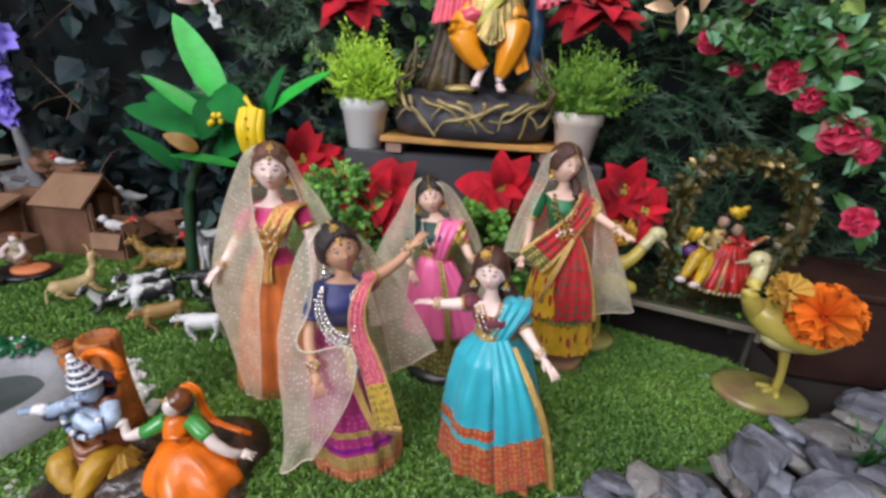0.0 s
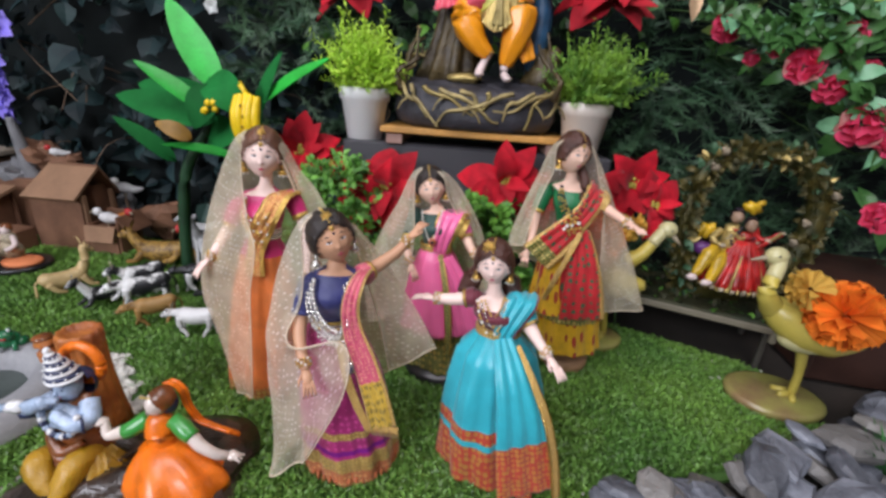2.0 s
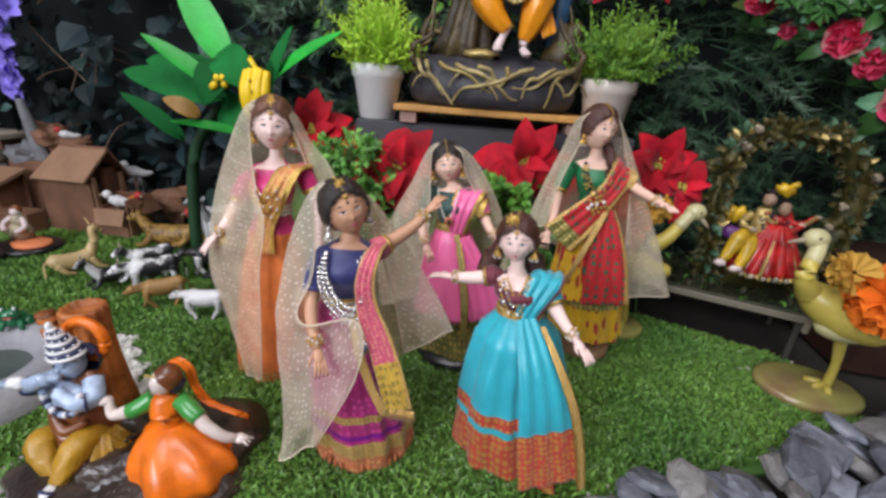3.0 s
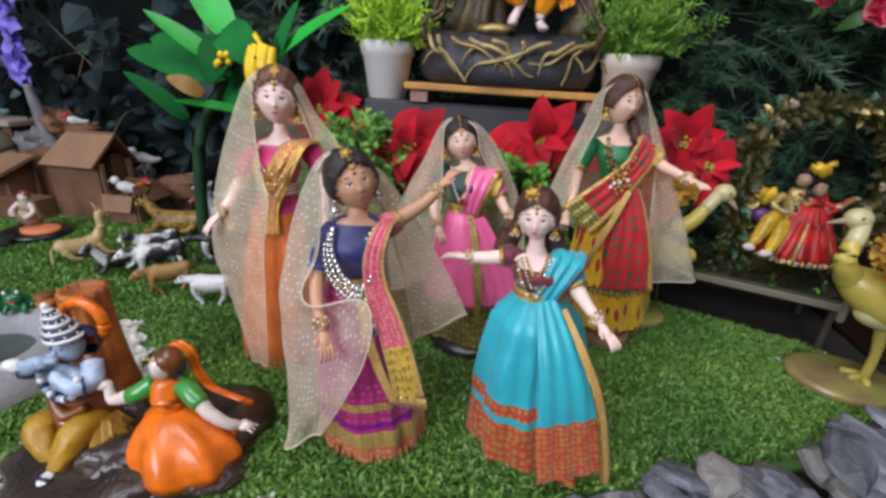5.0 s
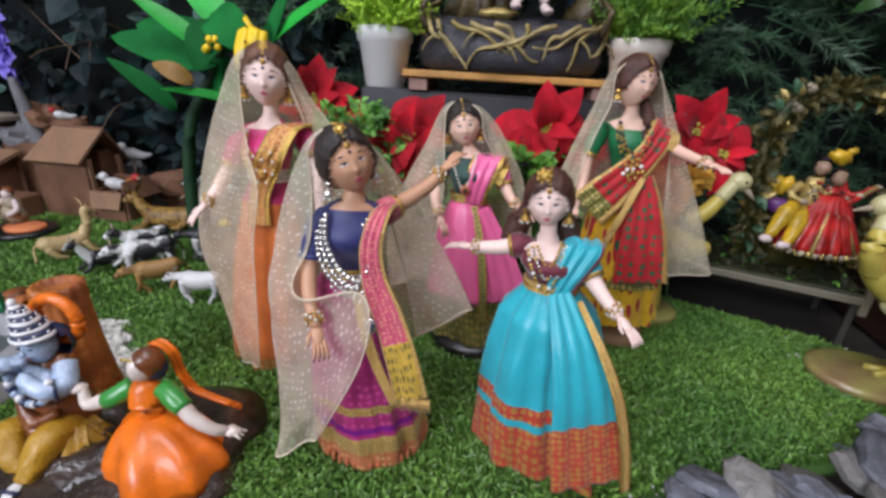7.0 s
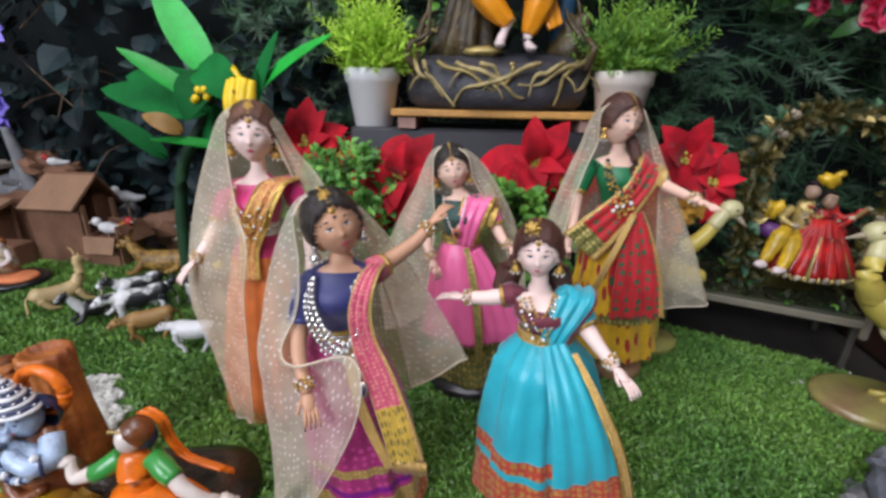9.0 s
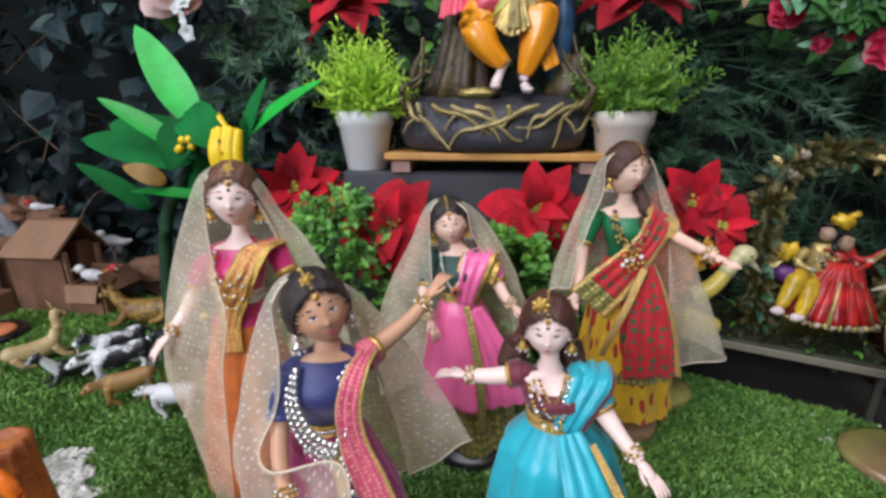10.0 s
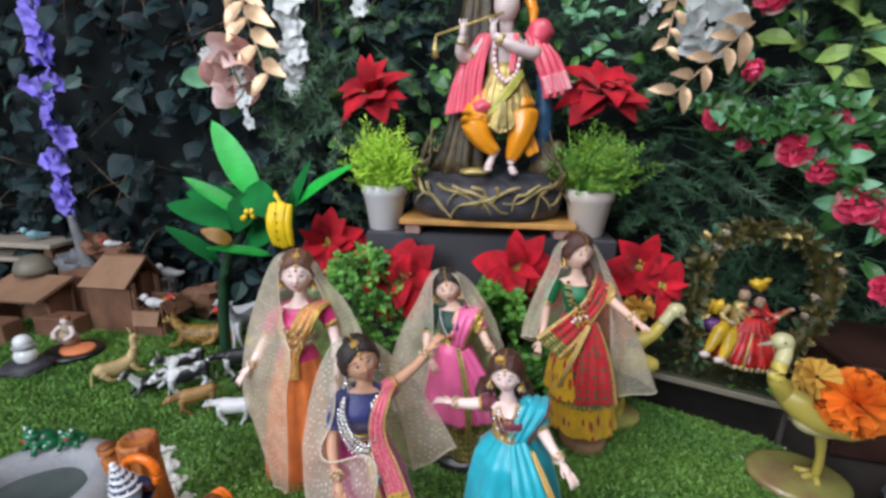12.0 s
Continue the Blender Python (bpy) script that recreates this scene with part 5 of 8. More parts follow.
poinsettia((-0.136, 0.785, 0.474), 0.070, (-0.1, -0.55, 0.80), "red velvet poinsettia above the lime plant", 26, 26)
poinsettia((0.245, 0.785, 0.478), 0.074, (0.1, -0.55, 0.80), "red velvet poinsettia above the olive plant", 27, 26)


def shrub(loc, size, height, n, label, seed, leaf=0.013):
    r = random.Random(seed)
    ob = thing("shrub", loc, label, "shrub", "small shrubs behind the dolls")
    g = Mesh()
    for k in range(9):
        a = r.uniform(0, 6.283)
        g.tube([(0, 0, 0), (math.cos(a) * size * 0.3, math.sin(a) * size * 0.3, height * 0.4), (math.cos(a) * size * 0.6, math.sin(a) * size * 0.6, height * 0.8)], [0.0022, 0.0016, 0.0008], STEM, 5)
    g.build("stalk", ob)
    g = Mesh()
    for k in range(n):
        a, u = r.uniform(0, 6.283), r.random() ** 0.5
        z = height * r.uniform(0.12, 1.0)
        w = size * math.sin(math.pi * min(0.97, 0.18 + 0.75 * z / height)) * u
        c = Vector((math.cos(a) * w, math.sin(a) * w, z))
        sprig(g, c, (math.cos(a) * 0.7, math.sin(a) * 0.7 - 0.3, 0.7), 0.028, leaf, leaf * 0.62, SHRUB, 7, r, 0.2)
    g.build("foliage", ob, smooth=False)


shrub((-0.118, 0.640, 0.0), 0.072, 0.225, 260, "small-leaved bright green artificial shrub on the lawn", 41)
shrub((0.098, 0.640, 0.0), 0.054, 0.195, 180, "small-leaved green artificial shrub on the lawn", 42, 0.015)
shrub((0.200, 0.655, 0.0), 0.050, 0.150, 70, "small-leaved green artificial shrub beside the box", 43, 0.015)
shrub((0.010, 0.665, 0.0), 0.050, 0.13, 70, "small-leaved green artificial shrub before the box", 44, 0.015)

# the banana plant
BANANA_LEAF = mat("banana_leaf_cloth", (0.015, 0.44, 0.05), 0.45, var=0.3, scale=25, fine=400, bump=0.15, col2=(0.012, 0.28, 0.03), trans=0.15, rand=0.35)
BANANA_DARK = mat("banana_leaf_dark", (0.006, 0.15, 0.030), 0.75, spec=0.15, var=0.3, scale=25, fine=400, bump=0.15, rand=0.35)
AMBER = mat("amber_dry_leaf", (0.24, 0.12, 0.006), 0.5, var=0.4, scale=40, bump=0.2)
YELLOW = mat("banana_yellow", (0.85, 0.58, 0.01), 0.4, var=0.15, scale=60, bump=0.1)
GREEN_STEM = mat("banana_stem_green", (0.012, 0.055, 0.020), 0.5, var=0.4, scale=40, bump=0.2)
bp = thing("banana_plant", (-0.335, 0.665, 0.0), "toy banana plant with glossy green leaves and yellow fruit", "plant")
g = Mesh()
p = smooth_path([(-0.045, 0, 0), (-0.042, 0, 0.1), (-0.022, -0.004, 0.2), (0.030, -0.010, 0.275), (0.050, -0.012, 0.325)], 8)
g.tube(p, spread((0.0095, 0.0090, 0.0080, 0.006, 0.005), len(p)), GREEN_STEM, 12)
g.build("trunk", bp)


def banana_leaf(b, t, w, m, bend=0.08, up=(0, -0.6, 0.8), fold=0.22, name="leaf"):
    g = Mesh()
    g.leaf(b, t, w, m, up=up, bend=bend, fold=fold, n=12, shape=0.75, blunt=0.65)
    m0 = len(g.v)
    g.v += [(q[0], q[1] + 0.0008, q[2] - 0.0006) for q in g.v]
    for q in list(g.f):
        g.face([m0 + i for i in q][::-1], m)
    b, t = Vector(b), Vector(t)
    g.tube([b, b.lerp(t, 0.5) + Vector((0, -0.001, bend * (t - b).length * 0.8)), b.lerp(t, 0.9)], [0.0018, 0.0013, 0.0006], m, 5)
    return g.build(name, bp)


for b, t, w, m, bend, up in (
        ((0.046, -0.010, 0.318), (-0.020, 0.000, 0.430), 0.042, BANANA_LEAF, 0.03, (0.3, -1, 0.3)),
        ((0.104, -0.012, 0.304), (0.202, 0.000, 0.370), 0.024, BANANA_LEAF, 0.04, (0, -0.6, 0.8)),
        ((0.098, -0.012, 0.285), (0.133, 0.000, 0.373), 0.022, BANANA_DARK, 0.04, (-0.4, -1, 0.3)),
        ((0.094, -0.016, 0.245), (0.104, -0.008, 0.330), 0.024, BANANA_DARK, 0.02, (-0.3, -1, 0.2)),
        ((0.034, -0.025, 0.290), (-0.046, -0.045, 0.348), 0.025, BANANA_LEAF, 0.03, (0, -0.6, 0.8)),
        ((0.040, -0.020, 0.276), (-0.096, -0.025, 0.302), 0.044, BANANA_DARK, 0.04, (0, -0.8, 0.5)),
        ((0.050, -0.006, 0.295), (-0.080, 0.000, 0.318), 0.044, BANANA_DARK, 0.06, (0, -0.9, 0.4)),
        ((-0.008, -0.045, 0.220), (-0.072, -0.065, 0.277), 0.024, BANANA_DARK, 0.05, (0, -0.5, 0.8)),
        ((0.080, -0.045, 0.234), (-0.011, -0.065, 0.246), 0.020, BANANA_LEAF, 0.03, (0, -0.4, 0.9)),
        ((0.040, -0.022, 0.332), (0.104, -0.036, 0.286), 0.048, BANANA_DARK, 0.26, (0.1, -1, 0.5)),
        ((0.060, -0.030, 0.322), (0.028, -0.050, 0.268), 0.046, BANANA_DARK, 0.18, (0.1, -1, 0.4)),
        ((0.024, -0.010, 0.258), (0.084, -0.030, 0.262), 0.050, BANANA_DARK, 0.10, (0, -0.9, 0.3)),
        ((0.026, -0.055, 0.254), (-0.014, -0.066, 0.274), 0.022, AMBER, 0.12, (0, -0.8, 0.6))):
    banana_leaf(b, t, w, m, bend, up)
bunch = Mesh()
for k in range(5):
    x = 0.093 + 0.0064 * k
    p = smooth_path([(x, -0.050 - 0.003 * (k % 2), 0.318 - 0.002 * abs(k - 2)), (x - 0.002, -0.057 - 0.003 * (k % 2), 0.285), (x, -0.052, 0.248 + 0.002 * abs(k - 2))], 6)
    bunch.tube(p, spread((0.0045, 0.0068, 0.0064, 0.0035), len(p)), YELLOW, 9)
for k in range(4):
    bunch.blob((0.1025 + 0.002 * (k % 2), -0.0635, 0.302 - 0.013 * k), (0.0016, 0.001, 0.0022), AMBER, None, 6, 5)
bunch.tube([(0.06, -0.02, 0.318), (0.092, -0.04, 0.328), (0.105, -0.05, 0.316)], [0.003, 0.004, 0.003], YELLOW, 7)
bunch.build("banana_fruit", bp, label="bright yellow banana bunch")
g = Mesh()
for k in range(9):
    a = k * 2.4
    g.blob((0.057 + 0.008 * math.cos(a), -0.056 + 0.004 * math.sin(a), 0.296 + 0.007 * math.sin(a * 1.7)), (0.0042, 0.004, 0.0045), YELLOW, None, 7, 6)
g.tube([(0.045, -0.02, 0.285), (0.046, -0.05, 0.294)], 0.0015, GREEN_STEM, 6)
g.build("flower_cluster", bp, label="small yellow flowers")

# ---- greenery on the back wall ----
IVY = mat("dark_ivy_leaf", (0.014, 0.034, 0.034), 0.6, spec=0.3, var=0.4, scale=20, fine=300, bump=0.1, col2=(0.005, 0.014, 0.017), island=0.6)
IVY_LIGHT = mat("pale_ivy_leaf", (0.05, 0.11, 0.09), 0.55, var=0.4, scale=20, fine=300, bump=0.1, island=0.5)
NEEDLE = mat("dark_fir_needle", (0.060, 0.135, 0.062), 0.55, var=0.4, scale=12, bump=0, col2=(0.026, 0.07, 0.036), island=0.5)
NEEDLE_GREY = mat("frosted_fir_needle", (0.12, 0.20, 0.12), 0.55, var=0.4, scale=12, bump=0, island=0.5)
TWIG = mat("brown_twig", (0.16, 0.10, 0.06), 0.7, var=0.4, scale=60, bump=0.4)
r = random.Random(51)
g = Mesh()
for k in range(2300):
    x, z = r.uniform(-1.75, -0.05), r.uniform(0.02, 1.05)
    y = 0.90 + 0.10 * r.random() + 0.03 * noise.noise((x * 5, z * 5, 1)) - (0.10 if z > 0.3 and x < -0.3 else 0) * r.random()
    a = r.uniform(-3.3, 0.2)
    ln = r.uniform(0.022, 0.060)
    d = Vector((math.cos(a) * 0.8, -r.uniform(0.0, 1.1), math.sin(a))).normalized()
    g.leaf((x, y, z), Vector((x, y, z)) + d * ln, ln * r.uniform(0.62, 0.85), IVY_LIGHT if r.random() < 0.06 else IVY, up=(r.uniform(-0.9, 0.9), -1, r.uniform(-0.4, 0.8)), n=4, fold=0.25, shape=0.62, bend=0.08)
for k in range(60):
    x, z = r.uniform(-1.5, -0.1), r.uniform(0.1, 0.9)
    p = smooth_path([(x, 0.99, z), (x + r.uniform(-0.08, 0.08), 0.90, z + r.uniform(-0.03, 0.10)), (x + r.uniform(-0.16, 0.16), 0.86, z + r.uniform(-0.12, 0.05))], 4)
    g.tube(p, 0.0012, TWIG, 4)
tagged(g.build("ivy_wall", smooth=False), "dense dark green artificial ivy covering the back", "ivy", kind="stuff")


def fir(name, boxes, seed, label):
    r = random.Random(seed)
    g = Mesh()
    for (x0, x1, y0, y1, z0, z1, n, ln) in boxes:
        for k in range(n):
            base = Vector((r.uniform(x0, x1), r.uniform(y0, y1), r.uniform(z0, z1)))
            d = Vector((r.uniform(-1, 1), r.uniform(-1.0, -0.1), r.uniform(-0.6, 0.5))).normalized()
            m = NEEDLE_GREY if r.random() < 0.16 else NEEDLE
            L = ln * r.uniform(0.6, 1.1)
            g.tube([base - d * 0.05, base + d * L * 0.5, base + d * L - Vector((0, 0, 0.2 * L))], [0.0012, 0.0010, 0.0005], NEEDLE, 4)
            for i in range(64):
                t = i / 64
                p = base + d * L * t - Vector((0, 0, 0.2 * L * t * t))
                w = Vector((r.gauss(0, 1), r.gauss(0, 1), r.gauss(0, 1))).normalized()
                q = p + (w * 0.8 + d * 0.75).normalized() * r.uniform(0.014, 0.028)
                s = (q - p).cross(Vector((0.3, -1, 0.2))).normalized() * 0.0015
                b = len(g.v)
                g.v += [tuple(p - s), tuple(p + s), tuple(q)]
                g.face((b, b + 1, b + 2), m)
    return tagged(g.build(name, smooth=False), label, "greenery", kind="stuff")


fir("fir_branches", [(-0.35, 0.45, 0.86, 1.0, 0.22, 0.95, 270, 0.11), (0.33, 1.3, 0.80, 1.0, 0.0, 0.95, 520, 0.12), (0.42, 1.0, 0.74, 0.86, 0.08, 0.50, 55, 0.10), (-0.34, -0.16, 0.76, 0.90, 0.33, 0.55, 34, 0.10)], 61, "dark green artificial fir branches on the back wall")

# ---- hanging flowers ----
WISTERIA = mat("violet_silk_petal", (0.34, 0.27, 0.88), 0.6, var=0.2, scale=40, bump=0.1, col2=(0.24, 0.18, 0.74), island=0.3, trans=0.25)
WHITE_SILK = mat("white_silk_petal", (0.78, 0.80, 0.78), 0.6, var=0.1, scale=40, bump=0.1, island=0.12, trans=0.25)
PINK_SILK = mat("pink_silk_petal", (0.90, 0.12, 0.24), 0.55, var=0.25, scale=50, bump=0.15, col2=(0.72, 0.04, 0.12), island=0.25, trans=0.15)
BLUSH = mat("blush_silk_petal", (0.84, 0.50, 0.44), 0.6, var=0.2, scale=40, bump=0.1, col2=(0.78, 0.34, 0.30), island=0.15, trans=0.2)
BLUSH_PALE = mat("pale_blush_silk_petal", (0.90, 0.67, 0.62), 0.6, var=0.1, scale=40, bump=0.1, island=0.1, trans=0.2)
GOLD_LEAF = mat("pale_gold_leaf", (0.66, 0.44, 0.26), 0.35, 0.45, var=0.3, scale=50, bump=0.2, island=0.3)
ROSE_LEAF = mat("rose_leaf_green", (0.05, 0.15, 0.035), 0.4, var=0.35, scale=40, bump=0.1, island=0.45)
MINT = mat("mint_leaf_green", (0.16, 0.38, 0.2), 0.45, var=0.25, scale=40, bump=0.1, island=0.3)
LIME_BROAD = mat("yellow_green_broad_leaf", (0.34, 0.50, 0.12), 0.45, var=0.3, scale=30, bump=0.1, island=0.3)


def floret(g, c, size, m, r, face=(0, -1, 0), n=5):
    f = (Vector(face) + Vector((r.uniform(-0.6, 0.6), r.uniform(-0.3, 0.3), r.uniform(-0.6, 0.6)))).normalized()
    sx = f.cross(Vector((0.1, 0.2, 1))).normalized()
    sz = sx.cross(f)
    a0 = r.uniform(0, 6.28)
    for k in range(n):
        a = a0 + 2 * math.pi * k / n
        d = sx * math.cos(a) + sz * math.sin(a)
        g.leaf(Vector(c), Vector(c) + d * size + f * size * 0.25, size * 0.95, m, up=f, n=4, fold=0.15, bend=0.12, shape=0.75, blunt=0.6)


def spike(name, label, top, bottom, width, m, n, seed, size, hook):
    """A hanging flower spike on a wire from the wall."""
    r = random.Random(seed)
    ob = thing(name, top, label, "flower")
    t, b = Vector((0, 0, 0)), Vector(bottom) - Vector(top)
    g = Mesh()
    g.tube(smooth_path([Vector(hook) - Vector(top), (0, 0.01, 0.02), b * 0.5, b], 6), 0.0015, STEM, 5)
    g.build("stem", ob)
    g = Mesh()
    for k in range(n):
        u = (k + r.random()) / n
        w = width * (1 - 0.45 * u) * (0.75 + 0.25 * math.sin(u * 19))
        floret(g, b * u + Vector((r.uniform(-w, w), r.uniform(-w, w) * 0.7, r.uniform(-0.01, 0.01))), size * r.uniform(0.75, 1.2), m, r)
    tagged(g.build("blossoms", ob, smooth=False), kind="stuff")


spike("violet_wisteria", "violet silk wisteria spike hanging over dark ivy", (-0.800, 0.84, 0.72), (-0.832, 0.84, 0.235), 0.030, WISTERIA, 64, 71, 0.020, (-0.80, 1.035, 0.80))
spike("white_wisteria", "white silk wisteria spike hanging beside gold leaves", (-0.262, 0.76, 0.70), (-0.265, 0.755, 0.472), 0.026, WHITE_SILK, 46, 72, 0.017, (-0.26, 1.035, 0.80))
spike("white_blossom_spray", "small white silk blossoms hanging from a stem", (-0.345, 0.73, 0.52), (-0.312, 0.70, 0.425), 0.016, WHITE_SILK, 15, 73, 0.010, (-0.35, 1.035, 0.60))
spike("white_blossom_spray", "small white silk blossoms beside the blush rose", (-0.395, 0.74, 0.55), (-0.408, 0.74, 0.515), 0.016, WHITE_SILK, 8, 74, 0.010, (-0.40, 1.035, 0.62))
spike("white_blossom_spray", "small white silk blossoms above the flower", (-0.155, 0.79, 0.66), (-0.155, 0.79, 0.60), 0.018, WHITE_SILK, 9, 75, 0.013, (-0.15, 1.035, 0.70))
spike("white_blossom_spray", "small white silk blossoms among fir branches", (0.305, 0.79, 0.66), (0.300, 0.79, 0.60), 0.018, WHITE_SILK, 9, 76, 0.013, (0.30, 1.035, 0.70))


def rose(loc, size, m, m2, label, seed, face, hook, long=1.0, leaves=4):
    r = random.Random(seed)
    ob = thing("rose", loc, label, "flower", "silk roses on the back wall")
    f = Vector(face).normalized()
    sx = f.cross(Vector((0.05, 0.1, 1))).normalized()
    sz = sx.cross(f)
    g = Mesh()
    for ring, (n, rad, lift) in enumerate(((3, 0.12, 0.55), (4, 0.28, 0.50), (5, 0.46, 0.36), (6, 0.66, 0.16))):
        for k in range(n):
            a = 2 * math.pi * k / n + ring * 0.7 + r.uniform(-0.2, 0.2)
            d = sx * math.cos(a) + sz * math.sin(a) * long
            b = d * size * rad * 0.35 - f * size * 0.30
            t = d * size * rad * 1.15 + f * size * lift
            g.leaf(b, t, size * (0.55 + 0.35 * rad), m if ring < 3 or k % 2 else m2, up=-d, n=5, fold=-0.35, bend=-0.22, shape=0.62, blunt=0.6)
            if size > 0.017:
                g.build("petal", ob)
                g = Mesh()
    if g.f:
        tagged(g.build("bloom", ob), kind="stuff")
    g = Mesh()
    g.tube(smooth_path([Vector(hook) - Vector(loc), -f * 0.05 + Vector((0, 0.02, 0.005)), -f * size * 0.3], 6), 0.0014, STEM, 5)
    g.build("stem", ob)
    for k in range(leaves):
        a = r.uniform(0, 6.28)
        d = sx * math.cos(a) + sz * math.sin(a) - f * 0.3
        g = Mesh()
        g.leaf(-f * size * 0.35 + d * size * 0.25, -f * size * 0.4 + d * size * r.uniform(1.2, 1.8), size * 0.62, ROSE_LEAF if k % 3 else MINT, up=f, n=4, fold=0.25, shape=0.7)
        g.build("leaf", ob)
    return ob


rose((-0.354, 0.72, 0.505), 0.056, BLUSH_PALE, BLUSH, "large blush pink silk rose hanging head", 81, (0.2, -0.9, -0.2), (-0.36, 1.035, 0.64), 1.5, 2)
for i, (px, pz, py, s) in enumerate(((0.401, 0.447, 0.73, 0.026), (0.454, 0.434, 0.71, 0.016), (0.460, 0.420, 0.71, 0.013), (0.497, 0.403, 0.70, 0.030), (0.533, 0.440, 0.69, 0.025), (0.532, 0.374, 0.69, 0.024), (0.566, 0.402, 0.68, 0.016),
                                     (0.567, 0.332, 0.66, 0.036), (0.604, 0.318, 0.66, 0.028), (0.438, 0.410, 0.72, 0.014), (0.449, 0.514, 0.75, 0.021), (0.480, 0.446, 0.71, 0.013), (0.655, 0.40, 0.70, 0.022), (0.625, 0.218, 0.65, 0.028), (0.690, 0.34, 0.68, 0.022))):
    rose((px, py, pz), s, PINK_SILK, BLUSH if i % 4 == 3 else PINK_SILK, "bright pink silk rose on a leafy vine" if s > 0.017 else "small pink silk rosebud on a leafy vine", 82 + i, (rng.uniform(-0.5, 0.3), -0.8, rng.uniform(-0.3, 0.5)), (px + 0.03, 1.035, pz + 0.06), 1.0, 6)
rose((0.395, 0.79, 0.590), 0.062, WHITE_SILK, WHITE_SILK, "large white silk flower behind gold leaves", 99, (-0.2, -0.8, 0.1), (0.40, 1.035, 0.64), 1.3, 0)
rose((0.474, 0.78, 0.622), 0.034, PINK_SILK, BLUSH_PALE, "pink silk peony above the rose vine", 100, (0, -0.8, -0.1), (0.48, 1.035, 0.66), 1.0, 2)

r = random.Random(103)
vine = thing("rose_vine", (0.40, 0.73, 0.44), "leafy green artificial rose vine across fir branches", "vine")
g = Mesh()
vp = smooth_path([(-0.02, 0.305, 0.08), (-0.01, 0.0, 0.02), (0.05, -0.02, -0.005), (0.12, -0.04, -0.01), (0.17, -0.06, -0.09), (0.24, -0.06, -0.12), (0.30, -0.04, -0.20)], 10)
g.tube(vp, 0.0018, STEM, 6)
vp2 = smooth_path([(0.05, -0.02, -0.005), (0.09, -0.03, 0.03), (0.15, -0.03, 0.02), (0.22, -0.02, -0.02), (0.29, -0.01, 0.03)], 10)
g.tube(vp2, 0.0016, STEM, 6)
g.build("stem", vine)
for k, q in enumerate((vp + vp2)[8:]):
    for s in range(3):
        g = Mesh()
        d = Vector((r.uniform(-1, 1), r.uniform(-0.9, 0.1), r.uniform(-0.8, 0.8))).normalized()
        ln = r.uniform(0.018, 0.034)
        g.leaf(q, q + d * ln, ln * 0.62, MINT if r.random() < 0.22 else ROSE_LEAF, up=(0, -1, 0.4), n=4, fold=0.25, shape=0.72)
        g.build("leaf", vine)


def gold_spray(loc, pts, n, ln, label, seed, hook):
    r = random.Random(seed)
    ob = thing("gold_leaf_spray", loc, label, "leaf spray")
    p = smooth_path(pts, 8)
    g = Mesh()
    g.tube([Vector(hook) - Vector(loc)] + p, 0.0014, GOLD_LEAF, 5)
    g.build("stem", ob)
    for k in range(n):
        q = p[int((k + 0.5) / n * (len(p) - 1))]
        d = (p[-1] - p[0]).normalized()
        s = d.cross(Vector((0, 1, 0))).normalized() * (1 if k % 2 else -1)
        g = Mesh()
        L = ln * r.uniform(0.75, 1.1)
        g.leaf(q, q + (s * 0.75 + d * 0.7 + Vector((0, r.uniform(-0.4, 0.1), 0))).normalized() * L, L * 0.42, GOLD_LEAF, up=(0, -1, 0.2), n=6, fold=0.3, shape=0.8, bend=0.1)
        g.build("leaf", ob)


gold_spray((-0.335, 0.745, 0.70), [(0.0, 0, 0), (0.005, -0.01, -0.06), (0.015, -0.012, -0.12), (0.045, -0.015, -0.20)], 13, 0.060, "pale gold leaf spray hanging beside a rose", 104, (-0.33, 1.035, 0.72))
gold_spray((0.440, 0.755, 0.580), [(0.0, 0, 0), (-0.03, -0.006, -0.03), (-0.07, -0.008, -0.07), (-0.10, -0.008, -0.10)], 9, 0.048, "pale gold leaf spray before a white flower", 105, (0.45, 1.035, 0.62))
gold_spray((0.345, 0.800, 0.640), [(0.0, 0, 0), (-0.005, -0.006, -0.04), (-0.010, -0.008, -0.09)], 8, 0.030, "dull gold seed spray among the fir branches", 106, (0.35, 1.035, 0.66))
g = Mesh()
r = random.Random(107)
for k in range(170):
    x, z = r.uniform(0.42, 0.95), r.uniform(0.40, 0.86)
    y = 0.90 - 0.10 * r.random()
    d = Vector((r.uniform(-1, 1), -r.uniform(0.1, 0.8), r.uniform(-0.9, 0.4))).normalized()
    ln = r.uniform(0.03, 0.06)
    g.leaf((x, y, z), Vector((x, y, z)) + d * ln, ln * 0.5, LIME_BROAD if r.random() < 0.6 and z > 0.46 else ROSE_LEAF, up=(0, -1, 0.3), n=4, fold=0.25)
for k in range(160):
    x, z = r.uniform(-0.28, 0.40), r.uniform(0.36, 0.80)
    y = 0.92 - 0.08 * r.random()
    d = Vector((r.uniform(-1, 1), -r.uniform(0.1, 0.8), r.uniform(-0.9, 0.6))).normalized()
    ln = r.uniform(0.02, 0.045)
    g.leaf((x, y, z), Vector((x, y, z)) + d * ln, ln * 0.55, SHRUB if r.random() < 0.5 else ROSE_LEAF, up=(0, -1, 0.3), n=4, fold=0.25)
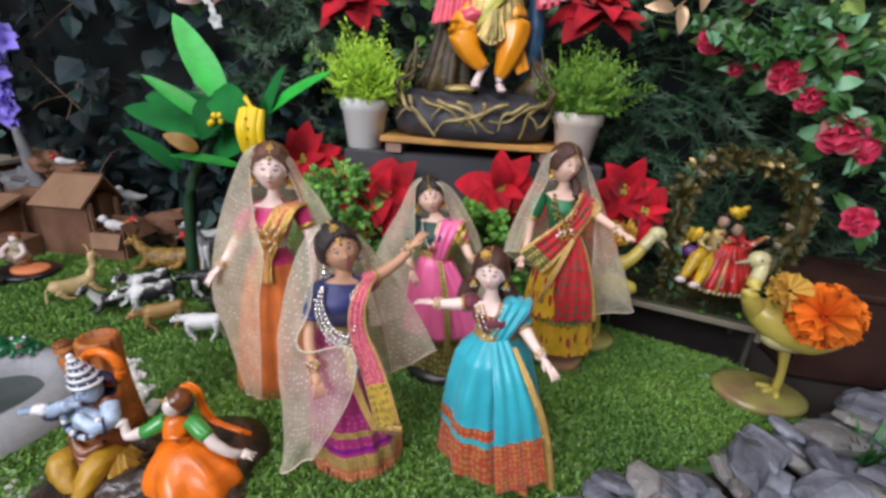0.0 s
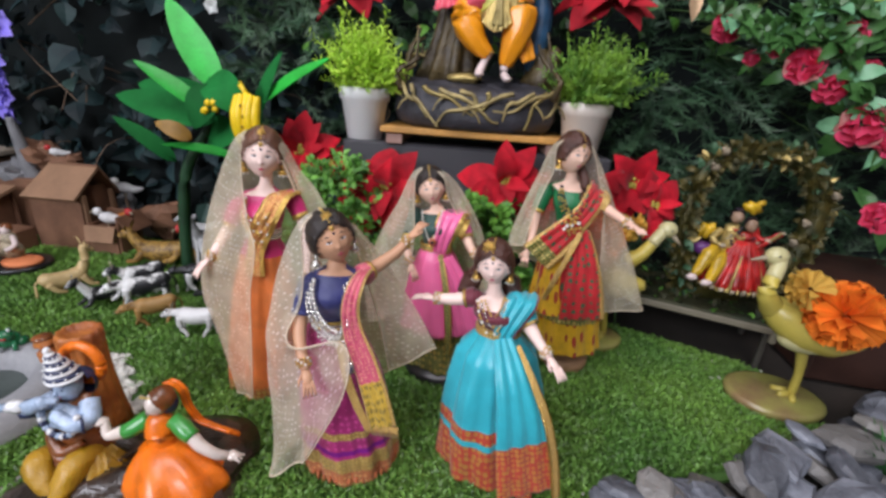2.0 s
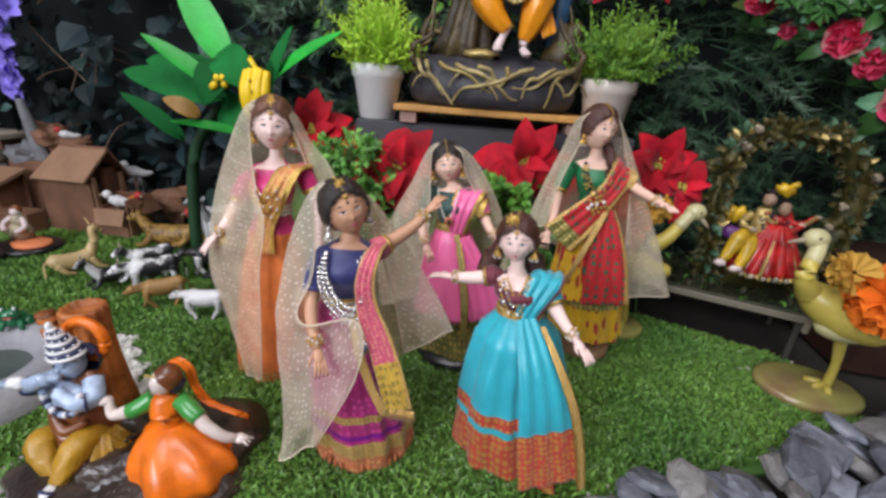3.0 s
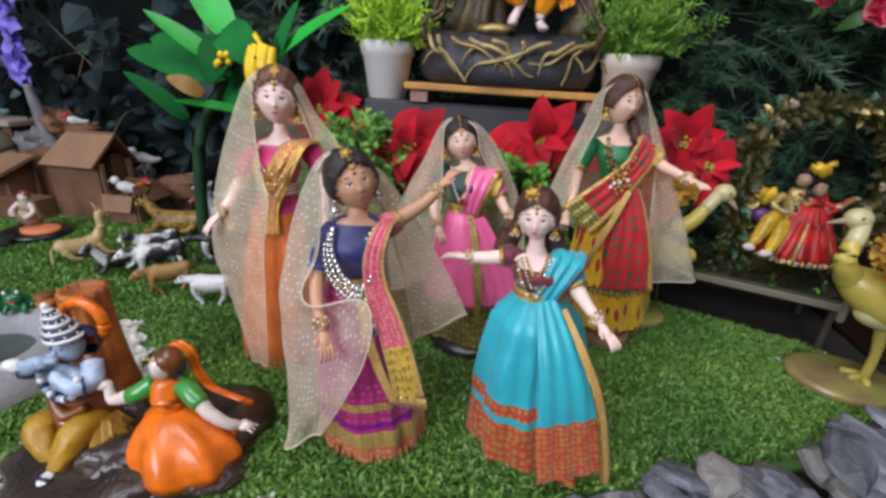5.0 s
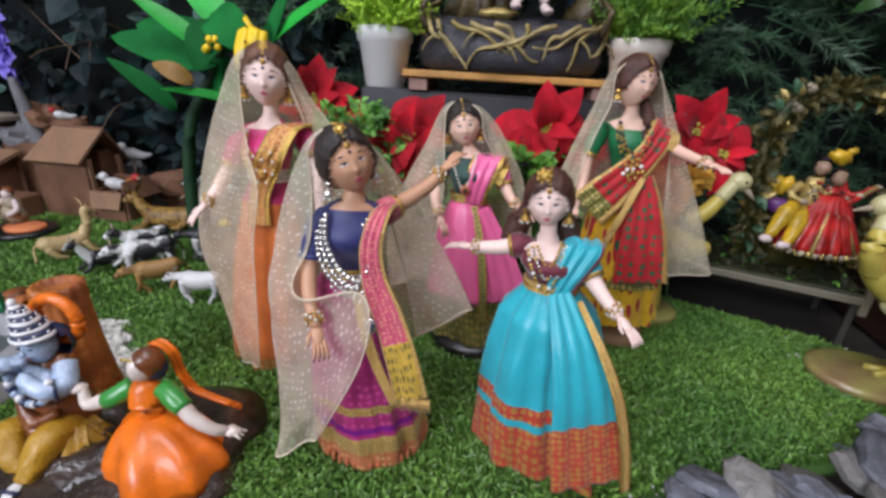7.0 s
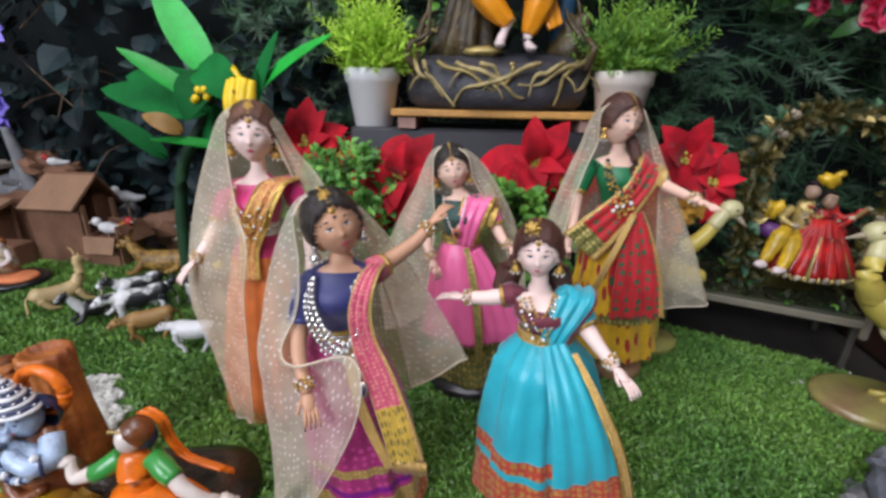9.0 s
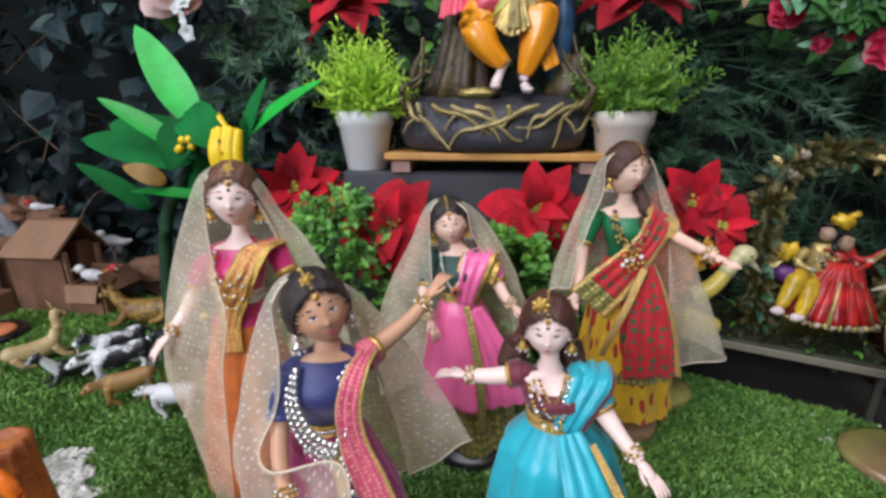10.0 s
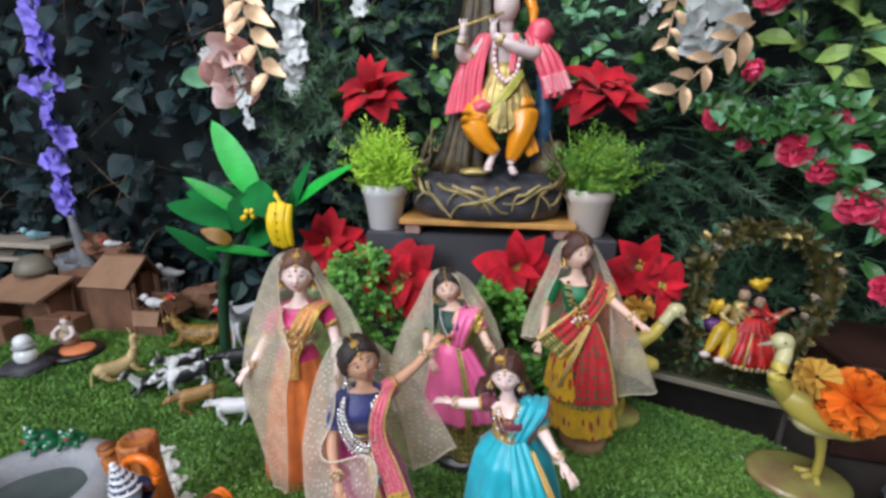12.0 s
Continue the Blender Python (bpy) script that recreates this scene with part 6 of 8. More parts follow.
for k in range(110):
    x, z = r.uniform(0.52, 0.95), r.uniform(0.48, 0.78)
    y = 0.84 - 0.10 * r.random()
    d = Vector((r.uniform(-1, 1), -r.uniform(0.2, 0.9), r.uniform(-0.7, 0.5))).normalized()
    ln = r.uniform(0.035, 0.075)
    g.leaf((x, y, z), Vector((x, y, z)) + d * ln, ln * 0.5, LIME_BROAD if r.random() < 0.7 else MINT, up=(0, -1, 0.5), n=5, fold=0.25)
for k in range(60):
    x, z = r.uniform(0.17, 0.28), r.uniform(0.47, 0.66)
    y = 0.88 - 0.06 * r.random()
    d = Vector((r.uniform(-1, 1), -r.uniform(0.2, 0.9), r.uniform(-0.7, 0.5))).normalized()
    ln = r.uniform(0.018, 0.036)
    g.leaf((x, y, z), Vector((x, y, z)) + d * ln, ln * 0.5, MINT, up=(0, -1, 0.5), n=4, fold=0.25)
tagged(g.build("broad_leaves", smooth=False), "mixed broad green leaves behind the flowers", "foliage", kind="stuff")

# ---- swing, cranes and crate ----
# deck, edge and ring colours are darkened to carry the shade over the swing
MOSS = mat("mossy_olive_board", (0.045, 0.042, 0.014), 0.7, var=0.6, scale=30, fine=300, bump=0.7, col2=(0.014, 0.022, 0.008))
WHITE_EDGE = mat("white_painted_edge", (0.20, 0.175, 0.125), 0.5, var=0.2, scale=40, bump=0.1)
CLEAR_GREY = mat("grey_plastic_leg", (0.055, 0.050, 0.042), 0.35, var=0.2, bump=0.05)
ARCH_GOLD = mat("olive_gold_resin", (0.10, 0.078, 0.016), 0.42, 0.3, var=0.6, scale=60, fine=400, bump=0.8, col2=(0.028, 0.032, 0.008))
RED_PAINT = mat("scarlet_resin_paint", (0.56, 0.016, 0.012), 0.45, var=0.6, scale=60, bump=0.3, coat=0.3)
YELLOW_PAINT = mat("yellow_resin_paint", (0.74, 0.46, 0.02), 0.4, var=0.55, scale=60, bump=0.2, coat=0.3)
VIOLET_PAINT = mat("violet_resin_paint", (0.12, 0.03, 0.16), 0.4, var=0.3, bump=0.2)
CREAM_RESIN = mat("cream_resin_paint", (0.50, 0.41, 0.28), 0.45, var=0.6, scale=80, bump=0.3)
CRANE = mat("yellow_green_crane_paint", (0.60, 0.48, 0.09), 0.35, var=0.25, scale=18, bump=0.1, col2=(0.42, 0.34, 0.07), coat=0.1)
CRANE_PALE = mat("ivory_crane_paint", (0.60, 0.55, 0.28), 0.35, var=0.25, scale=18, bump=0.1, coat=0.2)
TULLE_ORANGE = mat("orange_tulle", (0.95, 0.23, 0.012), 0.8, var=0.08, scale=40, bump=0.1, trans=0.12, island=0.15)
TULLE_YELLOW = mat("yellow_tulle", (0.85, 0.52, 0.09), 0.8, var=0.2, scale=40, bump=0.1, trans=0.4, island=0.15)
DISC_OLIVE = mat("olive_lacquered_disc", (0.34, 0.33, 0.09), 0.25, var=0.4, scale=25, bump=0.1, col2=(0.26, 0.17, 0.08), coat=0.4)
CRATE = mat("dark_brown_crate", (0.045, 0.018, 0.012), 0.5, var=0.4, scale=20, fine=200, bump=0.2)

ang = -21.8
deck = thing("swing_platform", (0.395, 0.655, 0.0), "mossy olive display board on short legs", "platform", rz=ang)
g = Mesh()
g.box((0, 0.030, 0.068), (0.235, 0.125, 0.012), MOSS, bev=0.002)
g.build("deck", deck, smooth=False)
g = Mesh()
g.box((0, -0.0345, 0.0665), (0.237, 0.004, 0.009), WHITE_EDGE, bev=0.001)
g.build("front_edge", deck, smooth=False, label="dull white front edge")
for x in (-0.112, 0.112):
    for y in (-0.026, 0.086):
        g = Mesh()
        g.box((x, y, 0.031), (0.007, 0.007, 0.062), CLEAR_GREY, bev=0.001)
        g.build("leg", deck, smooth=False)
g = Mesh()
g.box((0.118, -0.034, 0.066), (0.008, 0.010, 0.034), WHITE_EDGE, bev=0.002)
g.build("end_cap", deck, smooth=False, label="small white end cap")
r = random.Random(121)
g = Mesh()
for k in range(260):
    x, y = r.uniform(-0.115, 0.115), r.uniform(-0.028, 0.09)
    d = Vector((r.uniform(-1, 1), r.uniform(-1, 0.5), r.uniform(0.1, 0.7))).normalized()
    ln = r.uniform(0.007, 0.018)
    g.leaf((x, y, 0.0735), Vector((x, y, 0.0735)) + d * ln, ln * 0.45, SHRUB if k % 5 == 0 else MOSS, n=3)
tagged(g.build("moss", deck, smooth=False), kind="stuff")

# ring of the swing
sw = thing("ring_swing", (0.478, 0.685, 0.0745), "olive gold resin ring of leaves and branches", "swing frame")
g = Mesh()
ring = [(-0.075, -0.02, 0.004), (-0.100, -0.03, 0.075), (-0.102, -0.03, 0.130), (-0.086, -0.016, 0.185), (-0.050, -0.006, 0.208), (0.0, 0, 0.213), (0.045, 0, 0.205), (0.078, 0, 0.178), (0.092, 0, 0.140), (0.090, -0.002, 0.10), (0.075, -0.006, 0.06), (0.05, -0.01, 0.02), (0.03, -0.01, 0.0)]
p = smooth_path(ring, 6)
g.tube(p, [0.007 + 0.009 * max(0, math.sin(math.pi * (i / len(p)) ** 1.6)) for i in range(len(p))], ARCH_GOLD, 10)
g.build("ring", sw)
g = Mesh()
r = random.Random(122)
for k in range(900):
    q = r.choice(p)
    d = Vector((r.gauss(0, 1), r.gauss(-0.4, 0.8), r.gauss(0, 1))).normalized()
    ln = r.uniform(0.009, 0.022)
    m = GOLD_PAINT if k % 26 == 0 else (NEEDLE if k % 6 == 2 else ARCH_GOLD)
    g.leaf(q + d * 0.008, q + d * (0.008 + ln), ln * 0.5, m, up=(0, -1, 0.2), n=3, fold=0.3)
tagged(g.build("leaves", sw, smooth=False), kind="stuff")
for x, z in ((-0.092, 0.118), (-0.080, 0.192), (-0.072, 0.213), (0.055, 0.095), (0.062, 0.125), (0.088, 0.165)):
    g = Mesh()
    g.blob((x, -0.028, z), (0.006, 0.005, 0.005), CREAM_RESIN, Euler((r.random(), r.random(), r.random())).to_matrix(), 10, 8, wob=0.5)
    g.blob((x - 0.005, -0.030, z + 0.004), (0.003, 0.003, 0.003), CREAM_RESIN, None, 8, 6)
    g.build("bird_ornament", sw)

FACE_TONE = mat("tan_resin_face_paint", (0.36, 0.23, 0.15), 0.4, var=0.3, scale=150, bump=0.2)
# two seated figures on the swing, one casting
g = Mesh()
g.box((0.004, 0.012, 0.036), (0.075, 0.034, 0.071), ARCH_GOLD, bev=0.006)
g.blob((0.0, 0.004, 0.078), (0.050, 0.026, 0.014), ARCH_GOLD, None, 16, 8, wob=0.2)
for pts, rad, m in (([(-0.022, 0, 0.090), (-0.042, -0.024, 0.088), (-0.058, -0.034, 0.066), (-0.066, -0.040, 0.056)], (0.010, 0.011, 0.008, 0.005), YELLOW_PAINT),
                    ([(-0.012, 0, 0.086), (-0.030, -0.030, 0.080), (-0.040, -0.042, 0.060), (-0.046, -0.046, 0.050)], (0.010, 0.010, 0.008, 0.005), YELLOW_PAINT)):
    q = smooth_path(pts, 5)
    g.tube(q, spread(rad, len(q)), m, 10)
    g.blob(q[-1] + Vector((-0.004, -0.003, -0.002)), (0.009, 0.006, 0.005), PALE_PAINT, None, 8, 6)
g.blob((-0.048, -0.012, 0.092), (0.016, 0.012, 0.010), VIOLET_PAINT, None, 10, 8, wob=0.3)
g.lathe([(0.012, 0.112), (0.020, 0.098), (0.033, 0.078), (0.046, 0.050), (0.049, 0.042)], RED_PAINT, c=(0.004, -0.024, 0), seg=64, sy=0.72, ripple=0.10, waves=16, caps=(True, True))
for k in range(22):
    a = math.pi + math.pi * k / 21
    g.blob((0.004 + 0.051 * math.cos(a), -0.024 + 0.037 * math.sin(a), 0.040), (0.0036, 0.003, 0.0040), GOLD_PAINT if k % 2 else CREAM_RESIN, None, 6, 5)
for k in range(18):
    a = math.pi + math.pi * k / 17
    g.tube([(0.004 + 0.024 * math.cos(a), -0.024 + 0.018 * math.sin(a), 0.092), (0.004 + 0.050 * math.cos(a), -0.024 + 0.036 * math.sin(a), 0.042)], [0.0012, 0.0020], RED_PAINT if k % 3 else GOLD_PAINT, 5)
for x, z, m, top in ((-0.012, 0.144, GOLD_PAINT, EYE), (0.012, 0.132, CREAM_RESIN, YELLOW_PAINT)):
    q = smooth_path([(x * 0.6, -0.004, 0.086), (x * 0.8, -0.008, 0.106), (x, -0.008, z - 0.012)], 4)
    g.tube(q, spread((0.015, 0.0145, 0.008), len(q)), m if x < 0 else RED_PAINT, 14)
    g.blob((x, -0.012, z), (0.0080, 0.0085, 0.0098), FACE_TONE, None, 12, 8)
    g.blob((x + 0.002, -0.007, z + 0.004), (0.0092, 0.0094, 0.0100), EYE, None, 12, 8, keep=lambda q: q.y > -0.2 or q.z > 0.65)
    for k in range(16):
        a = 2.4 * k
        g.blob((x + 0.014 * math.cos(a) * (k / 16) ** 0.5, -0.021 - 0.001 * (k % 3), z - 0.026 + 0.014 * math.sin(a) * (k / 16) ** 0.5), (0.0026,) * 3, (CREAM_RESIN, GOLD_PAINT, RED_PAINT, EYE)[k % 4], None, 6, 5)
g.blob((0.014, 0.002, 0.158), (0.014, 0.009, 0.009), YELLOW_PAINT, Euler((0, 0.4, 0)).to_matrix(), 12, 8, wob=0.5)
g.blob((0.024, 0.000, 0.166), (0.006, 0.005, 0.006), YELLOW_PAINT, None, 8, 6, wob=0.5)
g.loft([[(0.024, 0.004, 0.140), (0.034, -0.004, 0.118), (0.044, -0.012, 0.092)], [(0.012, -0.014, 0.118), (0.022, -0.024, 0.102), (0.034, -0.028, 0.086)]], RED_PAINT, 14, 10, 0.003, 0.003, 4)
for pts in ([(-0.024, -0.004, 0.120), (-0.040, -0.012, 0.108), (-0.030, -0.026, 0.102)], [(0.024, -0.004, 0.118), (0.038, -0.014, 0.112), (0.056, -0.018, 0.126)], [(0.0, -0.012, 0.116), (0.014, -0.028, 0.102), (0.034, -0.026, 0.114)]):
    q = smooth_path(pts, 5)
    g.tube(q, spread((0.0055, 0.0048, 0.0036), len(q)), GOLD_PAINT if pts[0][0] < 0 else RED_PAINT, 8)
    g.blob(q[-1], (0.005, 0.004, 0.004), CREAM_RESIN, None, 8, 6)
g.tube([(0.010, -0.034, 0.094), (0.052, -0.024, 0.126)], 0.0020, GOLD_PAINT, 6)
for k in range(4):
    g.blob((-0.052 + 0.006 * k, 0.006, 0.112 + 0.006 * (k % 2)), (0.008, 0.006, 0.010), YELLOW_PAINT, None, 8, 6, wob=0.4)
g.worn(0.0024, 150)
for i, v in enumerate(g.v):
    g.v[i] = (v[0] * 0.90, v[1] * 0.90, v[2] * 0.90)
tagged(g.build("figurine", loc=(0.446, 0.650, 0.0745)), "small resin figurine of a couple in red and yellow", "figurine")


def crane(loc, rz, neck, beak_way, tail, seed, label, disc=0.055, flip=1):
    """A standing toy crane with a ruffled tail."""
    r = random.Random(seed)
    ob = thing("crane_ornament", loc, label, "bird ornament", "crane ornaments", rz)
    g = Mesh()
    g.lathe([(disc, 0.0), (disc * 1.02, 0.008), (disc * 1.0, 0.0115), (disc * 0.9, 0.013), (0.0, 0.0145)], DISC_OLIVE, seg=40, sy=0.82, caps=(True, False))
    g.build("base_disc", ob, label="glossy olive oval base")
    g = Mesh()
    g.tube(smooth_path([(0.020, 0.0, 0.005), (0.012, -0.008, 0.05), (-0.002, -0.012, 0.10)], 6), spread((0.0052, 0.0046, 0.008), 13), CRANE, 10)
    for k in range(3):
        a = radians(160 + 40 * k)
        g.tube([(0.020, 0.0, 0.0155), (0.020 + 0.022 * math.cos(a), 0.022 * math.sin(a), 0.0155)], [0.005, 0.003], CRANE, 7)
    g.build("leg", ob)
    g = Mesh()
    q = smooth_path([(-0.046, -0.006, 0.136), (-0.034, -0.008, 0.126), (-0.008, -0.014, 0.112), (0.022, -0.020, 0.104), (0.050, -0.028, 0.108)], 6)
    g.tube(q, spread((0.012, 0.021, 0.027, 0.022, 0.006), len(q)), CRANE, 16, 0.92)
    g.blob((0.0, -0.016, 0.098), (0.034, 0.018, 0.016), CRANE_PALE, None, 14, 10)
    g.build("body", ob)
    g = Mesh()
    q = smooth_path(neck, 7)
    g.tube(q, spread((0.0135, 0.0095, 0.0078, 0.0075, 0.0082), len(q)), CRANE, 12)
    k = len(q) // 2
    g.tube(q[k:], [x * 1.04 for x in spread((0.0135, 0.0095, 0.0078, 0.0075, 0.0082), len(q))[k:]], CRANE_PALE, 12)
    g.build("neck", ob)
    h = Vector(neck[-1])
    bw = Vector(beak_way).normalized()
    g = Mesh()
    g.blob(h + bw * 0.003, (0.0125, 0.0105, 0.0108), CRANE_PALE, None, 14, 10)
    for s in (-1, 1):
        g.blob(h + bw * 0.006 + Vector((0, s * 0.0092, 0.003)), (0.0016, 0.0012, 0.0016), EYE, None, 6, 5)
    hd = g.build("head", ob, label="ivory head")
    g = Mesh()
    g.tube([h + bw * 0.010, h + bw * 0.020, h + bw * 0.030], [0.0042, 0.0026, 0.0008], CREAM_RESIN, 8)
    g.build("beak", hd)
    t = Vector(tail)
    for nm, c, size, m, n in (("tulle_tail", t, 0.034, TULLE_ORANGE, 84), ("tulle_ruffle", t + Vector((-0.042 * flip, 0.004, 0.024)), 0.020, TULLE_YELLOW, 30)):
        g = Mesh()
        for k in range(n):
            d = Vector((r.gauss(0, 1), r.gauss(0, 0.8), r.gauss(0, 0.9))).normalized()
            up = d.cross(Vector((r.gauss(0, 1), r.gauss(0, 1), r.gauss(0, 1)))).normalized()
            side = d.cross(up)
            rows = []
            for i in range(4):
                u = 0.15 + 0.85 * i / 3
                rows.append([c + d * size * u * (1 + 0.05 * math.sin(j * 1.9 + k)) + side * (j / 6 - 0.5) * size * 0.95 * u + up * size * 0.16 * u * math.sin(j * 2.1 + k) for j in range(7)])
            g.grid(rows, m, closed=False)
        tagged(g.build(nm, ob), "ruffled orange tulle" if m is TULLE_ORANGE else "ruffled yellow tulle", kind="stuff")
    return ob


crane((0.470, 0.520, 0.001), 0, [(-0.046, -0.008, 0.132), (-0.062, -0.014, 0.152), (-0.052, -0.004, 0.176), (-0.050, 0.002, 0.190)], (-1, 0, -0.25), (0.000, -0.046, 0.146), 131, "yellow green crane ornament with orange tulle tail")
crane((0.268, 0.625, 0.001), 0, [(0.026, -0.012, 0.136), (0.040, -0.018, 0.150), (0.056, -0.018, 0.176), (0.064, -0.016, 0.188)], (0.7, -0.2, -0.7), (-0.022, -0.014, 0.160), 132, "yellow crane ornament standing behind a veiled doll", 0.045, -1)

cr = thing("crate", (0.69, 0.64, 0.0), "dark brown wooden crate in shade", "crate", rz=-8)
g = Mesh()
g.box((0, 0, 0.064), (0.26, 0.16, 0.128), CRATE, bev=0.003)
g.build("body", cr, smooth=False)
g = Mesh()
g.box((0, 0, 0.1335), (0.27, 0.17, 0.010), CRATE, bev=0.002)
g.build("lid", cr, smooth=False)

# ---- slate stones in front ----
SLATE = mat("grey_slate", (0.25, 0.265, 0.305), 0.55, var=0.45, scale=25, fine=260, bump=0.5, col2=(0.085, 0.09, 0.108), rand=0.4)
SLATE_LIGHT = mat("brown_grey_slate", (0.22, 0.21, 0.20), 0.6, var=0.35, scale=25, fine=260, bump=0.5, col2=(0.17, 0.16, 0.15), rand=0.3)
r = random.Random(141)


def slate(loc, size, rz, tilt, m, seed):
    rr = random.Random(seed)
    g = Mesh()
    n = 9
    ang0 = [2 * math.pi * (k + rr.uniform(-0.3, 0.3)) / n for k in range(n)]
    rad = [rr.uniform(0.7, 1.15) for k in range(n)]
    rows = []
    for z, f in ((-0.5, 0.82), (-0.25, 1.0), (0.15, 0.97), (0.42, 0.80), (0.52, 0.45)):
        rows.append([Vector((math.cos(a) * q * f * size[0] + rr.uniform(-0.05, 0.05) * size[0], math.sin(a) * q * f * size[1] + rr.uniform(-0.05, 0.05) * size[1], (z + rr.uniform(-0.09, 0.09)) * size[2])) for a, q in zip(ang0, rad)])
    g.grid(rows, m, caps=(True, True))
    ob = g.build("slate_stone", smooth=False)
    rot = Euler((tilt[0], tilt[1], rz))
    mt = rot.to_matrix()
    low = min((mt @ Vector(v)).z for v in g.v)
    ob.location, ob.rotation_euler = (loc[0], loc[1], loc[2] - low), rot
    return tagged(ob, "flat grey slate stone on the lawn's edge" if m is SLATE else "brownish grey slate stone on the lawn's edge", "stone", "slate stones along the lawn")


edge = [(-0.3, 0.245), (-0.12, 0.268), (-0.06, 0.276), (0.13, 0.322), (0.22, 0.352), (0.40, 0.425), (0.53, 0.485), (0.67, 0.555), (0.9, 0.66)]
for k in range(210):
    x = r.uniform(-0.11, 0.82) if k % 3 else r.uniform(0.14, 0.60)
    back = r.random() ** 1.3
    y = lerp(edge, x) - 0.014 - 0.13 * back
    if x < 0.12 and back > 0.35:
        continue
    big = lerp([(-0.1, 0.8), (0.1, 0.85), (0.25, 1.0), (0.4, 1.35), (0.8, 1.6)], x)
    s = r.uniform(0.012, 0.025) * big
    z = -0.004 + (0.012 + 0.016 * r.random()) * (k % 2) * (1 if x > 0.2 else 0.3)
    slate((x, y, z), (s, s * r.uniform(0.55, 0.85), s * r.uniform(0.32, 0.62)), r.uniform(0, 6.28), (r.uniform(-0.35, 0.35), r.uniform(-0.35, 0.35)), SLATE_LIGHT if r.random() < 0.25 else SLATE, 200 + k)

CHIP = mat("white_gravel", (0.62, 0.60, 0.54), 0.7, var=0.3, scale=60, bump=0.3, island=0.25)


def gravel(name, label, spots, seed):
    r = random.Random(seed)
    g = Mesh()
    for x0, x1, y0, y1, n, s0, s1 in spots:
        for k in range(n):
            s = r.uniform(s0, s1)
            g.blob((r.uniform(x0, x1), r.uniform(y0, y1), s * 0.55), (s, s * r.uniform(0.6, 1), s * 0.65), CHIP, Euler((0, 0, r.random() * 6)).to_matrix(), 6, 4, wob=0.5)
    return tagged(g.build(name, smooth=False), label, "gravel", kind="stuff")


gravel("gravel", "loose white gravel chips", [(-0.295, -0.255, 0.374, 0.402, 130, 0.0025, 0.005), (-0.322, -0.280, 0.398, 0.428, 150, 0.0025, 0.005), (-0.348, -0.306, 0.424, 0.450, 140, 0.0025, 0.005), (-0.368, -0.328, 0.446, 0.470, 120, 0.0025, 0.005), (-0.36, -0.20, 0.235, 0.30, 300, 0.002, 0.005), (-0.12, 0.12, 0.262, 0.292, 90, 0.0018, 0.004), (0.13, 0.24, 0.325, 0.37, 24, 0.001, 0.0022), (0.40, 0.50, 0.55, 0.60, 16, 0.002, 0.005)], 151)

TUFT = mat("plastic_grass_green", (0.05, 0.20, 0.05), 0.4, var=0.3, scale=40, bump=0, island=0.4, trans=0.15)
tuft = thing("grass_tuft", (0.505, 0.405, 0.0), "dark green plastic grass tuft beside slate stones", "plant")
r = random.Random(161)
g = Mesh()
for k in range(70):
    a = r.uniform(0, 6.28)
    d = Vector((math.cos(a) * r.uniform(0.2, 0.9), math.sin(a) * r.uniform(0.2, 0.9), 1)).normalized()
    ln = r.uniform(0.03, 0.065)
    g.leaf((math.cos(a) * 0.008, math.sin(a) * 0.008, -0.004), d * ln, 0.005, TUFT, n=4, bend=0.12)
tagged(g.build("blade", tuft, smooth=False), kind="stuff")

# ---- seated couple, stump and pond ----
STUMP = mat("orange_brown_stump_paint", (0.52, 0.175, 0.035), 0.5, var=0.4, scale=40, fine=250, bump=0.6, col2=(0.26, 0.07, 0.018))
SKY_SKIN = mat("sky_blue_gloss_paint", (0.46, 0.58, 0.76), 0.25, var=0.4, scale=90, bump=0.3, coat=0.2)
WHITE_GLOSS = mat("white_gloss_paint", (0.78, 0.78, 0.78), 0.25, var=0.1, bump=0.05, coat=0.4)
BROWN_GLOSS = mat("brown_gloss_paint", (0.28, 0.085, 0.022), 0.28, var=0.6, scale=50, bump=0.3, coat=0.4)
MUSTARD = mat("mustard_gloss_paint", (0.50, 0.27, 0.015), 0.36, var=0.25, scale=40, bump=0.5, coat=0.15)
ORANGE_GLOSS = mat("bright_orange_gloss_paint", (0.92, 0.19, 0.006), 0.34, var=0.3, scale=60, bump=0.15, coat=0.3)
GREEN_GLOSS = mat("green_gloss_paint", (0.04, 0.30, 0.05), 0.28, var=0.2, bump=0.1, coat=0.3)
DARK_BASE = mat("dark_brown_gloss_base", (0.045, 0.028, 0.02), 0.28, var=0.6, scale=40, fine=250, bump=0.7, coat=0.3)
PALE_GLOSS = mat("pale_gloss_skin_paint", (0.72, 0.62, 0.55), 0.3, var=0.12, bump=0.08, coat=0.3)
INK = mat("dark_blue_gloss_paint", (0.03, 0.04, 0.10), 0.3, var=0.2, bump=0.1)

g = Mesh()
g.lathe([(0.026, 0.0), (0.0225, 0.02), (0.0190, 0.055), (0.0170, 0.090), (0.0175, 0.106), (0.0168, 0.111), (0.014, 0.112), (0.013, 0.108), (0.0, 0.1075)], STUMP, seg=66, ripple=0.045, waves=13, caps=(True, False))
st = g.build("tree_stump", loc=(-0.273, 0.362, 0.0))
tagged(st, "orange brown painted tree stump with a side branch", "tree stump")
g = Mesh()
q = smooth_path([(-0.012, -0.006, 0.060), (-0.026, -0.006, 0.082), (-0.033, -0.004, 0.102)], 5)
g.tube(q, spread((0.010, 0.0085, 0.008), len(q)), STUMP, 14)
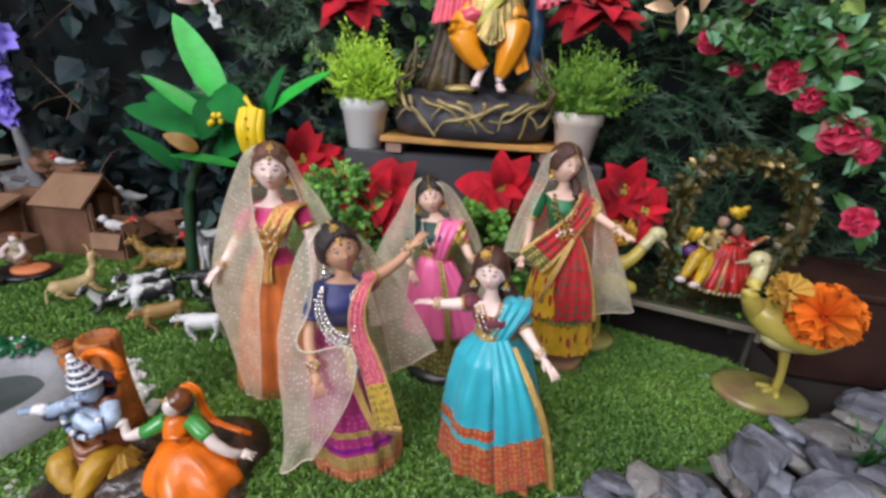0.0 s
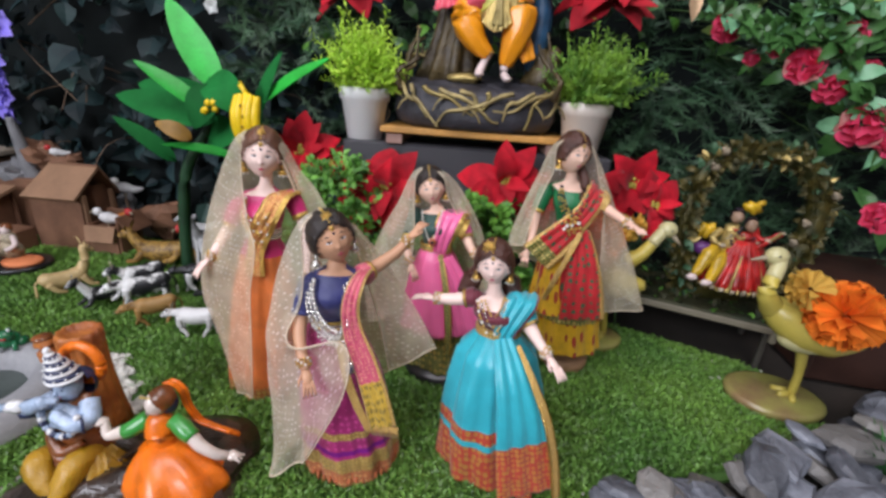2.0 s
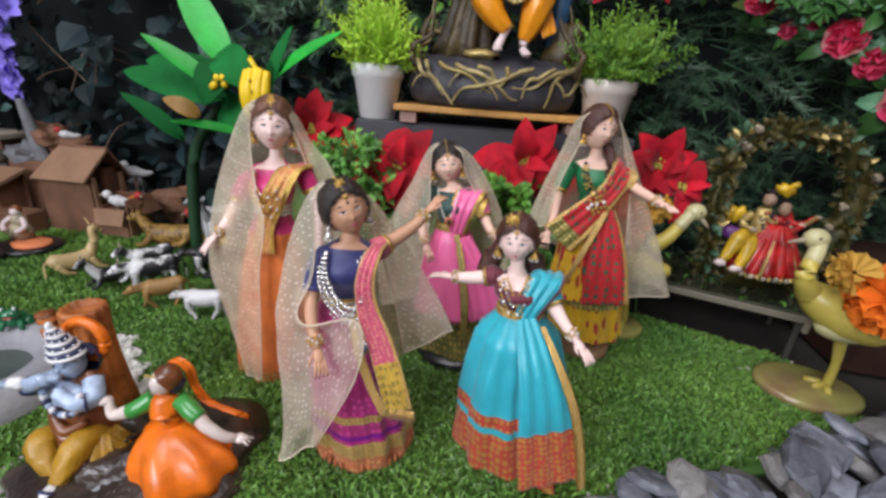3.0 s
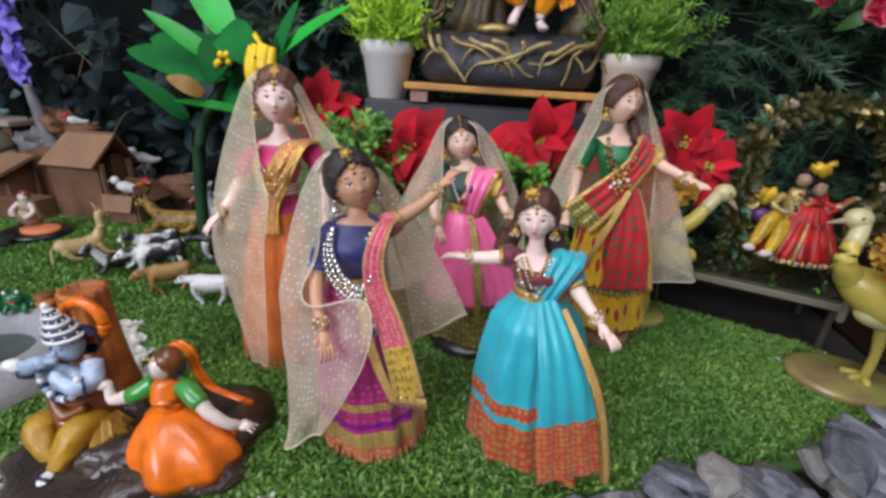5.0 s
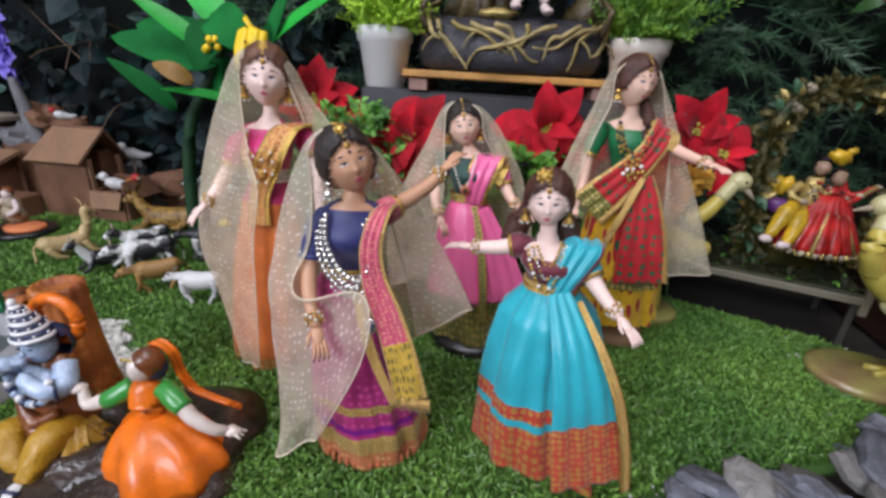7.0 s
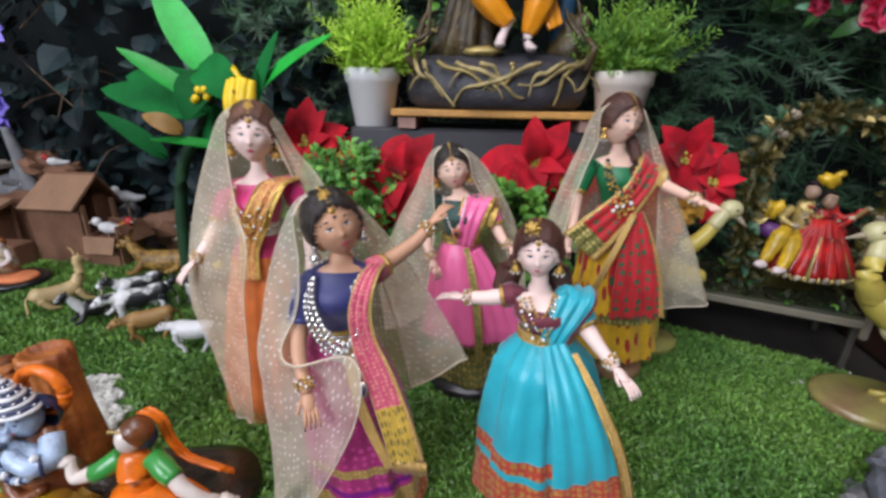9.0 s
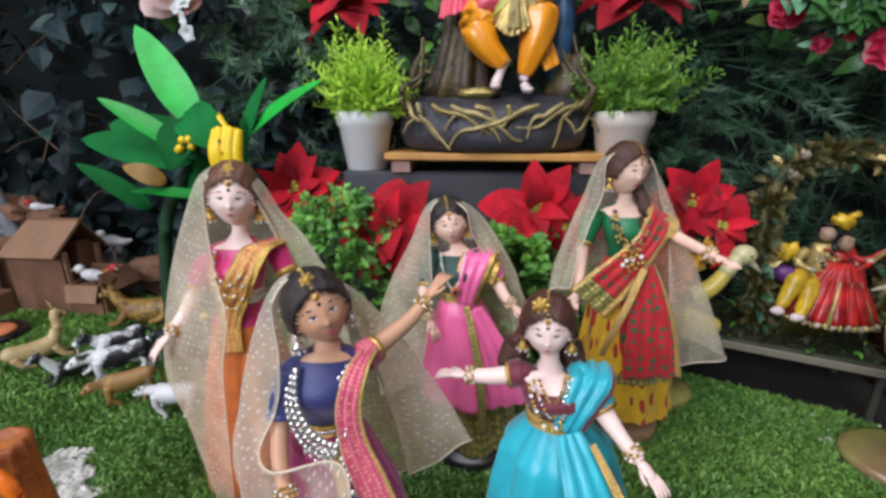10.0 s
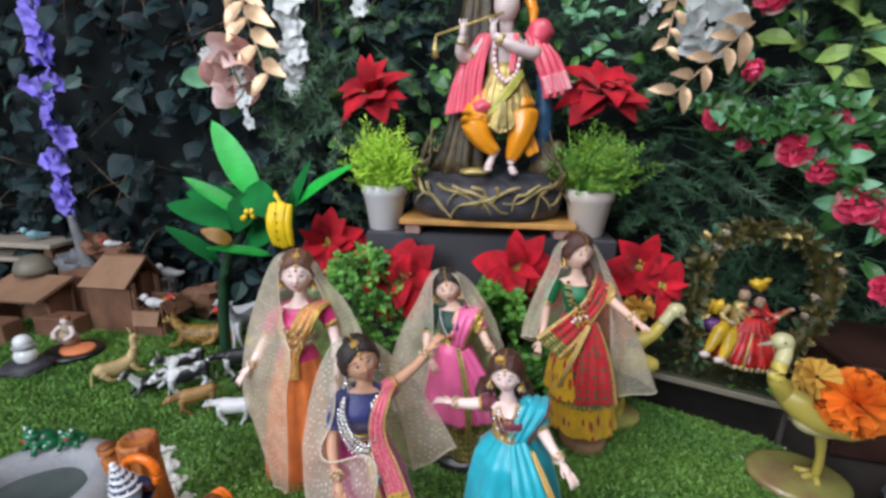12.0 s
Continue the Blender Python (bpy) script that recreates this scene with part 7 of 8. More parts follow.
g.blob(q[-1], (0.0085, 0.0085, 0.003), BROWN_GLOSS, None, 14, 6)
g.build("branch_stub", st)

PAIR = Vector((-0.185, 0.314, 0.0))


def on_pair(*pts):
    return [Vector(q) - PAIR for q in pts]


g = Mesh()
g.blob((0, 0, 0.006), (0.094, 0.062, 0.011), DARK_BASE, Euler((0, 0, radians(24))).to_matrix(), 48, 12, wob=0.35, fn=lambda q: Vector((q.x, q.y, max(q.z, -0.48))))
g.blob(on_pair((-0.238, 0.322, 0.012))[0], (0.030, 0.024, 0.016), DARK_BASE, None, 24, 14, wob=0.5)
g.blob(on_pair((-0.205, 0.296, 0.010))[0], (0.034, 0.022, 0.012), DARK_BASE, None, 24, 14, wob=0.6)
# the flute player, seated with knees apart
for pts, rad, foot in ((((-0.252, 0.318, 0.022), (-0.263, 0.304, 0.025), (-0.265, 0.293, 0.025), (-0.254, 0.286, 0.016), (-0.244, 0.282, 0.008)), (0.0105, 0.0105, 0.0108, 0.0085, 0.0055), None),
                       (((-0.234, 0.318, 0.022), (-0.233, 0.304, 0.027), (-0.232, 0.292, 0.028), (-0.233, 0.282, 0.019), (-0.234, 0.274, 0.011)), (0.0105, 0.0110, 0.0112, 0.0092, 0.0064), (-0.235, 0.264, 0.008))):
    q = smooth_path(on_pair(*pts), 8)
    rr = spread(rad, len(q))
    b = len(g.v)
    g.tube(q, rr, MUSTARD, 24)
    for i in range(len(q)):
        for j in range(24):
            dv = Vector(g.v[b + i * 24 + j]) - q[i]
            g.v[b + i * 24 + j] = tuple(q[i] + dv * (1 + 0.06 * math.sin(j * 1.3 + i * 0.5) * (i / len(q))))
    if foot:
        c = on_pair(foot)[0]
        g.blob(c, (0.0060, 0.0120, 0.0050), WHITE_GLOSS, Euler((0.3, 0, 0.1)).to_matrix(), 14, 10)
        g.tube([c + Vector((-0.006, 0.001, 0.004)), c + Vector((0, 0, 0.006)), c + Vector((0.006, 0.001, 0.004))], 0.0014, INK, 6)
g.loft([on_pair((-0.226, 0.320, 0.030), (-0.216, 0.318, 0.026), (-0.208, 0.320, 0.016)), on_pair((-0.224, 0.306, 0.030), (-0.214, 0.304, 0.022), (-0.204, 0.306, 0.012))], MUSTARD, 14, 12, 0.003, 0.0022, 5)
g.loft([on_pair((-0.228, 0.300, 0.030), (-0.222, 0.290, 0.020), (-0.222, 0.284, 0.010)), on_pair((-0.222, 0.310, 0.028), (-0.212, 0.302, 0.018), (-0.210, 0.296, 0.010))], MUSTARD, 12, 8, 0.003, 0.0016, 3)
q = smooth_path(on_pair((-0.243, 0.320, 0.020), (-0.246, 0.319, 0.036), (-0.248, 0.319, 0.052), (-0.247, 0.320, 0.070), (-0.246, 0.320, 0.080)), 6)
b = len(g.v)
g.tube(q, spread((0.0205, 0.0205, 0.0180, 0.0130, 0.0060), len(q)), BROWN_GLOSS, 26, 0.8)
for i in range(len(q)):
    for j in range(26):
        dv = Vector(g.v[b + i * 26 + j]) - q[i]
        g.v[b + i * 26 + j] = tuple(q[i] + dv * (1 + 0.05 * math.sin(j * 1.45 + i * 0.3)))
for k in range(3):
    q = smooth_path(on_pair((-0.262 - 0.001 * k, 0.306, 0.054 - 0.009 * k), (-0.248, 0.300 - 0.001 * k, 0.036 - 0.007 * k), (-0.232, 0.304, 0.044 - 0.008 * k)), 6)
    g.tube(q, spread((0.003, 0.005, 0.003), len(q)), BROWN_GLOSS, 10)
g.blob(on_pair((-0.245, 0.310, 0.065))[0], (0.0145, 0.0090, 0.0100), SKY_SKIN, None, 18, 12, wob=0.4)
for pts in (((-0.260, 0.318, 0.074), (-0.271, 0.307, 0.070), (-0.265, 0.301, 0.078), (-0.254, 0.301, 0.084)), ((-0.233, 0.319, 0.074), (-0.226, 0.310, 0.064), (-0.232, 0.301, 0.064), (-0.244, 0.301, 0.071))):
    q = smooth_path(on_pair(*pts), 6)
    g.tube(q, spread((0.0075, 0.0072, 0.0062, 0.0050), len(q)), SKY_SKIN, 12)
    g.blob(q[-1], (0.0066, 0.0050, 0.0056), SKY_SKIN, None, 10, 8, wob=0.3)
    g.tube([q[len(q) // 2], q[len(q) // 2 + 1]], 0.0080, INK, 12)
g.tube(on_pair((-0.242, 0.302, 0.086), (-0.264, 0.299, 0.082), (-0.290, 0.296, 0.077)), [0.0026, 0.0030, 0.0032], SKY_SKIN, 10)
g.blob(on_pair((-0.274, 0.298, 0.0800))[0], (0.0080, 0.0052, 0.0052), WHITE_GLOSS, None, 12, 8, wob=0.4)
for k in range(14):
    a = math.pi * k / 13
    g.blob(on_pair((-0.245 + 0.0155 * math.cos(a), 0.303 - 0.003 * math.sin(a), 0.070 - 0.018 * math.sin(a)))[0], (0.0032, 0.003, 0.0032), (WHITE_GLOSS, SKY_SKIN, INK)[k % 3], None, 8, 6)
g.blob(on_pair((-0.245, 0.317, 0.0895))[0], (0.0098, 0.0105, 0.0125), SKY_SKIN, None, 20, 14)
g.blob(on_pair((-0.246, 0.3065, 0.0885))[0], (0.0018, 0.0022, 0.0024), SKY_SKIN, None, 8, 6)
for sx in (-1, 1):
    g.blob(on_pair((-0.246 + sx * 0.0040, 0.3078, 0.0915))[0], (0.0019, 0.0010, 0.0009), INK, None, 8, 6)
    g.blob(on_pair((-0.246 + sx * 0.0042, 0.3084, 0.0941))[0], (0.0024, 0.0010, 0.0006), INK, None, 8, 6)
g.blob(on_pair((-0.246, 0.3076, 0.0843))[0], (0.0022, 0.0010, 0.0008), PINK_PAINT, None, 8, 6)
g.blob(on_pair((-0.240, 0.323, 0.0895))[0], (0.0125, 0.0105, 0.0135), INK, None, 18, 12, keep=lambda q: q.y > -0.15)
for k in range(3):
    q = smooth_path(on_pair((-0.234, 0.320, 0.080), (-0.232 + 0.002 * k, 0.314, 0.070), (-0.230 + 0.003 * k, 0.310, 0.060)), 5)
    g.tube(q, spread((0.004, 0.005, 0.003), len(q)), BROWN_GLOSS, 8)
for k in range(9):
    z, rr = 0.0970 + 0.0025 * k, 0.0128 - 0.00120 * k
    g.lathe([(rr, z), (rr + 0.0006, z + 0.0015), (rr - 0.0010, z + 0.0027)], WHITE_GLOSS if k % 2 == 0 else INK, c=on_pair((-0.2465 - 0.0010 * k, 0.317, 0))[0], seg=24, caps=(True, True))
    if k % 2:
        for j in range(10):
            a = 2 * math.pi * j / 10
            g.blob(on_pair((-0.2465 - 0.0010 * k + (rr + 0.0005) * math.cos(a), 0.317 + (rr + 0.0005) * math.sin(a), z + 0.0015))[0], (0.0010,) * 3, WHITE_GLOSS, None, 5, 4)
g.blob(on_pair((-0.2560, 0.317, 0.1205))[0], (0.0030, 0.003, 0.0036), WHITE_GLOSS, None, 8, 6)
ring = on_pair(*[(-0.243 + 0.0165 * math.cos(a), 0.331, 0.102 + 0.0165 * math.sin(a)) for a in (2 * math.pi * k / 36 for k in range(37))])
g.tube(ring, 0.0042, ORANGE_GLOSS, 12)
# the lady leaning at his side, skirt spread over the base
rows = []
for t, z in ((0.0, 0.046), (0.14, 0.043), (0.32, 0.039), (0.52, 0.034), (0.72, 0.028), (0.88, 0.022), (1.0, 0.015), (1.02, 0.008)):
    cx, cy = -0.168 + 0.015 * t, 0.311 - 0.008 * t
    ring = []
    for k in range(96):
        a = 2 * math.pi * k / 96
        fold = 1 + (0.07 * math.sin(7 * a + 0.8 * math.sin(2 * a)) + 0.05 * noise.noise((math.cos(a) * 3, math.sin(a) * 3, t * 2))) * t
        rx, ry = (0.0105 + 0.0275 * t ** 0.60) * fold, (0.0095 + 0.0225 * t ** 0.60) * fold
        ring.append(Vector((cx + rx * math.cos(a), cy + ry * math.sin(a), z + 0.002 * t * math.sin(7 * a))) - PAIR)
    rows.append(ring)
g.grid(rows, ORANGE_GLOSS, caps=(True, True))
q = smooth_path(on_pair((-0.168, 0.311, 0.040), (-0.170, 0.314, 0.052), (-0.172, 0.318, 0.064), (-0.172, 0.320, 0.070)), 5)
g.tube(q, spread((0.0105, 0.0115, 0.0105, 0.0045), len(q)), ORANGE_GLOSS, 18, 0.8)
for pts, side in ((((-0.160, 0.319, 0.063), (-0.148, 0.314, 0.059), (-0.134, 0.310, 0.049), (-0.122, 0.311, 0.040), (-0.115, 0.318, 0.033)), 1), (((-0.182, 0.318, 0.063), (-0.192, 0.312, 0.057), (-0.203, 0.310, 0.052), (-0.212, 0.309, 0.050), (-0.216, 0.312, 0.060)), -1)):
    q = smooth_path(on_pair(*pts), 6)
    rr = spread((0.0058, 0.0056, 0.0050, 0.0042, 0.0030), len(q))
    g.tube(q, rr, PALE_GLOSS, 12)
    k = int(len(q) * 0.42)
    g.tube(q[:k], [v * 1.25 for v in rr[:k]], GREEN_GLOSS, 14)
    g.blob(q[-1] + Vector((0.003 * side, 0, 0)), (0.0058, 0.0050, 0.0036), PALE_GLOSS, None, 10, 8, wob=0.3)
    for i in range(3):
        g.tube([q[-1] + Vector((0.004 * side, 0.002 * (i - 1), 0)), q[-1] + Vector((0.011 * side, 0.004 * (i - 1), -0.002))], [0.0014, 0.0009], PALE_GLOSS, 6)
g.blob(on_pair((-0.1725, 0.318, 0.080))[0], (0.0086, 0.0090, 0.0105), PALE_GLOSS, None, 18, 12)
g.blob(on_pair((-0.1690, 0.321, 0.0835))[0], (0.0102, 0.0102, 0.0105), BROWN_GLOSS, None, 18, 12, keep=lambda q: not (q.x < -0.35 and q.z < 0.4))
g.blob(on_pair((-0.1680, 0.324, 0.0760))[0], (0.0090, 0.0085, 0.0090), INK, None, 14, 10)
for k in range(6):
    g.blob(on_pair((-0.1800 + 0.0022 * k, 0.3125 + 0.0003 * k, 0.0890 - 0.0003 * k))[0], (0.0013,) * 3, GOLD_PAINT, None, 6, 5)
g.loft([on_pair((-0.170, 0.324, 0.0945), (-0.161, 0.328, 0.088), (-0.160, 0.331, 0.070), (-0.150, 0.331, 0.052), (-0.122, 0.331, 0.044)), on_pair((-0.166, 0.331, 0.0940), (-0.156, 0.333, 0.088), (-0.155, 0.336, 0.068), (-0.145, 0.337, 0.046), (-0.116, 0.336, 0.036))], ORANGE_GLOSS, 26, 10, 0.0026, 0.0012, 2)
g.worn(0.0007, 130)
tagged(g.build("figurine", loc=tuple(PAIR)), "glossy painted figurine of a seated flute player and lady", "figurine")

CONCRETE = mat("grey_moulded_concrete", (0.30, 0.30, 0.31), 0.8, var=0.25, scale=14, fine=220, bump=0.3, col2=(0.22, 0.22, 0.235))
POND = mat("dark_pond_bed", (0.07, 0.085, 0.08), 0.35, var=0.4, scale=25, bump=0.2)
pd = thing("pond", (-0.425, 0.362, 0.0), "small round grey concrete pond with a wide rim", "pond")
g = Mesh()
prof = [(0.098, 0.0), (0.098, 0.006), (0.092, 0.020), (0.080, 0.030), (0.068, 0.032), (0.058, 0.026), (0.054, 0.012), (0.052, 0.004)]
g.lathe(prof, CONCRETE, seg=48, ripple=0.018, waves=5, caps=(True, False))
g.build("rim", pd)
g = Mesh()
g.lathe([(0.056, 0.0095), (0.03, 0.009), (0.0, 0.0085)], POND, seg=32, caps=(False, False))
g.build("basin", pd, label="dark grey green pond bed")
FROG = mat("glossy_green_frog", (0.012, 0.16, 0.06), 0.22, var=0.25, scale=80, bump=0.15, coat=0.5)


def frog(loc, s, rz, label):
    g = Mesh()
    g.blob((0, 0, 0.010), (0.011, 0.013, 0.010), FROG, None, 14, 10)
    g.blob((0, -0.008, 0.020), (0.0095, 0.008, 0.0065), FROG, None, 14, 10)
    for x in (-1, 1):
        g.blob((x * 0.0055, -0.008, 0.0265), (0.0032, 0.003, 0.0036), FROG, None, 8, 6)
        g.blob((x * 0.0058, -0.0102, 0.0275), (0.0020, 0.0014, 0.0022), WHITE_GLOSS, None, 8, 6)
        g.blob((x * 0.011, 0.002, 0.006), (0.005, 0.009, 0.006), FROG, None, 10, 8)
        g.tube([(x * 0.007, -0.008, 0.012), (x * 0.010, -0.014, 0.002)], [0.003, 0.0026], FROG, 7)
    g.blob((0, -0.0155, 0.0185), (0.005, 0.0015, 0.0016), RED_PAINT, None, 8, 6)
    for i, q in enumerate(g.v):
        g.v[i] = (q[0] * s, q[1] * s, max(q[2], 0) * s)
    ob = g.build("frog_ornament", loc=loc)
    ob.rotation_euler = (0, 0, radians(rz))
    tagged(ob, label, "frog ornament", "frogs on the pond rim")


frog((-0.468, 0.424, 0.0285), 1.15, -20, "larger glossy green frog ornament on the pond rim")
frog((-0.437, 0.432, 0.0290), 0.95, 25, "smaller glossy green frog ornament on the pond rim")

# ---- toy animals ----
FUR_WHITE = mat("white_toy_hide", (0.68, 0.67, 0.66), 0.45, var=0.15, scale=60, bump=0.2)
FUR_BROWN = mat("golden_brown_toy_hide", (0.36, 0.20, 0.06), 0.5, var=0.35, scale=50, bump=0.25)
FUR_TAN = mat("tan_toy_hide", (0.60, 0.43, 0.20), 0.45, var=0.2, scale=50, bump=0.2)
FUR_GREY = mat("grey_toy_hide", (0.36, 0.36, 0.36), 0.45, var=0.3, scale=50, bump=0.2)
FUR_BLACK = mat("black_toy_hide", (0.02, 0.02, 0.022), 0.4, var=0.3, bump=0.15)
FUR_PIED = mat("black_and_white_toy_hide", (0.70, 0.70, 0.68), 0.42, var=0.1, scale=38, fine=400, bump=0.15, col2=(0.015, 0.015, 0.017), soft=0.03)
FUR_TIGER = mat("striped_brown_toy_hide", (0.42, 0.24, 0.05), 0.5, var=0.3, scale=130, bump=0.2, col2=(0.10, 0.05, 0.015))


def beast(name, label, loc, rz, L, H, m, m2, head=(0.0, 0.9), lie=False, horn=False, tail=0.5, ear=0.12):
    """A four-legged toy, its nose towards -x. head: how far forward and how high."""
    g = Mesh()
    bz = H * (0.70 if not lie else 0.34)
    q = smooth_path([(-L * 0.34, 0, bz + H * 0.04), (-L * 0.24, 0, bz + H * 0.03), (-L * 0.02, 0, bz - H * 0.03), (L * 0.20, 0, bz), (L * 0.34, 0, bz + H * 0.04), (L * 0.42, 0, bz)], 6)
    g.tube(q, spread((L * 0.075, L * 0.150, L * 0.165, L * 0.155, L * 0.145, L * 0.05), len(q)), m, 16, 1.12)
    hp = Vector((-L * (0.52 + head[0]), 0, H * head[1] + L * 0.04))
    q = smooth_path([(-L * 0.26, 0, bz + H * 0.06), (-L * 0.38, 0, (bz + hp.z) / 2 + H * 0.06), hp + Vector((L * 0.04, 0, 0))], 5)
    g.tube(q, spread((L * 0.120, L * 0.085, L * 0.068), len(q)), m, 12)
    way = Vector((-0.88, 0, -0.47))
    hr = Euler((0, radians(-28), 0)).to_matrix()
    g.blob(hp, (L * 0.110, L * 0.078, L * 0.085), m, hr, 14, 10)
    g.blob(hp + way * L * 0.105, (L * 0.070, L * 0.054, L * 0.050), m2, hr, 12, 8)
    g.blob(hp + way * L * 0.160, (L * 0.026, L * 0.034, L * 0.028), FUR_BLACK, hr, 8, 6)
    for s in (-1, 1):
        g.blob(hp + Vector((-L * 0.06, s * L * 0.066, L * 0.012)), (L * 0.016,) * 3, EYE, None, 6, 5)
        e = hp + Vector((L * 0.03, s * L * 0.055, L * 0.06))
        g.leaf(e, e + Vector((L * 0.03, s * L * ear * 0.9, L * ear * 0.9)), L * 0.10, m, up=(-1, 0, 0), n=4, fold=-0.3)
        if horn:
            g.tube([e, e + Vector((0, s * L * 0.05, L * 0.06)), e + Vector((-L * 0.02, s * L * 0.05, L * 0.11))], [L * 0.018, L * 0.014, L * 0.004], CREAM_RESIN, 6)
        for x, f in ((-L * 0.25, -1), (L * 0.31, 1)):
            y = s * L * 0.095
            if lie:
                g.tube(smooth_path([(x, y, bz), (x - L * 0.10, y * 1.6, H * 0.12), (x - L * 0.24, y * 1.5, L * 0.035)], 4), spread((L * 0.080, L * 0.050, L * 0.034), 9), m, 10)
            else:
                st = s * f * L * 0.10
                g.tube(smooth_path([(x, y * 0.8, bz), (x + L * 0.02 * f, y, bz * 0.55), (x + st * 0.8, y, bz * 0.18), (x + st, y, L * 0.02), (x + st - L * 0.03, y, L * 0.012)], 4), spread((L * 0.095, L * 0.056, L * 0.036, L * 0.036, L * 0.040), 17), m2 if f < 0 else m, 10)
    q = smooth_path([(L * 0.41, 0, bz + H * 0.06), (L * 0.50, L * 0.03, bz + H * 0.04), (L * 0.53, L * 0.05, bz - H * tail)], 4)
    g.tube(q, spread((L * 0.026, L * 0.018, L * 0.024), len(q)), m, 7)
    g.worn(L * 0.012, 2.2 / L)
    low = min(v[2] for v in g.v)
    for i, v in enumerate(g.v):
        g.v[i] = (v[0], v[1], v[2] - low)
    ob = g.build(name, loc=loc)
    ob.rotation_euler = (0, 0, radians(rz))
    return tagged(ob, label, "toy animal", "toy animals on the lawn")


beast("toy_goat", "white toy goat walking on the lawn", (-0.282, 0.528, 0.004), 8, 0.062, 0.040, FUR_WHITE, FUR_WHITE, (0.02, 0.72))
beast("toy_calf", "golden brown toy calf with lowered head", (-0.352, 0.545, 0.004), 38, 0.064, 0.040, FUR_BROWN, FUR_BROWN, (0.0, 0.68), ear=0.16)
beast("toy_cow", "black and white toy cow walking on the lawn", (-0.398, 0.588, 0.004), 40, 0.078, 0.048, FUR_PIED, FUR_WHITE, (0.0, 0.72), horn=True)
beast("toy_cow", "black and white toy cow with head lowered", (-0.428, 0.622, 0.004), 52, 0.072, 0.050, FUR_PIED, FUR_PIED, (-0.02, 0.92), horn=True)
beast("toy_cow", "mostly black toy cow behind the pied ones", (-0.345, 0.650, 0.004), 30, 0.075, 0.050, FUR_BLACK, FUR_WHITE, (0.03, 0.75))
beast("toy_cow", "small black and white toy cow lying down", (-0.458, 0.582, 0.003), 62, 0.062, 0.044, FUR_PIED, FUR_PIED, (0.0, 0.85), lie=True)
beast("toy_dog", "tan toy dog with pricked ears on the lawn", (-0.545, 0.612, 0.004), -118, 0.074, 0.060, FUR_TAN, FUR_TAN, (-0.10, 1.0), lie=True, ear=0.20, tail=0.3)
beast("toy_tiger", "striped brown toy tiger lying on the lawn", (-0.478, 0.735, 0.003), 14, 0.105, 0.058, FUR_TIGER, FUR_TIGER, (-0.04, 0.85), lie=True)
beast("toy_horse", "grey toy horse standing among other animals", (-0.385, 0.735, 0.003), 70, 0.070, 0.092, FUR_GREY, FUR_WHITE, (-0.08, 1.05))
beast("toy_bull", "white toy bull with small horns", (-0.415, 0.775, 0.003), 40, 0.080, 0.085, FUR_WHITE, FUR_GREY, (-0.06, 1.0), horn=True)
beast("toy_pony", "small black toy pony beside the nest", (-0.292, 0.598, 0.003), 5, 0.055, 0.034, FUR_BLACK, FUR_BLACK, (0.0, 0.7))
nest = thing("nest", (-0.335, 0.690, 0.002), "pale woven toy nest with a brown hen", "nest")
g = Mesh()
for k in range(5):
    g.tube([(0.030 * math.cos(a) * (1 + 0.03 * k), 0.026 * math.sin(a) * (1 + 0.03 * k), 0.004 + 0.004 * k + 0.0015 * math.sin(5 * a + k)) for a in (2 * math.pi * j / 28 for j in range(29))], 0.0034, CREAM_RESIN, 6)
g.build("rim", nest)
g = Mesh()
g.blob((0, 0, 0.024), (0.020, 0.014, 0.018), FUR_BROWN, None, 12, 10, wob=0.2)
g.blob((-0.010, -0.004, 0.046), (0.009, 0.008, 0.009), YELLOW, None, 10, 8)
g.tube([(0, 0, 0.03), (-0.010, -0.004, 0.045)], [0.010, 0.007], FUR_BROWN, 8)
g.build("hen", nest, label="brown hen with a yellow head")


def small_bird(loc, s, m, m2, rz, label, perch=None):
    g = Mesh()
    q = smooth_path([(-0.010, 0, 0.016), (0, 0, 0.013), (0.014, 0, 0.010), (0.026, 0, 0.012)], 5)
    g.tube(q, spread((0.005, 0.009, 0.006, 0.002), len(q)), m, 10)
    g.blob((-0.012, 0, 0.023), (0.0062, 0.0058, 0.0062), m2, None, 10, 8)
    g.tube([(-0.017, 0, 0.023), (-0.023, 0, 0.021)], [0.0022, 0.0004], CREAM_RESIN, 6)
    for y in (-0.003, 0.003):
        g.tube([(0.0, y, 0.009), (0.0, y, 0.0)], 0.0011, CREAM_RESIN, 5)
    if perch:
        g.tube([(0, 0, 0), perch], 0.0016, TWIG, 5)
    for i, v in enumerate(g.v):
        g.v[i] = tuple(c * s for c in v)
    ob = g.build("toy_bird", loc=loc)
    ob.rotation_euler = (0, 0, radians(rz))
    tagged(ob, label, "toy bird", "toy birds")


PARROT = mat("pale_blue_toy_feather", (0.28, 0.50, 0.56), 0.5, var=0.3, scale=90, bump=0.1)
RED_TOY = mat("red_toy_feather", (0.55, 0.03, 0.03), 0.5, var=0.3, scale=90, bump=0.1)

# ---- huts and terraces at the back ----
CARD = mat("brown_card_wall", (0.21, 0.098, 0.052), 0.75, var=0.3, scale=18, fine=260, bump=0.2, col2=(0.13, 0.058, 0.03))
CARD_ROOF = mat("tan_card_roof", (0.31, 0.17, 0.095), 0.75, var=0.25, scale=18, fine=260, bump=0.2)
DRIFT = mat("grey_driftwood", (0.20, 0.20, 0.21), 0.75, var=0.4, scale=22, fine=260, bump=0.5)
BEIGE = mat("beige_shelf_board", (0.46, 0.38, 0.30), 0.6, var=0.2, scale=15, fine=200, bump=0.1)


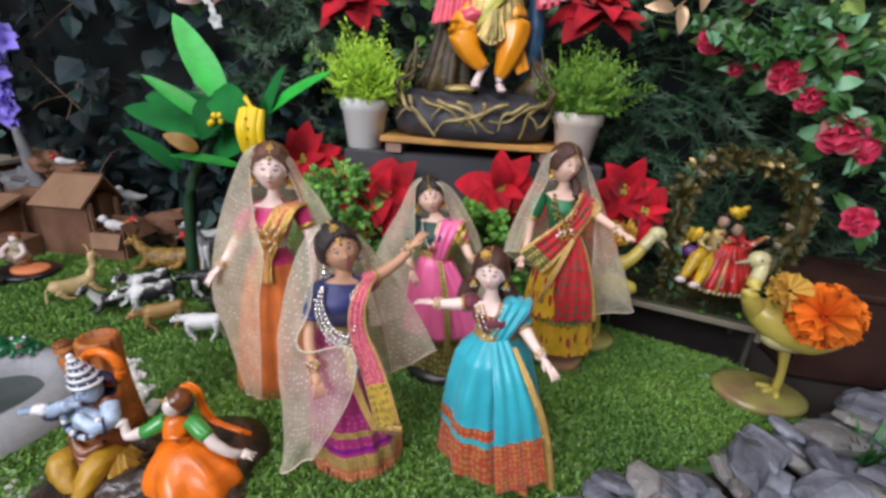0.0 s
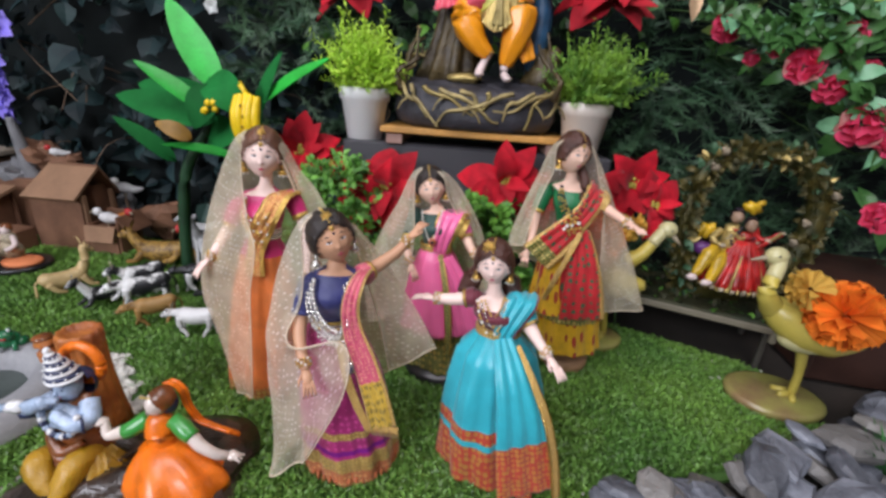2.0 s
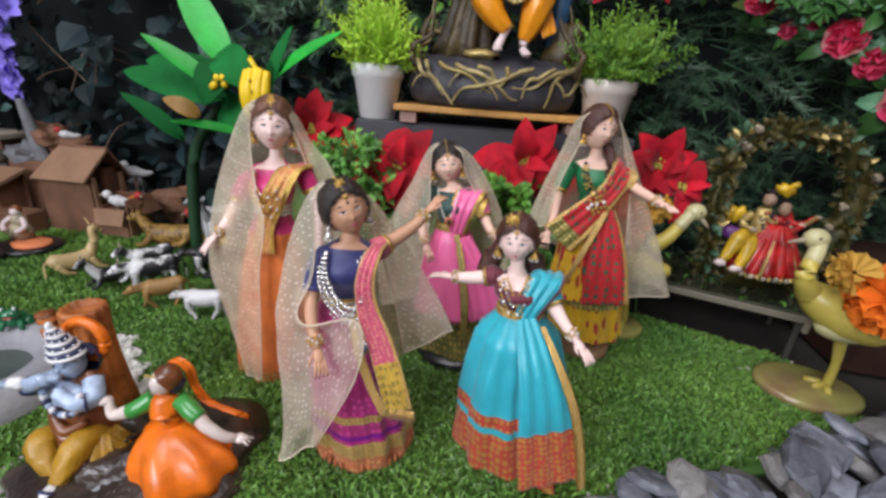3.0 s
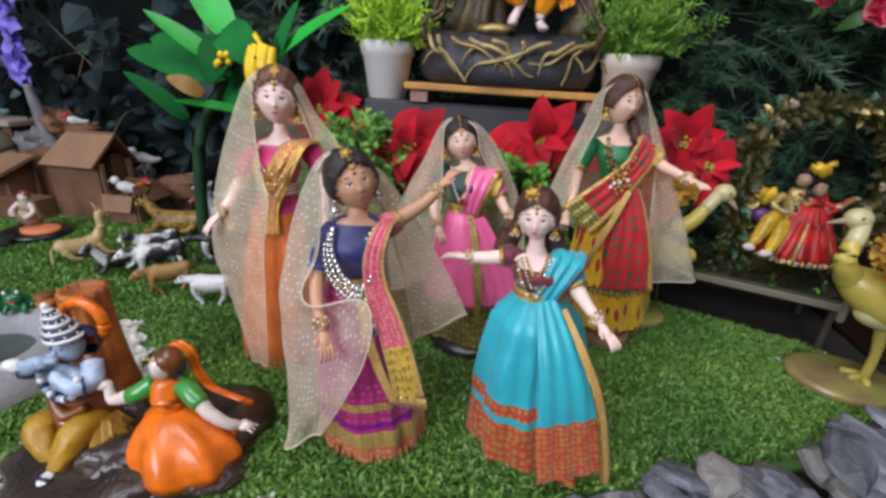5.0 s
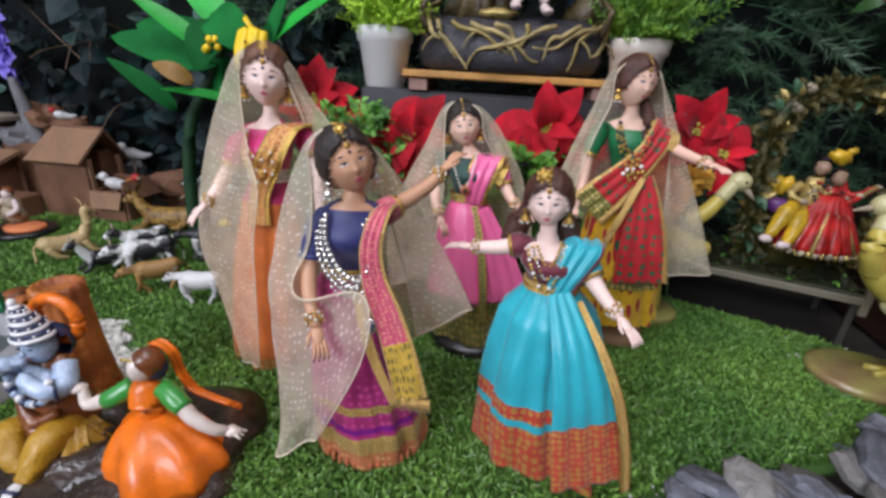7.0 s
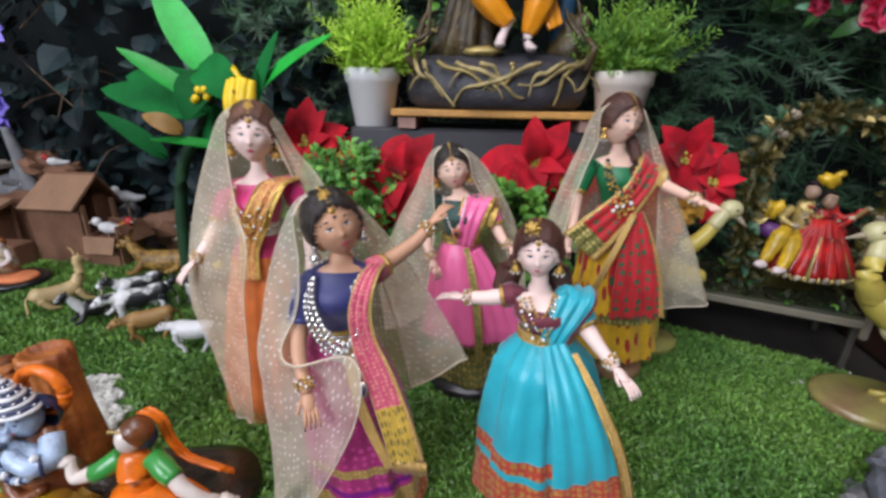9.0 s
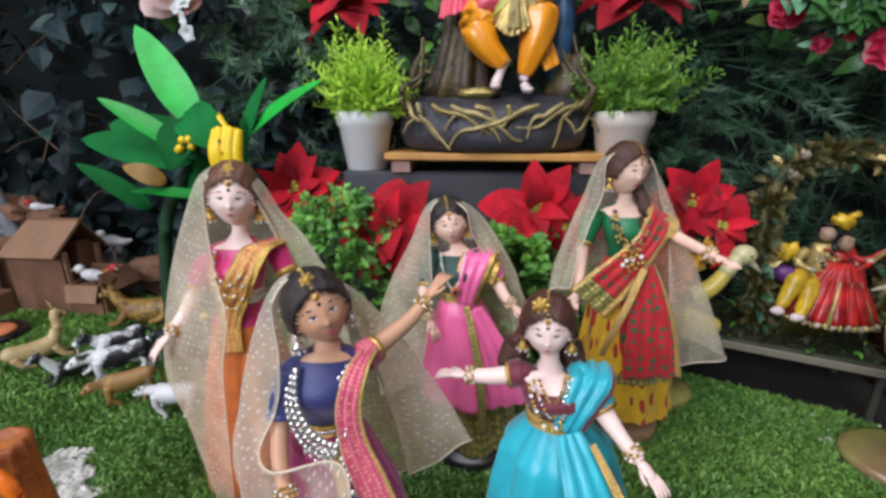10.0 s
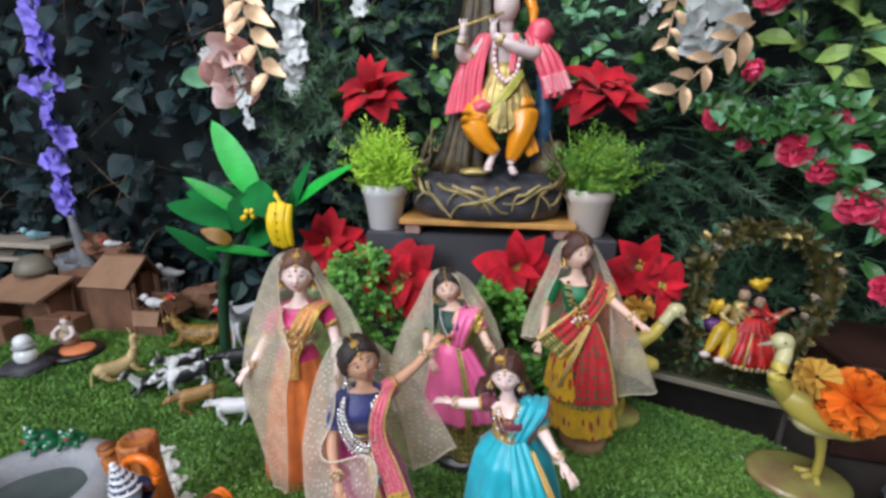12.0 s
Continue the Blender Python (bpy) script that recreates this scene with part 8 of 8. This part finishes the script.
def slab(name, a, b, c, d, t, m, parent):
    """A board with four corners and a thickness."""
    g = Mesh()
    p = [Vector(q) for q in (a, b, c, d)]
    n = (p[1] - p[0]).cross(p[3] - p[0]).normalized() * t
    g.grid([[q for q in p], [q - n for q in p]], m, caps=(True, True))
    return g.build(name, parent, smooth=False)


hut = thing("hut", (-0.695, 0.81, 0.0), "brown card toy hut with pitched tan roof", "hut")
slab("roof", (-0.080, -0.058, 0.108), (0.062, -0.058, 0.108), (0.078, 0.0, 0.166), (-0.052, 0.0, 0.166), 0.005, CARD_ROOF, hut)
slab("roof", (-0.052, 0.0, 0.167), (0.078, 0.0, 0.167), (0.068, 0.055, 0.102), (-0.085, 0.055, 0.102), 0.005, CARD, hut)
for y in (-0.042, 0.042):
    g = Mesh()
    g.box((-0.008, y, 0.054), (0.136, 0.004, 0.108), CARD, bev=0.001)
    g.build("wall", hut, smooth=False)
g = Mesh()
g.box((-0.074, 0, 0.055), (0.004, 0.080, 0.110), CARD, bev=0.001)
g.build("wall", hut, smooth=False)
for y in (-0.034, 0.034):
    g = Mesh()
    g.box((0.060, y, 0.056), (0.008, 0.010, 0.112), CARD_ROOF, bev=0.001)
    g.build("post", hut, smooth=False)
hut.scale = (0.74, 0.92, 0.97)
man = thing("manger", (-0.606, 0.792, 0.0), "open brown card manger box beside the hut", "manger")
for c, s, rz in (((-0.010, -0.030, 0.030), (0.070, 0.005, 0.060), 0), ((0.030, 0.0, 0.040), (0.005, 0.062, 0.080), 0), ((-0.010, 0.032, 0.040), (0.080, 0.005, 0.080), 0), ((-0.046, 0.0, 0.030), (0.005, 0.060, 0.060), 0)):
    g = Mesh()
    g.box(c, s, CARD, bev=0.001)
    g.build("side", man, smooth=False)
slab("flap", (-0.046, -0.034, 0.060), (0.030, -0.034, 0.060), (0.026, -0.044, 0.030), (-0.040, -0.044, 0.030), 0.003, CARD_ROOF, man)
slab("flap", (0.033, -0.032, 0.080), (0.058, -0.034, 0.050), (0.060, 0.036, 0.050), (0.033, 0.034, 0.082), 0.003, CARD, man)
g = Mesh()
g.box((-0.008, 0, 0.052), (0.066, 0.054, 0.004), CARD)
g.build("floor_board", man, smooth=False)
man.scale = (0.80, 0.90, 0.95)
small_bird((-0.614, 0.784, 0.0518), 1.25, FUR_WHITE, FUR_WHITE, 20, "white toy bird perched in the card manger")
small_bird((-0.592, 0.798, 0.0518), 1.2, STUMP, RED_TOY, 160, "rust red toy hen in the card manger")
small_bird((-0.478, 0.815, 0.020), 1.4, FUR_GREY, RED_TOY, 60, "grey toy bird with a red head on a mound")
g = Mesh()
g.blob((0, 0, 0), (0.032, 0.026, 0.022), mat("green_plaster_mound", (0.10, 0.24, 0.12), 0.7, var=0.3, bump=0.4), None, 18, 12, wob=0.3, fn=lambda q: Vector((q.x, q.y, max(q.z, 0))))
tagged(g.build("mound", loc=(-0.478, 0.815, 0.0)), "small green plaster mound on the lawn", "mound")

hut2 = thing("hut", (-0.885, 0.775, 0.0), "low brown card shelter with a tan flat roof", "hut")
slab("roof", (-0.085, -0.050, 0.078), (0.065, -0.050, 0.078), (0.085, 0.020, 0.112), (-0.060, 0.020, 0.112), 0.006, CARD_ROOF, hut2)
for c, s in (((0.060, 0.0, 0.045), (0.006, 0.05, 0.090)), ((-0.070, 0.0, 0.042), (0.006, 0.05, 0.084)), ((0.0, 0.025, 0.050), (0.14, 0.005, 0.100))):
    g = Mesh()
    g.box(c, s, CARD, bev=0.001)
    g.build("wall", hut2, smooth=False)
for loc, s, lb in (((-0.800, 0.752, 0.0), (0.090, 0.040, 0.042), "low brown card terrace block"), ((-0.895, 0.705, 0.0), (0.075, 0.040, 0.045), "low brown card terrace block"), ((-0.760, 0.840, 0.0), (0.20, 0.05, 0.12), "dark brown card terrace behind the hut")):
    g = Mesh()
    g.box((0, 0, s[2] / 2), s, CARD, bev=0.002)
    tagged(g.build("terrace_block", loc=loc, smooth=False), lb, "block")
r = random.Random(171)
for k, (x, y, z, s) in enumerate(((-0.80, 0.862, 0.118, 0.040), (-0.865, 0.865, 0.0, 0.060), (-0.845, 0.850, 0.075, 0.045), (-0.745, 0.865, 0.119, 0.026), (-0.925, 0.860, 0.0, 0.060), (-0.690, 0.880, 0.0, 0.045), (-0.56, 0.875, 0.0, 0.042), (-0.95, 0.84, 0.02, 0.05))):
    g = Mesh()
    g.blob((0, 0, 0), (s, s * 0.7, s * 0.8), DRIFT if k % 3 else CARD, Euler((r.random(), r.random(), r.random() * 6)).to_matrix(), 10, 7, wob=0.8)
    low = min(v[2] for v in g.v)
    tagged(g.build("rock", loc=(x, y, z - low), smooth=False), "rough grey rock beside the huts" if k % 3 else "rough brown rock beside the huts", "rock", "rocks behind the huts")
p = thing("driftwood", (-0.815, 0.845, 0.0), "grey upright driftwood branch below the violet flowers", "driftwood")
g = Mesh()
q = smooth_path([(0, 0, 0.0), (0.005, 0, 0.10), (0.0, -0.005, 0.17), (-0.006, -0.01, 0.235)], 6)
g.tube(q, spread((0.024, 0.018, 0.012, 0.006), len(q)), DRIFT, 9)
g.build("limb", p)
sh = thing("back_shelf", (-1.10, 0.90, 0.0), "long beige shelf board on dark supports", "shelf")
g = Mesh()
g.box((0, 0, 0.152), (0.36, 0.08, 0.012), BEIGE, bev=0.002)
g.build("board", sh, smooth=False)
g = Mesh()
g.box((0, 0.0, 0.115), (0.36, 0.07, 0.010), BEIGE, bev=0.002)
g.build("board", sh, smooth=False)
for x in (-0.16, 0.16):
    g = Mesh()
    g.box((x, 0, 0.073), (0.02, 0.06, 0.146), CARD, bev=0.001)
    g.build("support", sh, smooth=False)
g = Mesh()
g.lathe([(0.034, 0.0), (0.036, 0.010), (0.030, 0.026), (0.016, 0.038), (0.0, 0.041)], WHITE_EDGE, seg=24, caps=(True, False))
tagged(g.build("white_dome", loc=(-0.895, 0.800, 0.1135)), "small white dome on the shelter roof", "ornament")
small_bird((-0.985, 0.885, 0.1585), 1.2, PARROT, PARROT, 60, "pale blue toy bird on the beige shelf")
small_bird((-0.752, 0.845, 0.1615), 0.9, FUR_WHITE, RED_TOY, 40, "white toy bird with a red head on a rock")
small_bird((-0.640, 0.865, 0.090), 1.3, FUR_GREY, FUR_WHITE, 20, "grey toy bird perched behind the hut", (0.0, 0.0, -0.066))

tr = thing("offering_tray", (-0.695, 0.675, 0.003), "black tray with orange mat and a cream figure", "tray")
g = Mesh()
g.lathe([(0.046, 0.0), (0.050, 0.003), (0.050, 0.009), (0.046, 0.010), (0.0, 0.009)], BLACK_PLASTIC, seg=36, sy=0.85, caps=(True, False))
g.build("tray", tr)
g = Mesh()
g.lathe([(0.030, 0.0102), (0.030, 0.0150), (0.026, 0.0165), (0.0, 0.0165)], mat("orange_foam_mat", (0.78, 0.24, 0.09), 0.7, var=0.15, bump=0.2), c=(0.012, -0.003, 0), seg=28, sy=0.8, caps=(True, False))
g.build("mat", tr, label="round orange foam mat")
g = Mesh()
g.blob((-0.014, 0.006, 0.026), (0.020, 0.015, 0.016), CREAM_RESIN, None, 14, 10, wob=0.2)
g.blob((-0.012, 0.006, 0.046), (0.012, 0.010, 0.014), CREAM_RESIN, None, 12, 10)
g.blob((-0.012, 0.004, 0.062), (0.0075, 0.0075, 0.008), PALE_PAINT, None, 10, 8)
g.blob((-0.012, 0.007, 0.066), (0.008, 0.008, 0.008), BROWN_GLOSS, None, 10, 8)
for s in (-1, 1):
    g.tube(smooth_path([(-0.012 + s * 0.010, 0.004, 0.052), (-0.012 + s * 0.020, -0.004, 0.040), (-0.012 + s * 0.010, -0.012, 0.032)], 4), 0.0042, PALE_PAINT, 7)
tagged(g.build("figurine", loc=(-0.695, 0.675, 0.0045)), "small cream seated figurine on an orange mat", "figurine")
g = Mesh()
g.blob((0, 0, 0.008), (0.040, 0.032, 0.014), ROCK_DARK, None, 16, 10, wob=0.3, fn=lambda q: Vector((q.x, q.y, max(q.z, -0.5))))
g.blob((0, 0, 0.030), (0.018, 0.016, 0.018), WHITE_GLOSS, None, 14, 10)
g.blob((0, 0, 0.056), (0.014, 0.013, 0.013), WHITE_GLOSS, None, 14, 10)
g.lathe([(0.0155, 0.045), (0.0165, 0.048), (0.0150, 0.051)], FUR_GREY, seg=18, caps=(True, True))
tagged(g.build("figurine", loc=(-0.722, 0.615, 0.0005)), "small white rounded figure on a grey stone base", "figurine")
